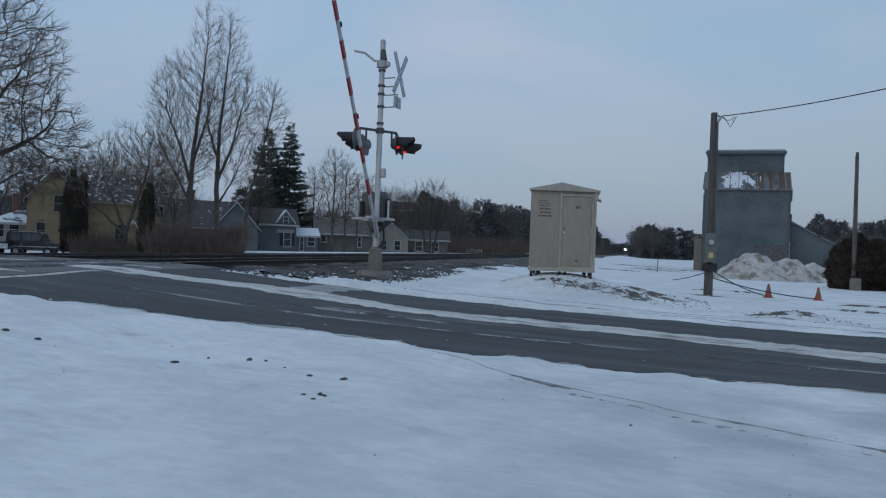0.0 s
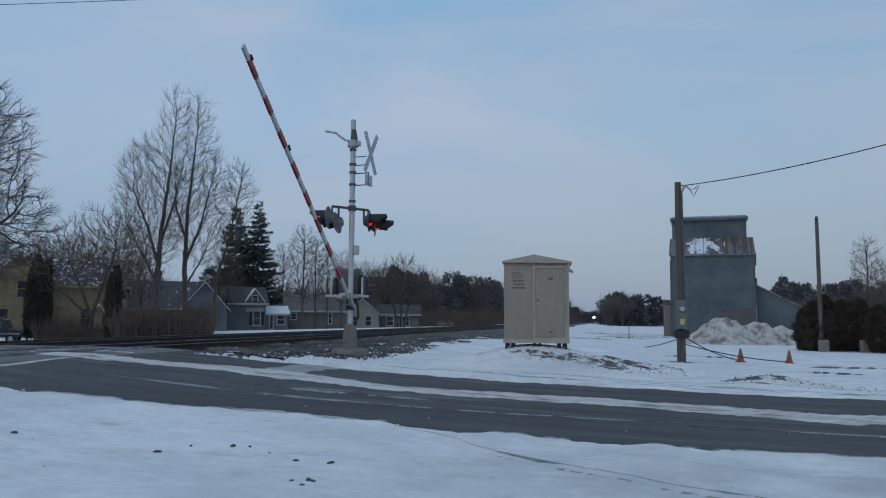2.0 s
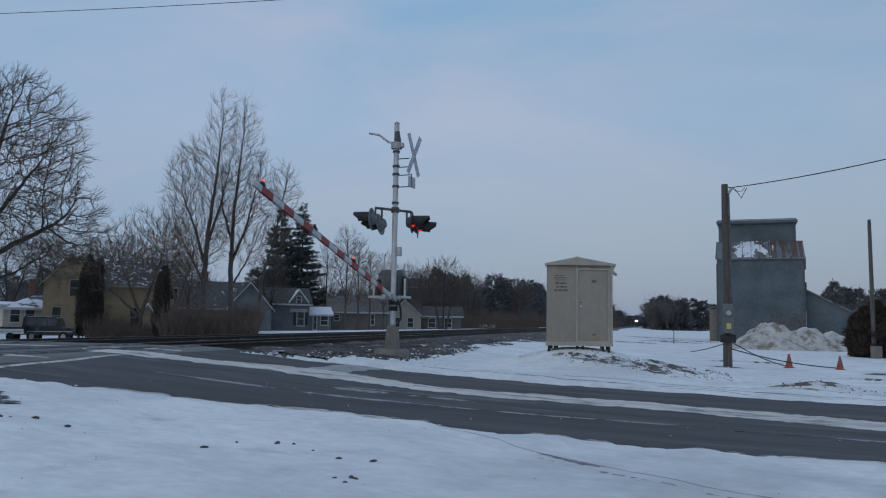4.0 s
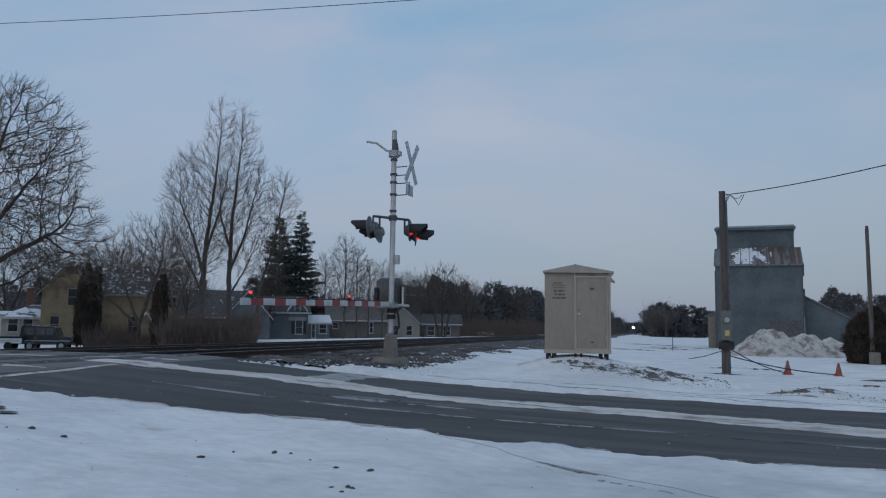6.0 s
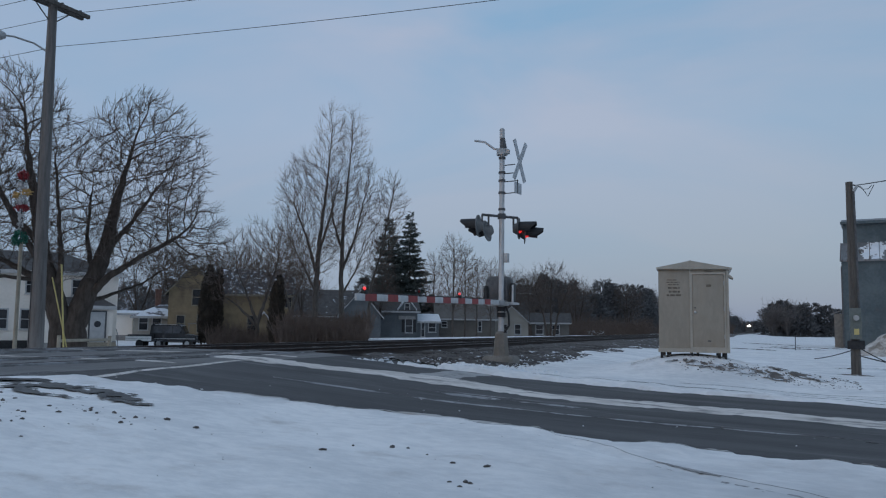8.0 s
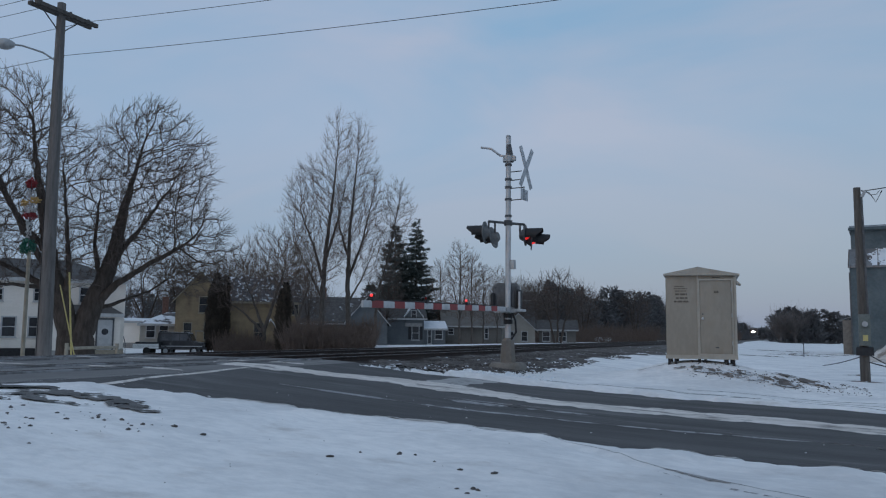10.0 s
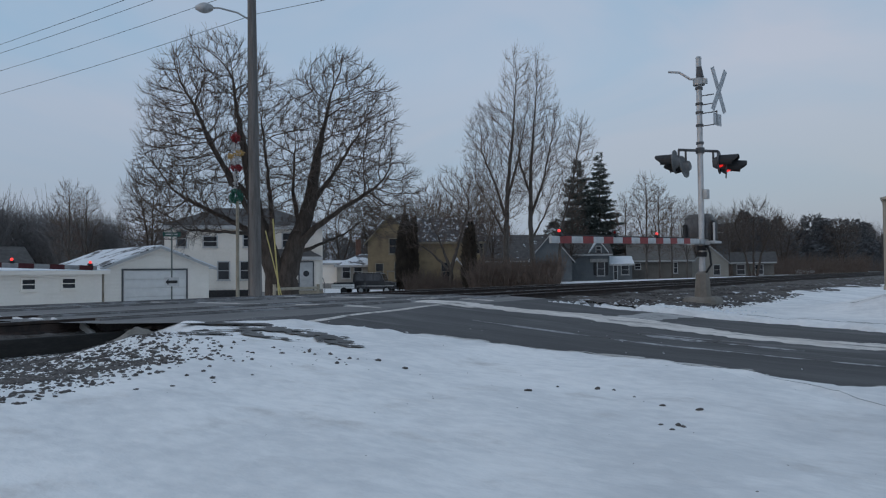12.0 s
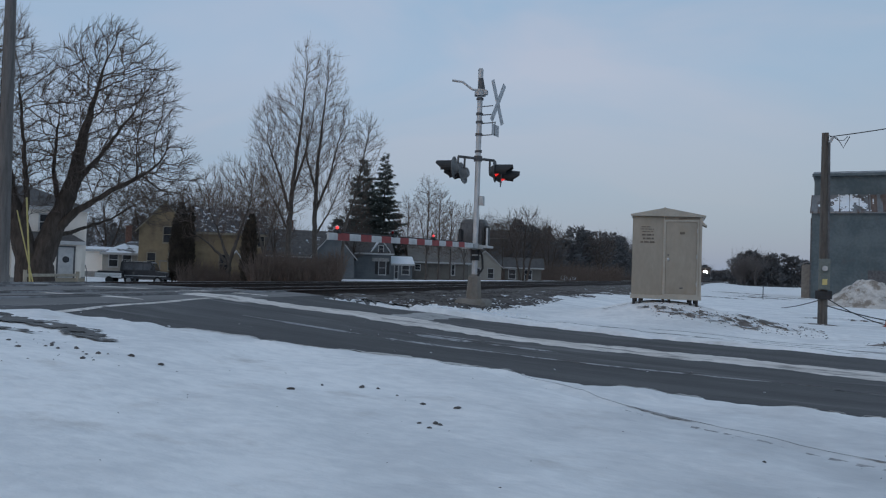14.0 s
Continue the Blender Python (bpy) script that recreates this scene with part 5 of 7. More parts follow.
# smaller bare trees, alike, set about
SMALLS = dict(step=0.34, reach=2.6, kill=0.42, tip=0.0125, power=2.25, twig=0.8, twigs=3, group="small bare trees")
small_a = grown_tree(polar(-39.6, 104), -38, [[(0, 0, -0.5), (0.1, 0, 3.0), (0.5, 0, 7.0)], [(0, 0, 1.5), (-1.2, 0, 5.0), (-1.7, 0.3, 7.5)], [(0.1, 0, 3), (1.3, -0.4, 5.4)]],
                     [(-0.4, 0, 6.2, 2.9, 2.7, 3.9)], "leafless small tree behind the houses in snow", 16, count=950, lift=0.25, thick=(0.2, 0.13, 0.1), **SMALLS)
small_b = grown_tree(polar(-21.6, 88), -21, [[(0, 0, -0.5), (0.05, 0, 5.0), (0.1, 0, 10.0)], [(0, 0, 3.0), (0.8, 0.2, 6.5)], [(0, 0, 3.6), (-0.8, -0.2, 7.0)]],
                     [(0, 0, 7.0, 1.7, 1.7, 4.6)], "slender leafless tree behind the houses in snow", 17, count=700, lift=0.35, thick=(0.14, 0.08, 0.08), bark=PALEBARK, fine=TWIGB, **SMALLS)
small_c = grown_tree(polar(-14.7, 105), -15, [[(-0.2, 0, -0.5), (-0.9, 0, 3.0), (-2.0, 0, 6.5)], [(0.2, 0, -0.5), (0.9, 0.2, 3.2), (2.2, 0.3, 6.6)], [(0, 0, -0.5), (0, 0.2, 3.5), (0.1, 0.4, 7.5)]],
                     [(0, 0, 6.2, 3.7, 3.0, 3.6)], "spreading leafless tree behind the houses in snow", 18, count=1200, lift=0.22, thick=(0.2, 0.2, 0.18), **SMALLS)
for src, turn, dist, sc, rz in ((small_a, -40.6, 102, 1.05, 50), (small_a, -43.0, 104, 1.0, 200), (small_c, -37.2, 106, 1.1, 20), (small_a, -26.8, 92, 0.9, 300), (small_b, -19.9, 98, 0.85, 70),
                                (small_b, -18.9, 92, 0.8, 160), (small_b, -20.7, 95, 0.95, 220), (small_a, -18.0, 112, 0.9, 10), (small_c, -16.1, 128, 1.0, 80), (small_c, -36.0, 110, 1.2, 140),
                                (small_a, -55.6, 78, 1.05, 90), (small_b, -60.6, 85, 0.92, 60), (small_b, -59.5, 86, 0.86, 200),
                                (small_c, -46.0, 95, 0.9, 33), (small_a, -48.5, 100, 1.0, 270), (small_c, 17.4, 66, 0.6, 190), (small_b, 16.0, 70, 0.7, 40), (small_c, -9.4, 190, 1.2, 55), (small_b, -38.4, 112, 1.0, 99), (small_c, -33.6, 108, 1.1, 208), (small_a, -32.2, 86, 0.8, 260), (small_b, -23.0, 104, 0.95, 15), (small_a, -17.2, 118, 0.95, 66), (small_c, -12.9, 140, 1.0, 122)):
    c = copy_thing(src, pose(*polar(turn, dist, 0.0 if turn > -60 else -0.2), 0, 0, rz))
    c.scale = (sc, sc, sc)


# ---- evergreens ----
def blades(name, pts, dirs, length, width, material, rng):
    """Many small pointed leaf clumps."""
    n = len(pts)
    d = dirs / (np.linalg.norm(dirs, axis=1, keepdims=True) + 1e-9)
    r = rng.normal(size=(n, 3))
    s = np.cross(d, r)
    s /= np.linalg.norm(s, axis=1, keepdims=True) + 1e-9
    L, W = length * rng.uniform(0.6, 1.4, (n, 1)), width * rng.uniform(0.6, 1.4, (n, 1))
    up = np.cross(s, d) * W * 0.35
    V = np.stack([pts - s * W * 0.5, pts + d * L * 0.5 - up, pts + s * W * 0.5, pts + d * L], 1)
    i = np.arange(n)[:, None] * 4
    F = np.concatenate([i + np.array([[0, 1, 3]]), i + np.array([[1, 2, 3]])], 0)
    return raw_mesh(name, V.reshape(-1, 3), F, material)


def spruce(base, h, r, seed, label):
    rng = np.random.default_rng(seed)
    t = thing("spruce", Matrix.Translation(base), label, "spruce", "spruces")
    part("trunk", B().tube((0, 0, -0.4), (0, 0, h * 0.97), 0.22, 0.03, 8), BARK, t)
    P, D, tips = [], [], []
    z = 0.6
    while z < h * 0.985:
        f = 1 - z / h
        R = r * (f ** 0.85) * rng.uniform(0.7, 1.15) + 0.10
        k = int(6 + 7 * f)
        for j in range(k):
            az = 2 * math.pi * (j + rng.uniform(-0.4, 0.4)) / k
            zb = z + rng.uniform(-0.32, 0.32)
            L = R * rng.uniform(0.5, 1.2)
            m = max(5, int(L * 17))
            u = np.linspace(0.12, 1, m)
            x, y = math.cos(az), math.sin(az)
            zz = zb - 0.20 * L * u + 0.26 * L * u * u + rng.normal(0, 0.03, m)
            c = np.stack([x * L * u, y * L * u, zz], 1)
            for _ in range(2):
                side = rng.normal(0, 0.16 + 0.08 * L, (m, 1)) * (1.15 - u[:, None] * 0.7)
                P.append(c + np.array([[-y, x, 0]]) * side + rng.normal(0, 0.05, (m, 3)))
                D.append(np.array([[x, y, -0.25]]) + rng.normal(0, 0.35, (m, 3)))
        z += rng.uniform(0.28, 0.5)
    part("crown", blades("crown", np.concatenate(P), np.concatenate(D), 0.42, 0.17, NEEDLE, rng), NEEDLE, t, "dark needled boughs with traces of snow")
    return t


spruce(polar(-24.7, 105, 0.0), 16.3, 4.1, 1, "dark spruce dusted with snow")
spruce(polar(-26.2, 104, 0.0), 15.5, 4.9, 2, "dark spruce dusted with snow")


def cedar(base, h, r, seed, label, name="cedar", spires=3, group="cedars", material=None):
    """A dense columnar evergreen with several spires."""
    material = material or CEDAR
    rng = np.random.default_rng(seed)
    t = thing(name, Matrix.Translation(base), label, "shrub", group)
    part("trunk", B().tube((0, 0, -0.3), (0, 0, h * 0.6), 0.09, 0.03, 6), BARK, t)
    P, D = [], []
    for s in range(spires):
        ox, oy = rng.normal(0, r * 0.42, 2) if spires > 1 else (0, 0)
        hh, rr = h * (1 if s == 0 else rng.uniform(0.78, 0.98)), r * (0.95 if spires == 1 else 0.7)
        n = int((1500 if name == "cedar" else 3400) * hh * rr / 1.2)
        f = rng.uniform(0, 1, n)
        lump = 1 + 0.22 * np.sin(f * 23 + s) * rng.uniform(0.3, 1, n)
        rad = rr * np.minimum(1, (1 - f) * 2.6 + 0.04) ** 0.7 * np.minimum(1, 0.55 + f * 2) * lump * np.sqrt(rng.uniform(0.35, 1.0, n))
        az = rng.uniform(0, 2 * math.pi, n)
        P.append(np.stack([ox + rad * np.cos(az), oy + rad * np.sin(az), 0.05 + f * hh], 1))
        D.append(np.stack([np.cos(az) * 0.5, np.sin(az) * 0.5, np.full(n, 1.0)], 1) + rng.normal(0, 0.25, (n, 3)))
    part("foliage", blades("foliage", np.concatenate(P), np.concatenate(D) + (0 if name == "cedar" else rng.normal(0, 0.6, (sum(len(q) for q in P), 3))), 0.34 if name == "cedar" else 0.22, 0.15 if name == "cedar" else 0.12, material, rng), material, t)
    return t


for k, (turn, dist, h, r) in enumerate(((-38.85, 66, 5.3, 0.34), (-38.40, 66, 5.9, 0.34), (-37.92, 66.5, 5.7, 0.32), (-33.75, 62, 5.0, 0.44))):
    cedar(polar(turn, dist, -0.1), h, r, 30 + k, "tall dark columnar cedar by the house", spires=3)
for k, (turn, dist, h, r) in enumerate(((12.5, 46.5, 1.8, 0.6), (13.0, 46, 2.4, 0.8), (13.9, 46.5, 2.7, 1.0), (15.0, 47, 2.3, 0.95), (15.9, 46.5, 2.5, 0.9), (17.2, 44.5, 2.3, 0.85), (18.2, 45, 2.4, 0.9), (19.4, 45, 2.4, 0.9))):
    cedar(polar(turn, dist, 0.0), h, r, 50 + k, "dark rounded evergreen shrub in snow", "shrub", 3, "shrub hedge")


# ---- brush and far woods ----
def brush(name, turn0, turn1, dist, deep, n, h, seed, label, material=TWIGB):
    rng = random.Random(seed)
    segs = []
    for _ in range(n):
        p = polar(rng.uniform(turn0, turn1), dist + rng.uniform(0, deep), 0.0)
        p.z = float(land(p.x, p.y)) - 0.1
        d = Vector((rng.gauss(0, 0.25), rng.gauss(0, 0.25), 1)).normalized()
        L = h * rng.uniform(0.35, 0.75) * (0.7 + 1.0 * float(vnoise(p.x, p.y, 0.35, seed)))
        q = p + d * L * 0.6
        e = q + (d + Vector((rng.gauss(0, 0.3), rng.gauss(0, 0.3), 0))).normalized() * L * 0.4
        segs += [(*p, *q, 0.02, 0.014), (*q, *e, 0.014, 0.006)]
        for _k in range(3):
            s = p.lerp(q, rng.uniform(0.3, 1))
            u = s + (d + Vector((rng.gauss(0, 0.6), rng.gauss(0, 0.6), 0))).normalized() * L * 0.35
            segs.append((*s, *u, 0.011, 0.005))
    solid(name, seg_mesh(name, segs, material, 3), material, label, "brush", kind="stuff")


brush("thicket", -33.8, -27.6, 60, 6, 2600, 3.2, 90, "dense brown leafless thicket beside the tracks")
brush("thicket", -38.4, -33.5, 64, 4, 900, 2.4, 91, "low brown leafless brush by the yellow house")
brush("thicket", -17.2, -8.0, 122, 14, 2600, 3.6, 92, "grey-brown brush along the railway")
brush("thicket", -8.0, -2.6, 210, 90, 2200, 4.0, 93, "grey-brown brush along the railway")


def far_woods(name, rows, seed, label, twig=None, limbs=70):
    """Distant woodland: rows of (turn, distance, height, half width, share of evergreens)."""
    rng = np.random.default_rng(seed)
    P, D, segs = [], [], []
    sz = np.mean([r[1] for r in rows]) / 150
    for turn, dist, h, w, ever in rows:
        c = np.array(polar(turn, dist, -0.3))
        if rng.random() < ever:
            n = 1000
            f = rng.uniform(0, 1, n)
            kind = rng.random()
            prof = np.sin(np.pi * np.clip(f * 0.85 + 0.13, 0, 1)) ** 0.6 if kind < 0.6 else (1 - f) ** 0.8 + 0.05
            rad = w * prof * np.sqrt(rng.uniform(0.2, 1, n)) * (1 + 0.25 * np.sin(f * 19 + turn))
            az = rng.uniform(0, 2 * math.pi, n)
            P.append(c + np.stack([rad * np.cos(az), rad * np.sin(az), f * h], 1))
            D.append(np.stack([np.cos(az), np.sin(az), np.full(n, 0.5)], 1) + rng.normal(0, 0.5, (n, 3)))
        else:
            for _ in range(limbs):
                a, u = rng.uniform(0, 2 * math.pi), rng.uniform(0.15, 0.6)
                p = c + np.array([0, 0, h * u * 0.8])
                q = p + np.array([math.cos(a) * w * rng.uniform(0.3, 1), math.sin(a) * w * rng.uniform(0.3, 1), h * (1 - u) * rng.uniform(0.5, 1)])
                segs.append((*p, *q, 0.05, 0.02))
                for _k in range(4):
                    s = p + (q - p) * rng.uniform(0.3, 1)
                    e = s + rng.normal(0, 0.12 * h, 3) + np.array([0, 0, 0.14 * h])
                    segs.append((*s, *e, 0.025, 0.012))
            segs.append((*c, *(c + np.array([0, 0, h * 0.6])), 0.2, 0.1))
    if P:
        P = np.concatenate(P)
        solid(name, blades(name, P, np.concatenate(D), 0.62 * max(1, sz), 0.36 * max(1, sz), HAZENEEDLE, rng), HAZENEEDLE, label, "woods", kind="stuff")
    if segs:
        solid(name, seg_mesh(name, segs, twig or HAZETWIG, 3), twig or HAZETWIG, label.replace("evergreen", "leafless"), "woods", kind="stuff")


rw = random.Random(7)
rows = []
for i in range(84):
    f = i / 83
    turn = -17.5 + 15.4 * f
    dist = 150 / (1 - 0.72 * f ** 1.3)
    rows.append((turn + rw.uniform(-0.2, 0.2), dist + rw.uniform(-8, 25), rw.uniform(8.0, 13.5) * (0.85 + 0.35 * f), rw.uniform(3.0, 5.0), 0.68))
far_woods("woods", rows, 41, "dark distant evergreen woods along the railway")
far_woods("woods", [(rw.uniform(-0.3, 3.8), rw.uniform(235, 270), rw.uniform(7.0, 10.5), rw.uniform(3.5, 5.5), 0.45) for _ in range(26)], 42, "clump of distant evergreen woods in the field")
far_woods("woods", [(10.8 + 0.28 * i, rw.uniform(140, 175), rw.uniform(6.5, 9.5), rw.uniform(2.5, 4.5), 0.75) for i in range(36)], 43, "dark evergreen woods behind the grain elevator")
far_woods("grove", [(-69 + 0.21 * i, rw.uniform(92, 118), (10.6 - 0.05 * i) * rw.uniform(0.82, 1.05), rw.uniform(1.6, 2.8), 0.0) for i in range(56)], 46, "dense dark leafless grove behind the garage", HAZEGREYTWIG, 85)
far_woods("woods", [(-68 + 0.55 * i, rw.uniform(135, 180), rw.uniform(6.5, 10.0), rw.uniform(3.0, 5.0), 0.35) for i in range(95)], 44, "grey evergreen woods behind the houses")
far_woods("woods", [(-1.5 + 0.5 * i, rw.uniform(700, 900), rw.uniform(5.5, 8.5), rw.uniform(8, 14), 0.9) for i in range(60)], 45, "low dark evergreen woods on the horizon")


# ---- houses ----
def window(parent, x, y, z, w, h, axis="front", shutters=False, trim=None):
    """A window on the front (facing -y) or on the left end (facing -x) of a house."""
    m = pose(x, y, z) if axis == "front" else pose(x, y, z, 0, 0, -90 if axis == "left" else 90)
    fr = B()
    e = 0.09
    for a in ((-w / 2 - e, -w / 2, -h / 2 - e, h / 2 + e), (w / 2, w / 2 + e, -h / 2 - e, h / 2 + e), (-w / 2, w / 2, h / 2, h / 2 + e), (-w / 2, w / 2, -h / 2 - e, -h / 2), (-w / 2, w / 2, -0.025, 0.025)):
        fr.box(a[0], a[1], -0.06, 0.03, a[2], a[3])
    trim = trim or TRIM
    o = part("window", fr, trim, parent, "", m)
    for s in (0, 1):
        part("pane", B().box(-w / 2, w / 2, -0.012, 0.0, -h / 2 + 0.025 + s * h / 2 - (0.025 if s == 0 else 0), (-0.025 if s == 0 else h / 2)), GLASS, o)
    part("sill", B().box(-w / 2 - 0.14, w / 2 + 0.14, -0.12, 0.0, -h / 2 - e - 0.05, -h / 2 - e), trim, o)
    if shutters:
        for s in (-1, 1):
            part("shutter", B().box(s * (w / 2 + 0.30) - 0.17, s * (w / 2 + 0.30) + 0.17, -0.05, 0.0, -h / 2, h / 2), BLACK, o, "dark shutter")
    return o


def house(name, m, w, d, eave, ridge, along, wall, roof, label, wins=(), door=None, chimney=None, over=0.35, category="house", base=0.4, trim=None):
    """A gabled house: front at y = 0 facing -y. along 'x': ridge parallel to the front; 'y': gable in front; 'h': hipped."""
    t = thing(name, m, label, category)
    trim = trim or TRIM
    b = B()
    b.box(0, w, 0, d, -0.8, eave)
    if along == "y":
        b.prism([(0, 0, eave), (w, 0, eave), (w / 2, 0, ridge)], (0, d, 0))
    elif along == "x":
        b.prism([(0, 0, eave), (0, d, eave), (0, d / 2, ridge)], (w, 0, 0))
    part("wall", b, wall, t)
    part("foundation", B().box(-0.04, w + 0.04, -0.04, d + 0.04, -0.8, base), CONC, t, "grey foundation")
    th = 0.14
    if along == "y":
        k = (ridge - eave) / (w / 2)
        for s in (0, 1):
            x0, x1 = (-over, w / 2) if s == 0 else (w + over, w / 2)
            pts = [(x0, -over, eave - k * over), (x1, -over, ridge), (x1, -over, ridge + th), (x0, -over, eave - k * over + th)]
            part("roof", B().prism(pts, (0, d + 2 * over, 0)), roof, t)
            part("barge_board", B().prism([(p[0], p[1] - 0.03, p[2] - 0.08) for p in pts], (0, 0.05, 0)), trim, t)
    elif along == "x":
        k = (ridge - eave) / (d / 2)
        for s in (0, 1):
            y0, y1 = (-over, d / 2) if s == 0 else (d + over, d / 2)
            pts = [(-over, y0, eave - k * over), (-over, y1, ridge), (-over, y1, ridge + th), (-over, y0, eave - k * over + th)]
            part("roof", B().prism(pts, (w + 2 * over, 0, 0)), roof, t)
        part("fascia", B().box(-over, w + over, -over - 0.04, -over, eave - k * over - 0.10, eave - k * over + 0.1), trim, t)
    else:
        i = min(w, d) * 0.42
        vs = [(-over, -over, eave), (w + over, -over, eave), (w + over, d + over, eave), (-over, d + over, eave), (i, d / 2, ridge), (w - i, d / 2, ridge)]
        part("roof", B().add(vs, [(0, 1, 5, 4), (1, 2, 5), (2, 3, 4, 5), (3, 0, 4), (3, 2, 1, 0)]), roof, t)
        part("fascia", B().box(-over, w + over, -over - 0.04, -over, eave - 0.22, eave + 0.02), trim, t)
    for spec in wins:
        window(t, *spec, trim=trim)
    if door:
        x, z, dw, dh = door
        o = part("door", B().bevbox(x, x + dw, -0.05, 0.0, z, z + dh, 0.02), TRIM, t, "pale house door")
        part("door_frame", B().box(x - 0.1, x, -0.06, 0.0, z, z + dh + 0.1).box(x + dw, x + dw + 0.1, -0.06, 0.0, z, z + dh + 0.1).box(x, x + dw, -0.06, 0.0, z + dh, z + dh + 0.1), DGREY, o)
        part("door_glass", B().tube((x + dw / 2, -0.045, z + dh * 0.6), (x + dw / 2, -0.07, z + dh * 0.6), 0.22, 0.22, 14), GLASS, o, "oval glass")
    if chimney:
        x, y, z0, z1 = chimney
        part("chimney", B().box(x - 0.3, x + 0.3, y - 0.3, y + 0.3, z0, z1).box(x - 0.36, x + 0.36, y - 0.36, y + 0.36, z1, z1 + 0.12), BRICKC, t, "brick chimney")
    return t


def facing(turn, dist, z=0.0, twist=0.0):
    """A pose whose -y side faces the middle of the site, turned by twist."""
    p = polar(turn, dist, z)
    return pose(*p, 0, 0, -turn + twist)


# garage with a low white wing
g = house("garage", pose(-42.61, 26.12, -0.40, 0, 0, 74.7), 6.2, 11.5, 2.25, 3.42, "y", WHITES, GARAGE_ROOF, "white sided garage with a snowy roof", base=0.05, category="garage")
door = part("garage_door", B().box(1.05, 4.75, -0.03, 0.0, 0.0, 2.05), DOORWHITE, g, "wide white overhead door")
for k in range(4):
    part("door_panel", B().bevbox(1.10, 4.70, -0.045, -0.03, 0.02 + 0.51 * k, 0.505 + 0.51 * k, 0.01), DOORWHITE, door)
part("door_casing", B().box(0.95, 1.05, -0.05, 0.0, 0, 2.15).box(4.75, 4.85, -0.05, 0.0, 0, 2.15).box(1.05, 4.75, -0.05, 0.0, 2.05, 2.15), DGREY, g)
g = house("garage_wing", pose(-43.81, 17.63, -0.46, 0, 0, 79.7), 8.3, 4.0, 2.05, 2.25, "x", WHITES, SNOW_CLEAN, "low white shed wing with small windows and snow on its roof", category="shed", base=0.05, trim=WHITES,
          wins=((4.45, 0, 1.40, 0.62, 0.5), (6.5, 0, 1.42, 0.66, 0.5)))
house("low_house", facing(-69.5, 66, -0.1, 8), 8, 6, 2.2, 3.6, "x", TAUPE, SHINGLE, "far low house with a dark roof")

# two-storey white house
wm = pose(-50.65, 35.76, -0.32, 0, 0, 49.6)
house("white_house", wm, 11.4, 8.5, 5.25, 6.9, "h", DULLWHITE, SHINGLE, "two-storey white sided house with a dark hipped roof", base=0.5,
      wins=((4.15, 0, 1.95, 0.75, 1.25), (5.75, 0, 1.95, 0.75, 1.25), (1.2, 0, 4.3, 0.6, 1.1), (3.2, 0, 4.1, 0.9, 0.7), (6.0, 0, 4.3, 0.8, 1.1), (8.8, 0, 4.2, 0.7, 1.0)))
house("porch", wm @ pose(6.8, -1.8, 0.0), 4.2, 1.75, 2.9, 3.5, "h", DULLWHITE, SHINGLE, "enclosed white porch with a pale door and steps", door=(2.75, 0.45, 0.95, 2.05), category="porch", over=0.2)
st = thing("porch_steps", wm @ pose(8.8, -2.6, 0.0), "wooden porch steps with a rail", "steps")
for k in range(3):
    part("step", B().box(0, 2.4, -0.4 * k, -0.4 * k + 0.42, 0.30 - 0.15 * k - 0.3, 0.45 - 0.15 * k), PALEWOOD, st)
part("handrail", B().pipe([(2.4, 0.4, 1.35), (2.4, -1.0, 0.9), (2.4, -1.0, 0.0)], 0.03, 6), DGREY, st)
sk = thing("skirting_board", wm @ pose(0.2, -0.14, 0.0), "dark skirting along the foot of the white house", "skirting")
part("board", B().box(0, 6.5, 0, 0.06, -0.3, 0.52), BLACK, sk)
t = thing("timber_barrier", pose(0, 0, 0), "low pale timber barrier under the tree", "barrier")
a, b = polar(-47.6, 34, 0.15), polar(-44.6, 37, 0.15)
part("rail", B().tube((a.x, a.y, 0.75), (b.x, b.y, 0.75), 0.06, 0.06, 6), PALEWOOD, t)
part("post", B().tube((a.x, a.y, 0), (a.x, a.y, 0.95), 0.07, 0.07, 6), PALEWOOD, t)
part("post", B().tube((b.x, b.y, 0), (b.x, b.y, 0.9), 0.07, 0.07, 6), PALEWOOD, t)

t = thing("porch_rail", facing(-39.75, 72, -0.3), "pale rail on two posts beside the cedars", "railing")
part("rail", B().bevbox(0, 1.5, -0.04, 0.04, 1.74, 1.84, 0.01), BOXTAN, t)
for x in (0.1, 1.4):
    part("post", B().box(x - 0.04, x + 0.04, -0.035, 0.035, -0.2, 1.74), BOXTAN, t)

# low cream house with snowy roof beyond
house("bungalow", facing(-45.0, 92, -0.2, -4), 4.6, 7, 2.6, 2.9, "x", WHITES, SNOW_CLEAN, "low white house under a snow-covered roof", over=0.2)
house("bungalow", facing(-43.2, 90, -0.2, 2), 6.6, 7, 2.4, 3.7, "h", CREAM, GARAGE_ROOF, "small cream bungalow with a snowy hipped roof and wide windows", wins=((1.0, 0, 1.7, 0.8, 1.4), (2.3, 0, 1.7, 0.8, 1.4), (5.0, 0, 1.7, 0.9, 1.3)), chimney=(2.6, 4, 3, 5.3))

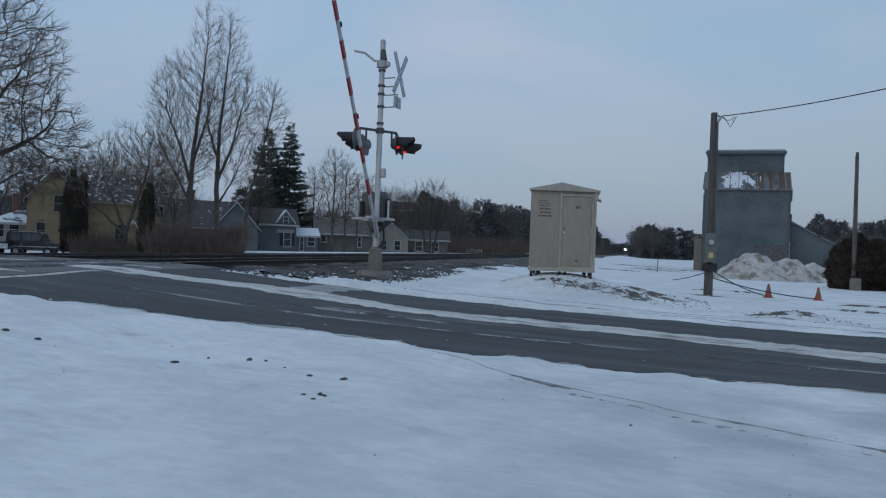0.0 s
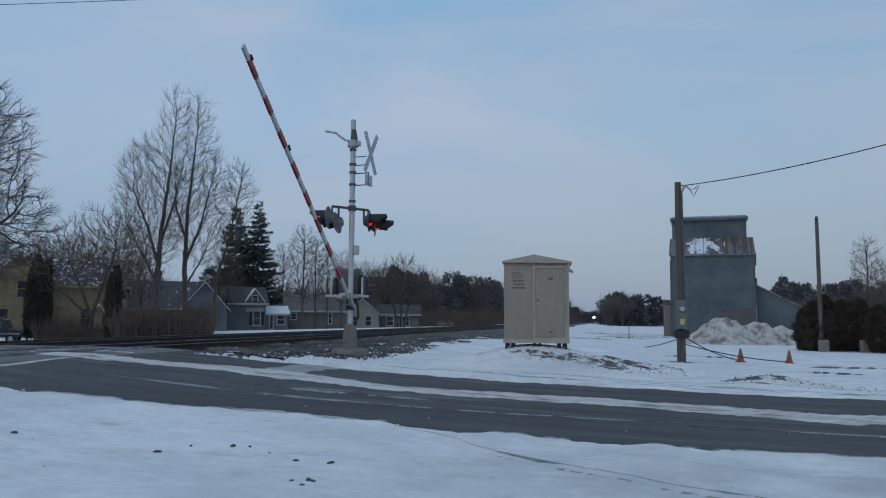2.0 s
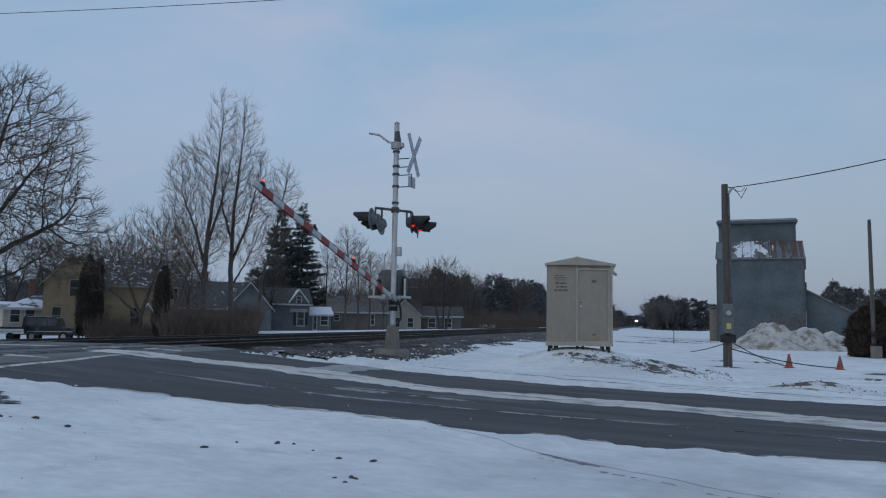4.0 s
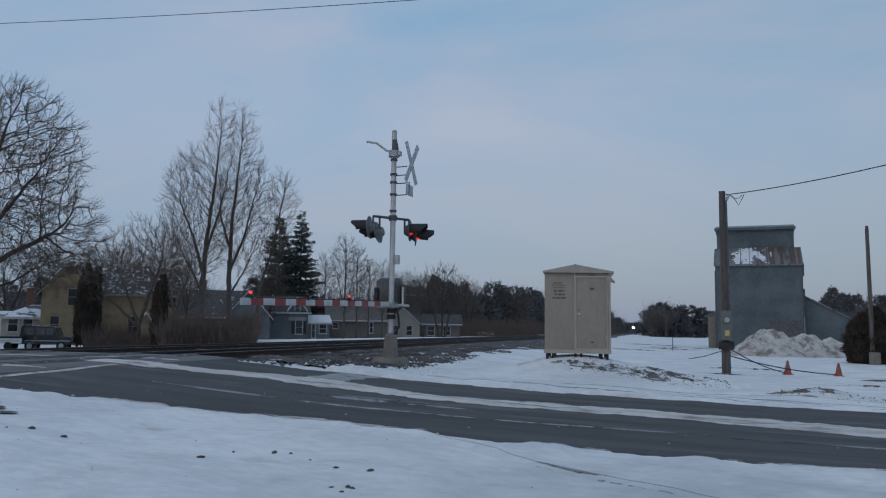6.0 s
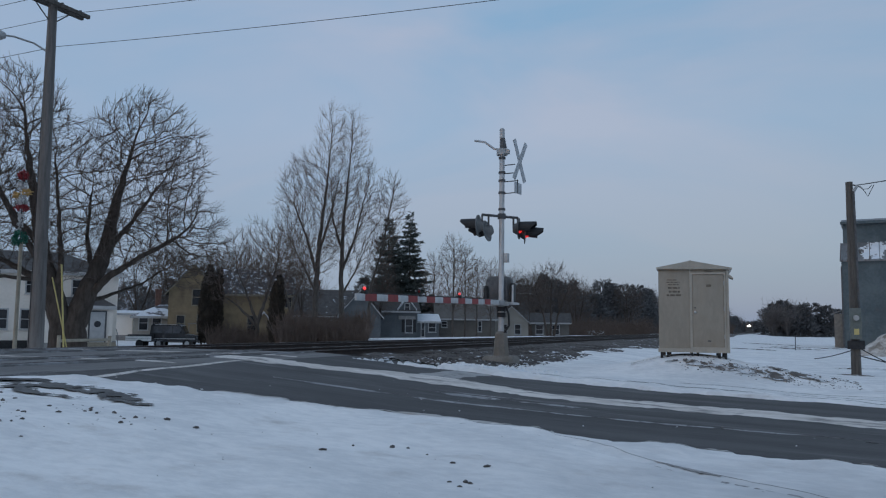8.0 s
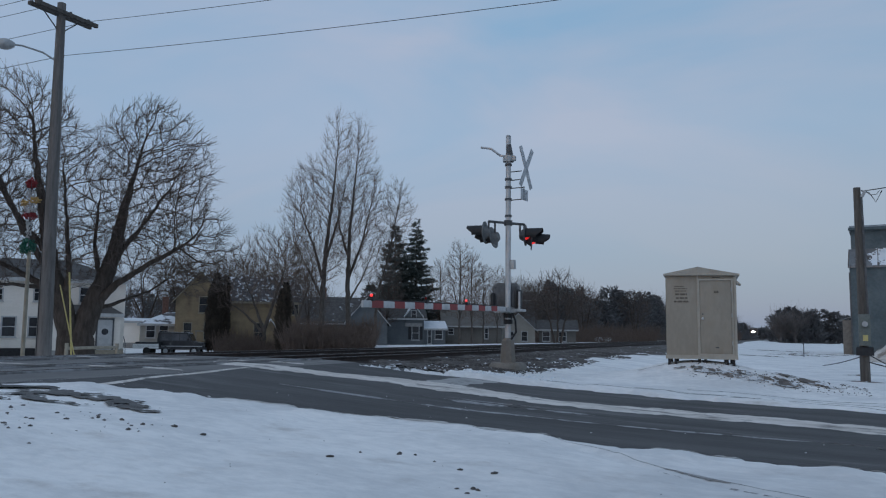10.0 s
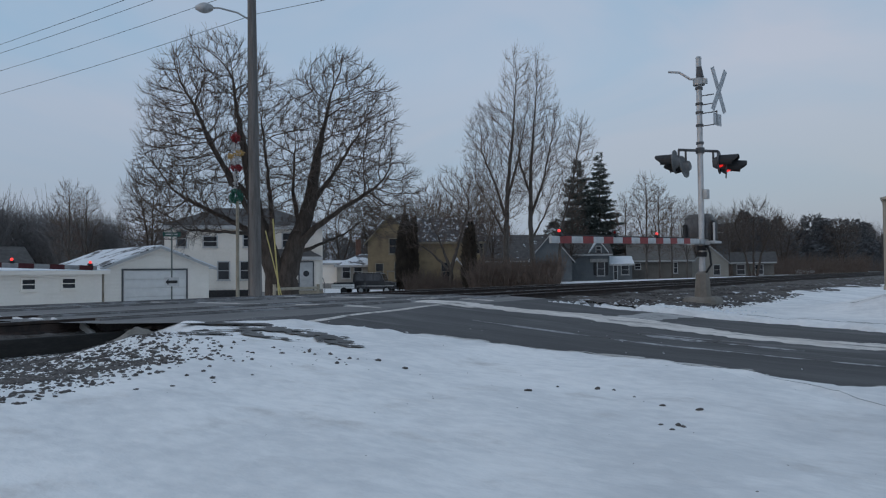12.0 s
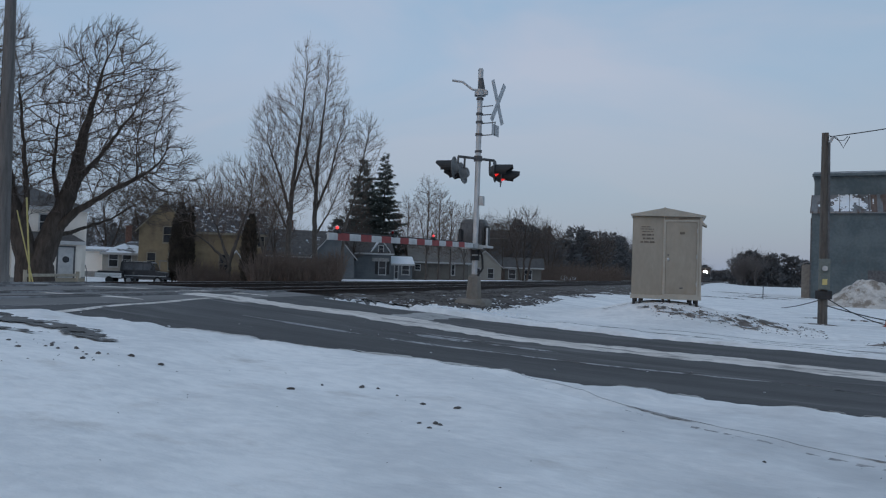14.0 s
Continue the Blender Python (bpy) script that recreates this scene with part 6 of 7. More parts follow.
# ochre house: gabled front block and a lower wing
house("yellow_house", facing(-41.05, 84, -0.2, -3), 4.7, 8, 4.9, 7.5, "y", YELLOW, SHINGLE, "ochre two-storey house with a dark gabled roof", trim=OCHRETRIM, wins=((2.7, 0, 4.3, 0.9, 1.5), (1.2, 0, 1.7, 0.7, 1.5), (3.2, 0, 1.7, 0.8, 1.7)))
house("yellow_house_wing", facing(-37.95, 85.5, -0.2, -3), 7.5, 7, 4.9, 7.4, "x", YELLOW, FLECKED, "ochre house wing with a snow-dusted dark roof", trim=OCHRETRIM, wins=((3.6, 0, 1.6, 0.9, 1.9), (7.2, 0, 4.0, 0.6, 1.0), (6.3, 0, 1.7, 0.7, 1.4)))
house("entry_porch", facing(-35.2, 83.5, -0.2, 0), 1.3, 1.6, 2.0, 2.9, "y", YELLOW, SNOW_CLEAN, "small ochre gabled entry porch with snow on it", over=0.25, category="porch")

# grey and taupe houses behind the poplars
house("grey_house", facing(-32.6, 98, -0.2, 6), 9.5, 8, 3.0, 6.0, "x", GREYS, SHINGLE_SNOW, "grey low house with patches of snow on its roof", wins=((2.0, 0, 1.6, 0.8, 1.2), (4.6, 0, 1.6, 1.2, 1.2), (7.5, 0, 1.6, 0.8, 1.2)), chimney=(3, 4, 5, 7.2))
house("grey_house", facing(-29.6, 90, -0.2, 0), 4.6, 7, 2.9, 5.6, "y", GREYS, SHINGLE_SNOW, "grey gabled house with snow along its eaves", wins=((2.3, 0, 1.7, 1.0, 1.1),))
gm = facing(-27.2, 95, -0.2, 4)
house("blue_grey_house", gm, 5.2, 7, 3.55, 5.3, "x", GREYS, SHINGLE, "blue-grey sided house with a white-trimmed gable", wins=((4.2, 0, 1.75, 0.75, 1.5, "front", True),))
house("gable_dormer", gm @ pose(3.0, -0.15, 3.3), 1.9, 3, 0.5, 1.75, "y", GREYS, SNOW_CLEAN, "white-trimmed gable dormer with a small window", wins=((0.95, 0, 0.65, 0.5, 0.75),), over=0.2, base=-0.4, category="dormer")
house("side_porch", gm @ pose(5.25, 0.6, 0.0), 2.6, 4, 2.3, 3.1, "x", GREYS, SNOW_CLEAN, "grey side porch with a snowy roof", wins=((0.7, 0, 1.4, 0.35, 1.7), (1.8, 0, 1.6, 0.8, 1.0)), over=0.25, category="porch")
house("taupe_garage", facing(-22.7, 100, -0.1, 2), 7.2, 7, 2.7, 4.5, "x", TAUPE, TAUPE, "taupe house with a brown roof and small windows", wins=((0.9, 0, 1.9, 0.6, 0.6), (5.3, 0, 1.7, 0.35, 1.2)))
house("white_house_far", facing(-18.6, 108, -0.1, 0), 4.4, 6, 2.4, 4.4, "y", CREAM, SHINGLE_SNOW, "far cream gabled house", wins=((1.2, 0, 1.4, 0.7, 1.2), (3.0, 0, 1.4, 0.7, 1.2)))
house("grey_barn", facing(-18.4, 140, -0.1, 3), 5.6, 9, 7.6, 9.0, "x", GREYS, SHINGLE, "tall grey building beyond the trees", category="barn")
house("white_shed_far", facing(-16.0, 112, -0.1, 0), 5.0, 6, 2.4, 3.6, "x", TAUPE, SHINGLE, "far taupe house with dark windows", wins=((1.0, 0, 1.4, 0.9, 1.2), (3.2, 0, 1.4, 0.9, 1.2)))
house("white_shed_far", facing(-12.0, 128, -0.1, 0), 1.8, 2, 0.8, 1.2, "x", WHITES, SNOW_CLEAN, "far small white shed by the woods", category="shed")


# ---- parked car and trailer ----
def parked_suv(m):
    """Faces +x."""
    t = thing("parked_suv", m, "dark boxy sport-utility vehicle parked in snow", "car")
    side = [(0.0, 0.48), (3.72, 0.48), (3.78, 0.98), (2.82, 1.10), (2.50, 1.74), (2.40, 1.80), (0.16, 1.82), (0.08, 1.74), (0.0, 1.08)]
    part("body", B().prism([(x, -0.88, z) for x, z in side], (0, 1.76, 0)), TRUCKP, t)
    for s in (-0.895, 0.885):
        for q in (((0.26, 1.16), (1.05, 1.16), (1.05, 1.70), (0.30, 1.70)), ((1.15, 1.16), (1.78, 1.16), (1.78, 1.70), (1.15, 1.70)), ((1.88, 1.16), (2.62, 1.16), (2.40, 1.70), (1.88, 1.70))):
            part("side_window", B().prism([(x, s, z) for x, z in q], (0, 0.012, 0)), CARGLASS, t)
    part("windscreen", B().prism([(2.80, -0.76, 1.14), (2.80, 0.76, 1.14), (2.54, 0.72, 1.72), (2.54, -0.72, 1.72)], (0.02, 0, 0.01)), CARGLASS, t)
    part("bumper", B().bevbox(3.76, 3.90, -0.86, 0.86, 0.46, 0.64, 0.03), DGREY, t)
    part("bumper", B().bevbox(-0.12, 0.0, -0.86, 0.86, 0.46, 0.64, 0.03), DGREY, t)
    part("side_moulding", B().box(0.05, 3.70, -0.90, -0.882, 0.70, 0.76), GALV, t)
    for x in (0.72, 3.02):
        for y in (-0.90, 0.70):
            wl = part("wheel", B().tube((x, y, 0.36), (x, y + 0.2, 0.36), 0.36, 0.36, 18), TYRE, t)
            part("rim", B().tube((x, y - 0.012, 0.36), (x, y - 0.002, 0.36), 0.19, 0.19, 14), GALV, wl)
    for y in (-0.74, 0.5):
        part("headlight", B().box(3.74, 3.79, y, y + 0.24, 0.74, 0.92), WHITEP, t)
        part("tail_light", B().box(-0.02, 0.01, y, y + 0.14, 0.80, 1.02), REDDARK, t)
    part("mirror", B().box(2.45, 2.55, -1.06, -0.90, 1.18, 1.34), BLACK, t)
    part("roof_snow", B().bevbox(0.3, 2.3, -0.7, 0.7, 1.815, 1.835, 0.01), SLUSH, t, "thin snow on the roof")
    return t


def utility_trailer(m):
    t = thing("utility_trailer", m, "flat utility trailer with pale boards and snow", "trailer")
    part("deck", B().box(0, 2.2, -0.85, 0.85, 0.52, 0.62), DGREY, t)
    for z in (0.50, 0.68):
        part("side_board", B().bevbox(0, 2.2, -0.88, -0.85, z, z + 0.165, 0.01), BOARD, t, "pale side board")
    part("load", B().bevbox(0.1, 2.1, -0.7, 0.7, 0.62, 0.98, 0.08), BLACK, t, "dark covered load")
    for y in (-0.98, 0.8):
        part("wheel", B().tube((1.2, y, 0.30), (1.2, y + 0.16, 0.30), 0.30, 0.30, 16), TYRE, t)
    part("tongue", B().tube((2.2, 0, 0.55), (3.0, 0, 0.5), 0.04, 0.04, 6), DGREY, t)
    return t


CARGLASS = mat("car_glass", (0.05, 0.055, 0.062), (0.09, 0.095, 0.105), 1.0, 0.08, 0.0, spec=0.6)
parked_suv(facing(-41.95, 66.5, -0.40, -14) @ Matrix.Diagonal((0.92, 1, 0.97, 1)))
utility_trailer(facing(-43.45, 65.6, -0.36, -14) @ Matrix.Diagonal((0.85, 1, 1, 1)))


# ---- grain elevator ----
def grain_elevator(m):
    t = thing("grain_elevator", m, "old grey sheet-metal grain elevator with a rusty snow-patched roof", "grain elevator")
    w = 7.5
    part("lower_body", B().box(0, w, 0, 9, -0.5, 7.7), ELEV, t)
    part("shed_roof", B().prism([(-0.12, -0.25, 7.6), (-0.12, 3.0, 9.45), (-0.12, 3.0, 9.57), (-0.12, -0.25, 7.72)], (w + 0.24, 0, 0)), ELEVROOF, t, "rusty tin shed roof with snow")
    for k in range(10):
        x = -0.1 + k * 0.78
        part("roof_seam", B().prism([(x, -0.26, 7.72), (x + 0.05, -0.26, 7.72), (x + 0.05, -0.26, 7.76), (x, -0.26, 7.76)], (0, 3.24, 1.845)), ELEVROOF if k % 3 else RUST, t)
    for x, ww in ((4.75, 0.5), (5.7, 0.28), (6.55, 0.5), (7.2, 0.3)):
        part("rusty_sheet", B().prism([(x, -0.26, 7.725), (x + ww, -0.26, 7.725), (x + ww, -0.26, 7.74), (x, -0.26, 7.74)], (0, 3.2, 1.82)), RUST, t, "dark rusty roofing sheet")
    sn = B()
    gx, gy = np.meshgrid(np.arange(0.5, 5.0, 0.1), np.arange(-0.1, 2.95, 0.1))
    fld = 0.35 * vnoise(gx * 0.8, gy, 1.1, 33) + 0.45 * vnoise(gx, gy * 0.6, 2.6, 34) + 0.25 * vnoise(gx, gy, 7.0, 35) - 0.11 * np.abs(gx - 2.2) - 0.03
    for x, y in zip(gx[fld > 0.42], gy[fld > 0.42]):
        z = 7.72 + (y + 0.25) * 0.569
        sn.prism([(x, y, z), (x + 0.102, y, z), (x + 0.102, y + 0.102, z + 0.058), (x, y + 0.102, z + 0.058)], (0, 0, 0.03))
    ob = part("roof_snow", sn, SNOW_CLEAN, t, "patches of old snow")
    ob["kind"] = "stuff"
    part("headhouse", B().box(0.1, w - 0.45, 3.0, 8.6, 7.0, 11.6), ELEV, t)
    part("headhouse_roof", B().prism([(-0.05, 2.7, 11.5), (-0.05, 5.8, 12.1), (-0.05, 8.9, 11.5), (-0.05, 8.9, 11.35), (-0.05, 2.7, 11.35)], (w - 0.25, 0, 0)), ELEVROOF, t)
    part("eave_band", B().box(-0.08, w - 0.28, 2.6, 2.72, 11.3, 11.55), ELEV, t, "pale eave flashing")
    part("side_chute", B().prism([(w, 2.0, 8.6), (w + 0.3, 2.0, 7.9), (w + 0.3, 2.0, 6.8), (w, 2.0, 6.6)], (0, 3, 0)), ELEV, t)
    part("annex", B().prism([(w, 1.5, -0.5), (w + 4.3, 1.5, -0.5), (w + 4.3, 1.5, 2.6), (w, 1.5, 4.9)], (0, 6, 0)), ELEV, t)
    part("annex_roof", B().prism([(w - 0.1, 1.3, 4.95), (w + 4.5, 1.3, 2.5), (w + 4.5, 1.3, 2.62), (w - 0.1, 1.3, 5.08)], (0, 6.4, 0)), ELEVROOF, t)
    part("side_shed", B().box(-0.75, -0.05, 0.5, 3, -0.5, 3.0), BOXTAN, t)
    part("side_shed_roof", B().prism([(-1.05, 0.4, 2.9), (0.0, 0.4, 3.25), (0.0, 0.4, 3.35), (-1.05, 0.4, 3.0)], (0, 2.8, 0)), ELEVROOF, t)
    part("door", B().box(4.6, 7.42, -0.05, 0.0, -0.3, 2.6), DGREY, t, "dull sheet-metal sliding door")
    part("corner_trim", B().box(-0.06, 0.06, -0.06, 0.06, -0.5, 7.2), DGREY, t)
    part("corner_trim", B().box(w - 0.06, w + 0.06, -0.06, 0.06, -0.5, 7.2), DGREY, t)
    part("downspout", B().tube((w + 0.12, 1.3, -0.3), (w + 0.12, 1.3, 2.9), 0.07, 0.07, 8), WHITEP, t, "pale downspout")
    part("vent_pipe", B().tube((w + 0.3, 3.0, 4.8), (w + 0.3, 3.0, 5.6), 0.08, 0.08, 8), DGREY, t)
    return t


grain_elevator(pose(5.62, 80.0, 0.1, 0, 0, -6))


def mound(name, c, rx, ry, h, seed, material, label, category, n=56):
    a = np.linspace(-1.25, 1.25, n)
    X, Y = np.meshgrid(a, a)
    R = np.sqrt(X * X + Y * Y)
    Z = h * np.clip(1 - R, -0.4, 1) ** 1 * (0.72 + 0.5 * vnoise(X, Y, 4, seed)) + h * 0.10 * (vnoise(X, Y, 13, seed + 1) - 0.5)
    Z = np.where(R > 1, -h * 0.25 * np.minimum(R - 0.7, 1), Z)
    i = (np.arange(n - 1)[:, None] * n + np.arange(n - 1)[None]).ravel()
    V = np.stack([X * rx, Y * ry, Z], -1).reshape(-1, 3)
    return solid(name, raw_mesh(name, V, np.stack([i, i + 1, i + n + 1, i + n], 1), material, True), material, label, category, m=Matrix.Translation(c))


mound("snow_mound", polar(7.45, 56, -0.1), 3.1, 2.4, 2.2, 81, HEAP, "large heap of dirty ploughed snow", "snow heap")
mound("snow_mound", polar(9.4, 56.8, -0.1), 3.0, 2.2, 1.85, 82, HEAP, "wide shoulder of dirty ploughed snow", "snow heap")
mound("snow_mound", polar(10.9, 57, -0.1), 2.2, 1.8, 1.35, 83, HEAP, "low end of the heap of ploughed snow", "snow heap")
bx = solid("utility_box", B().bevbox(-0.22, 0.22, -0.22, 0.22, 0, 0.62, 0.03), BOXTAN, "small tan utility box among the shrubs", "utility box", "utility boxes", m=Matrix.Translation(polar(13.4, 44.6, 0.0)))
copy_thing(bx, Matrix.Translation(polar(15.75, 45, 0.0)))
t = thing("field_marker", Matrix.Translation(polar(1.2, 62, 0.0)), "thin upright marker post in the snow field", "post")
part("post", B().tube((0, 0, -0.2), (0, 0, 1.1), 0.035, 0.03, 6), DGREY, t)


# ---- dirt, stones and clods ----
def blob_sheet(name, cx, cy, rx, ry, seed, material, label, category, dz=0.025, turn=0.0, n=72):
    """A ragged thin patch lying on the ground."""
    rng = random.Random(seed)
    vs, fs = [(cx, cy, float(ground_z(cx, cy)) + dz)], []
    ph = [rng.uniform(0, 6.28) for _ in range(5)]
    ct, sn = math.cos(radians(turn)), math.sin(radians(turn))
    for ring in (0.5, 1.0):
        for i in range(n):
            a = 2 * math.pi * i / n
            k = ring * (1 + 0.22 * math.sin(2 * a + ph[0]) + 0.18 * math.sin(5 * a + ph[1]) + 0.13 * math.sin(9 * a + ph[2]) + 0.11 * math.sin(17 * a + ph[3]) + rng.uniform(-0.10, 0.10))
            u, v = rx * k * math.cos(a), ry * k * math.sin(a)
            x, y = cx + u * ct - v * sn, cy + u * sn + v * ct
            vs.append((x, y, float(ground_z(x, y)) + (dz if ring < 1 else -0.01)))
    fs += [(0, 1 + i, 1 + (i + 1) % n) for i in range(n)]
    fs += [(1 + i, 1 + n + i, 1 + n + (i + 1) % n, 1 + (i + 1) % n) for i in range(n)]
    return solid(name, B().add(vs, fs), material, label, category, kind="stuff")


def worn_snow(spots, x0, x1, y0, y1, cell, seed, label, dz=0.03, material=PATCH, name="bare_patch", category="patch"):
    """Bare ground where thin snow has worn off, in ragged blotches round the given places (x, y, half sizes, turn)."""
    X, Y = np.meshgrid(np.arange(x0, x1, cell), np.arange(y0, y1, cell))
    f = np.full(X.shape, -9.0)
    for cx, cy, rx, ry, tn in spots:
        c, s = math.cos(radians(tn)), math.sin(radians(tn))
        u, v = ((X - cx) * c + (Y - cy) * s) / rx, ((Y - cy) * c - (X - cx) * s) / ry
        f = np.maximum(f, 1 - u * u - v * v)
    f = np.clip(f, -2, 1) + (vnoise(X, Y * 1.6, 4.5, seed) - 0.5) * 1.7 + (vnoise(X, Y, 11.0, seed + 1) - 0.5) * 1.8 + (vnoise(X, Y, 27.0, seed + 2) - 0.5) * 1.0
    on = (f > 0.12) & (on_road(X, Y) < -0.15)
    Z = ground_z(X, Y) + dz + np.clip(f, -0.5, 0.3) * 0.01
    n = X.shape[1]
    q = on[:-1, :-1] & on[:-1, 1:] & on[1:, :-1]
    i = (np.arange(X.shape[0] - 1)[:, None] * n + np.arange(n - 1)[None])[q]
    V = np.stack([X, Y, Z], -1).reshape(-1, 3)
    F = np.stack([i, i + 1, i + n + 1, i + n], 1)
    used, inv = np.unique(F, return_inverse=True)
    solid(name, raw_mesh(name, V[used], inv.reshape(F.shape), material, True), material, label, category, kind="stuff")


worn_snow(((-8.25, 7.32, 0.62, 0.36, 11), (-7.3, 7.40, 0.36, 0.22, -6), (-6.75, 7.17, 0.42, 0.19, -16), (-8.3, 6.75, 0.55, 0.15, 30), (-7.75, 6.75, 0.5, 0.13, 20), (-8.75, 6.75, 0.35, 0.16, 40), (-8.2, 6.2, 0.42, 0.10, 46)),
          -9.1, -6.1, 5.8, 8.1, 0.022, 301, "ragged bare asphalt blotches where the snow has worn off", 0.016)
worn_snow(((-1.2, 20.75, 0.8, 0.22, -4), (-0.3, 20.85, 0.9, 0.30, -15), (0.5, 21.15, 0.8, 0.16, -25), (1.3, 21.5, 0.5, 0.08, -22), (-3.2, 21.2, 0.5, 0.06, 22), (-2.3, 20.95, 0.35, 0.08, 5)),
          -3.9, 2.0, 20.2, 21.9, 0.03, 311, "frozen dirt showing through the snow on the mound by the shed", 0.03, DIRT, "dirt_patch", "dirt")
blob_sheet("dirt_patch", 3.4, 19.1, 0.75, 0.16, 8, DIRT, "gritty ridge of dirty snow by the road", "dirt", turn=5)
for k, (dx, dy, rx, ry) in enumerate(((1.2, 66, 2.0, 0.25), (2.9, 74, 2.2, 0.4), (0.2, 84, 2.6, 0.5), (-1.5, 58, 1.4, 0.18), (3.4, 33, 1.2, 0.10), (5.8, 24, 1.0, 0.06), (7.2, 27.5, 1.2, 0.07))):
    blob_sheet("dirt_patch", dx, dy, rx, ry, 120 + k, DIRT, "dark stubble showing through the snow field", "dirt", 0.05, 3)
blob_sheet("dirt_patch", 2.2, 27.6, 0.5, 0.10, 9, DIRT, "bare dirt at the foot of the pole", "dirt")

rs = np.random.default_rng(17)
bm = bmesh.new()
bmesh.ops.create_icosphere(bm, subdivisions=1, radius=1.0)
ICO_V = np.array([v.co[:] for v in bm.verts])
ICO_F = np.array([[v.index for v in f.verts] for f in bm.faces])
bm.free()


def stone_shape(k):
    r = np.random.default_rng(100 + k)
    return ICO_V * r.uniform(0.65, 1.15, (len(ICO_V), 1)) * np.array([[1, r.uniform(0.6, 0.95), r.uniform(0.4, 0.75)]])


def scatter(name, xs, ys, size, material, label, category, lift=0.25, zf=None):
    n = len(xs)
    zs = (zf or ground_z)(xs, ys)
    V, F = [], []
    for k in range(8):
        idx = np.arange(n)[k::8]
        if not len(idx):
            continue
        a = rs.uniform(0, 6.283, len(idx))
        s = size[idx]
        sh = stone_shape(k)
        X = (sh[None, :, 0] * np.cos(a)[:, None] - sh[None, :, 1] * np.sin(a)[:, None]) * s[:, None] + xs[idx][:, None]
        Y = (sh[None, :, 0] * np.sin(a)[:, None] + sh[None, :, 1] * np.cos(a)[:, None]) * s[:, None] + ys[idx][:, None]
        Z = sh[None, :, 2] * s[:, None] + (zs[idx] + s * lift)[:, None]
        o = sum(len(v) for v in V)
        V.append(np.stack([X, Y, Z], -1).reshape(-1, 3))
        F.append((ICO_F[None] + (np.arange(len(idx)) * len(ICO_V))[:, None, None] + o).reshape(-1, 3))
    return solid(name, raw_mesh(name, np.concatenate(V), np.concatenate(F), material), material, label, category, kind="stuff")


# stones spilled from the track bed over the snow
def spill(n):
    """Places of stones: thick beside the trough, thinning towards the road and out over the snow."""
    x, y = rs.uniform(-9.75, -5.4, n), rs.uniform(0.3, 6.6, n)
    edge = -6.15 - 0.16 * np.maximum(0, y - 3.2) + (vnoise(x, y, 1.1, 6) - 0.5) * 0.9
    dens = np.clip((edge - x) / 0.8, 0, 1) * np.clip(1 - (y - 4.4 - 0.35 * (-7.0 - x)) / 1.7, 0.03, 1) ** 1.5
    dens = np.maximum(dens, 0.022 * (x < -5.6) * (y > 3.4))
    keep = rs.uniform(0, 1, n) < dens * (0.35 + 0.9 * vnoise(x, y, 2.2, 5))
    return x[keep], y[keep]


x, y = spill(24000)
scatter("ballast_stones", x, y, 0.008 + 0.03 * rs.power(0.6, len(x)), STONE, "scattered dark ballast stones in snow", "stones", lift=0.02)
n = 5200
x, y = -9.4 + 3.7 * rs.power(0.9, n), 17.5 + 22 * rs.power(0.8, n)
scatter("ballast_stones", x, y, rs.uniform(0.02, 0.06, n), STONE, "loose ballast stones beside the track", "stones", zf=lambda a, b: np.interp(a, [-9.9, -9.3, -8.6, -7.7, -6.8, -6.1, -5.6], [0.67, 0.67, 0.66, 0.63, 0.57, 0.5, 0.40]))
n = 420
x, y = rs.uniform(-8.8, -4.6, n), 17.2 + rs.power(0.7, n) * 2.2
scatter("snow_lumps", x, y, 0.012 + 0.05 * rs.power(0.5, n), SNOW_CLEAN, "lumps of ploughed snow beside the road", "snow", zf=lambda a, b: np.maximum(ground_z(a, b), np.interp(a, [-9.9, -8.6, -7.7, -6.8, -6.1, -5.6], [0.67, 0.66, 0.63, 0.57, 0.5, 0.30])))
n = 45
x = rs.uniform(-9, 14, n)
scatter("snow_lumps", x, near_edge(x) + rs.normal(0.0, 0.12, n), rs.uniform(0.01, 0.03, n), SLUSH, "crumbs of snow along the road edge", "snow", zf=lambda a, b: gz(a))
n = 24
x = rs.uniform(-7, 8, n)
scatter("snow_lumps", x, rs.uniform(10.0, 13.2, n), rs.uniform(0.006, 0.018, n), SLUSH, "crumbs of snow on the road", "snow", zf=lambda a, b: gz(a))
n = 260
x, y = rs.uniform(-2.2, 1.8, n), rs.uniform(20.3, 21.6, n)
scatter("dirt_clods", x, y, rs.uniform(0.008, 0.03, n), STONE, "clods of frozen dirt on the mound", "dirt")
n = 120
x, y = rs.uniform(2.4, 6.5, n), rs.normal(19.2, 0.3, n)
scatter("dirt_clods", x, y, rs.uniform(0.008, 0.03, n), STONE, "clods of frozen dirt by the road", "dirt")

# single dark clods on the snow before the road
CLOD = []
for k in range(4):
    V = stone_shape(40 + k)
    CLOD.append(raw_mesh("dirt_clod", V, ICO_F, STONE))
spots = [(-5.21, 6.42, 0.055), (-3.74, 6.33, 0.05), (-3.37, 7.0, 0.06), (-3.23, 7.05, 0.035), (-2.60, 6.61, 0.045), (-2.29, 6.63, 0.05), (-2.26, 6.02, 0.05), (-2.21, 5.99, 0.04), (-2.24, 5.84, 0.035), (-2.37, 5.95, 0.03), (-3.70, 6.83, 0.032), (-2.95, 6.86, 0.025), (-6.51, 5.97, 0.05), (-6.72, 5.75, 0.035), (0.11, 6.18, 0.025)]
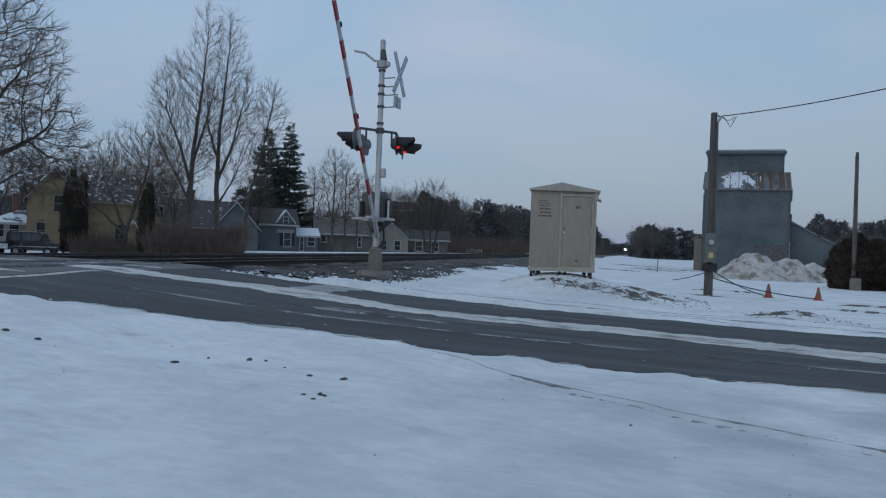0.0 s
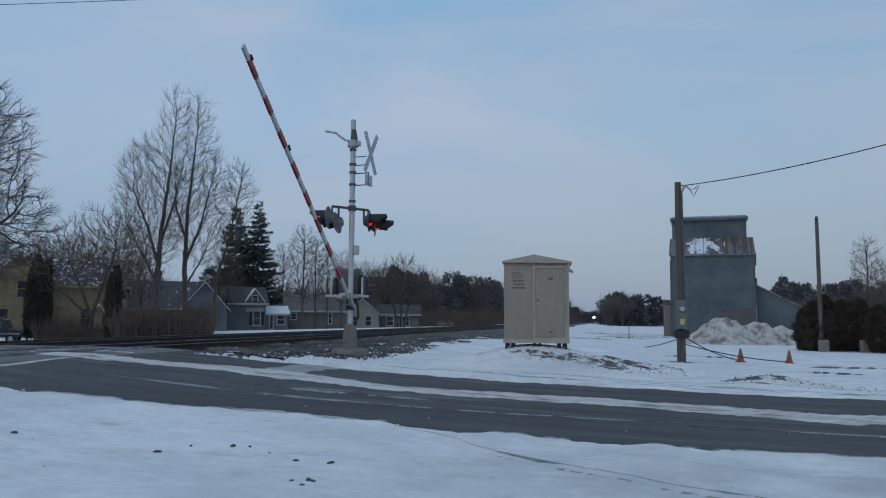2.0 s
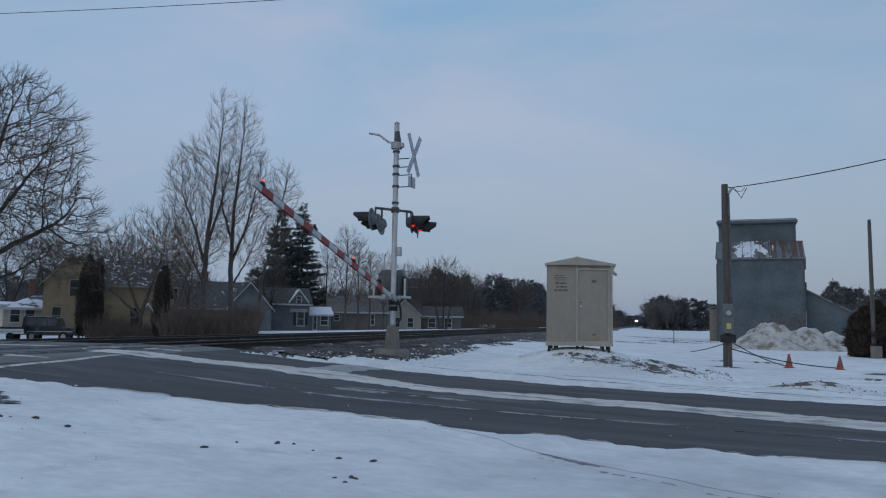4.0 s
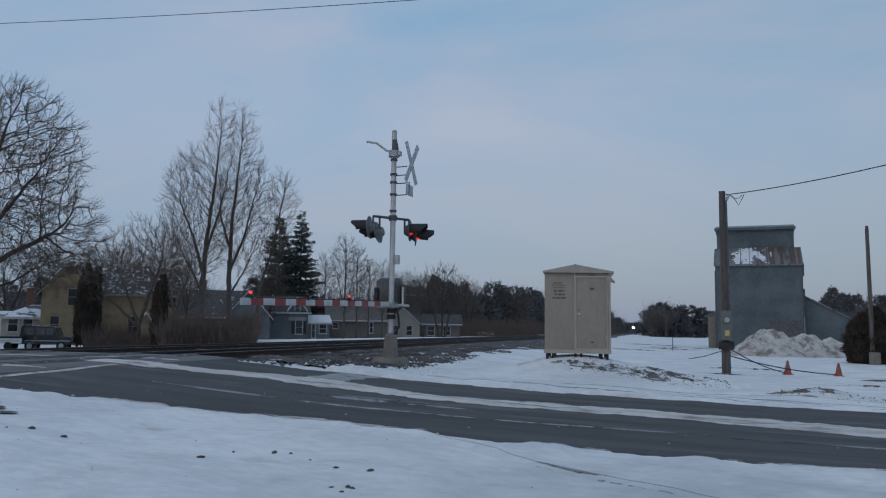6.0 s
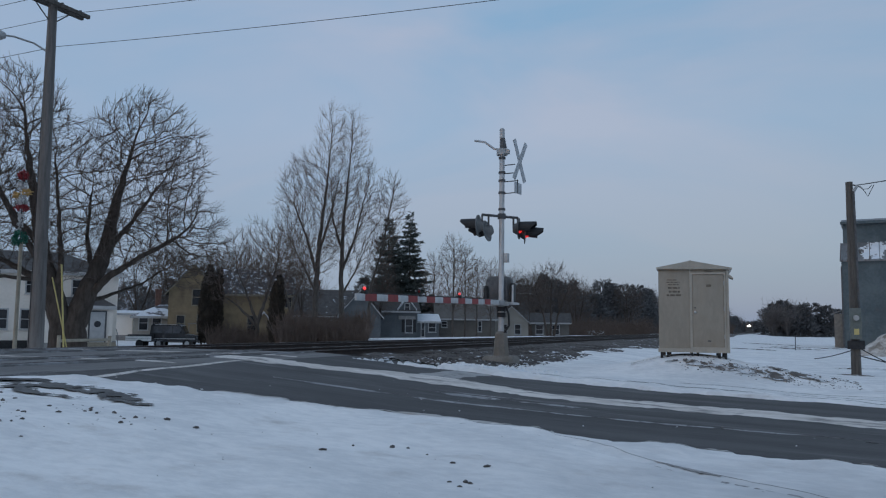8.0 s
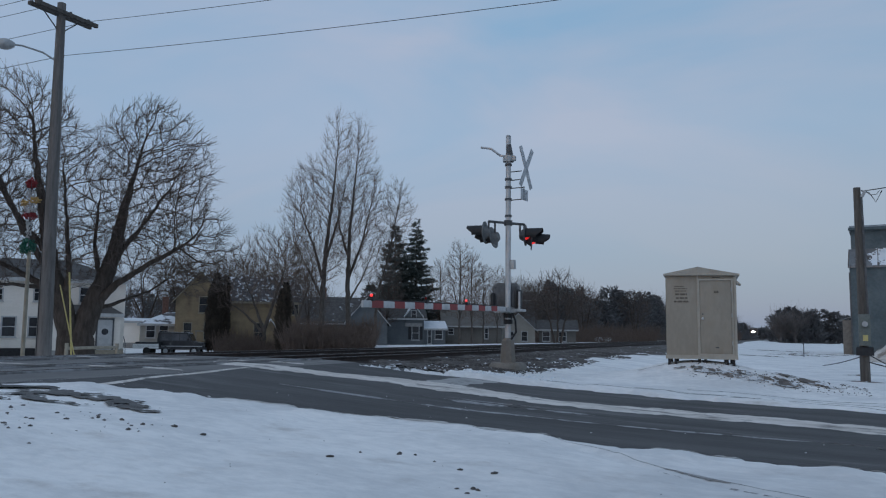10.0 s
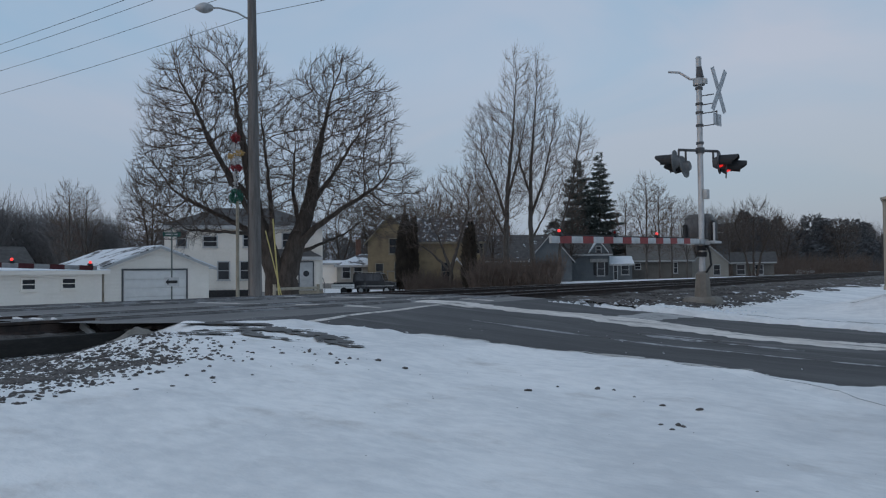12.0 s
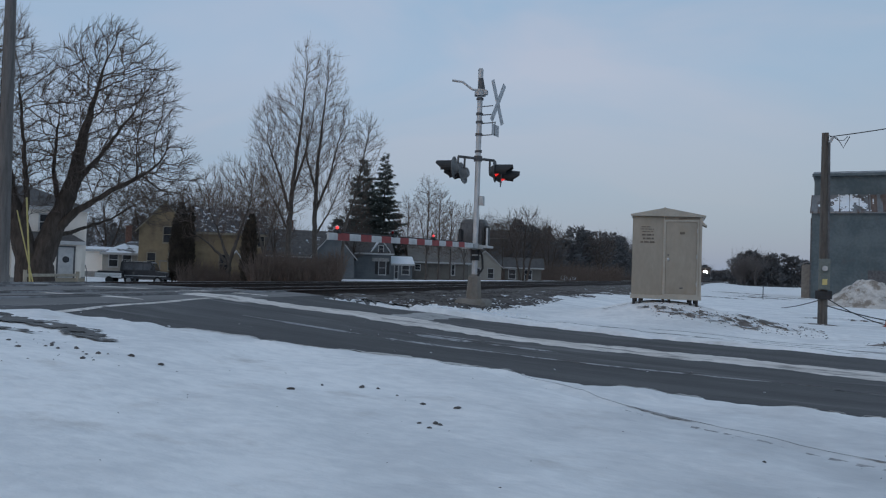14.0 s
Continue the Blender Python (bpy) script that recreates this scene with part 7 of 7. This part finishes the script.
spots += [(float(a), float(b), float(c)) for a, b, c in zip(rs.uniform(-6.5, 4, 70), rs.uniform(3.6, 8.7, 70), rs.uniform(0.004, 0.014, 70))]
for i, (a, b, s) in enumerate(spots):
    o = new("dirt_clod", CLOD[i % 4])
    o.matrix_basis = pose(a, b, float(ground_z(a, b)) + s * 0.1, 0, 0, i * 47)
    o.scale = (s * 0.9, s * 0.8, s * 0.5)
    tagged(o, "dark clod of frozen dirt on the snow", "clod", "dirt clods")

# the nearest stones of the spill, one by one
bed = thing("stone_spill", Matrix(), "dark stones spilled from the track bed over snow", "stones", kind="stuff")
x, y = spill(1100)
near = list(zip(x, y))
for i, (a, b) in enumerate(near[:300]):
    s = float(rs.uniform(0.022, 0.046))
    o = new("stone", CLOD[i % 4])
    o.parent = bed
    o.matrix_basis = pose(a, b, float(ground_z(a, b)) + s * 0.05, 0, 0, i * 31) @ Matrix.Diagonal((s, s, s, 1))

mound("concrete_ramp", (-9.4, 6.2, 0.52), 0.34, 0.5, 0.24, 88, RAMP, "low worn earth ramp beside the rail", "ramp", 28)

# ties under the rails, near the crossing
tie = B().bevbox(-1.3, 1.3, -0.11, 0.11, -0.17, 0.0, 0.012).mesh("tie", TIE)
for tr, cx in zip(tracks, TRACKS):
    ys = list(np.arange(17.9, 62, 0.55)) + list(np.arange(-9, 5.4, 0.55))
    for yy in ys:
        o = new("tie", tie)
        o.parent = tr
        o.matrix_basis = pose(cx, float(yy), RAIL_TOP - 0.168)


# ---- what moves: the gate arm comes down, the train comes nearer ----
def motions():
    pivot = Vector((0.08, -0.46, 1.54))
    falls = ((0.0, 54.9), (0.5, 49.8), (1.0, 44.6), (1.5, 39.1), (2.0, 34.8), (2.6, 28.0), (3.2, 21.1), (3.8, 14.7), (4.2, 10.5), (4.5, 7.5), (4.75, 5.1), (5.0, 2.8), (5.25, 0.4), (5.5, -1.2), (5.75, -1.6), (6.1, -1.5), (6.5, -1.2), (14.0, -1.2))
    walk(gate_arm, [(s, pose(*pivot, -a, 0, 0)) for s, a in falls])
    walk(train, [(s, Matrix.Translation((TRACKS[0], 573 - 22 * s, RAIL_TOP))) for s in (0, 3.5, 7, 10.5, 14)])


motions()
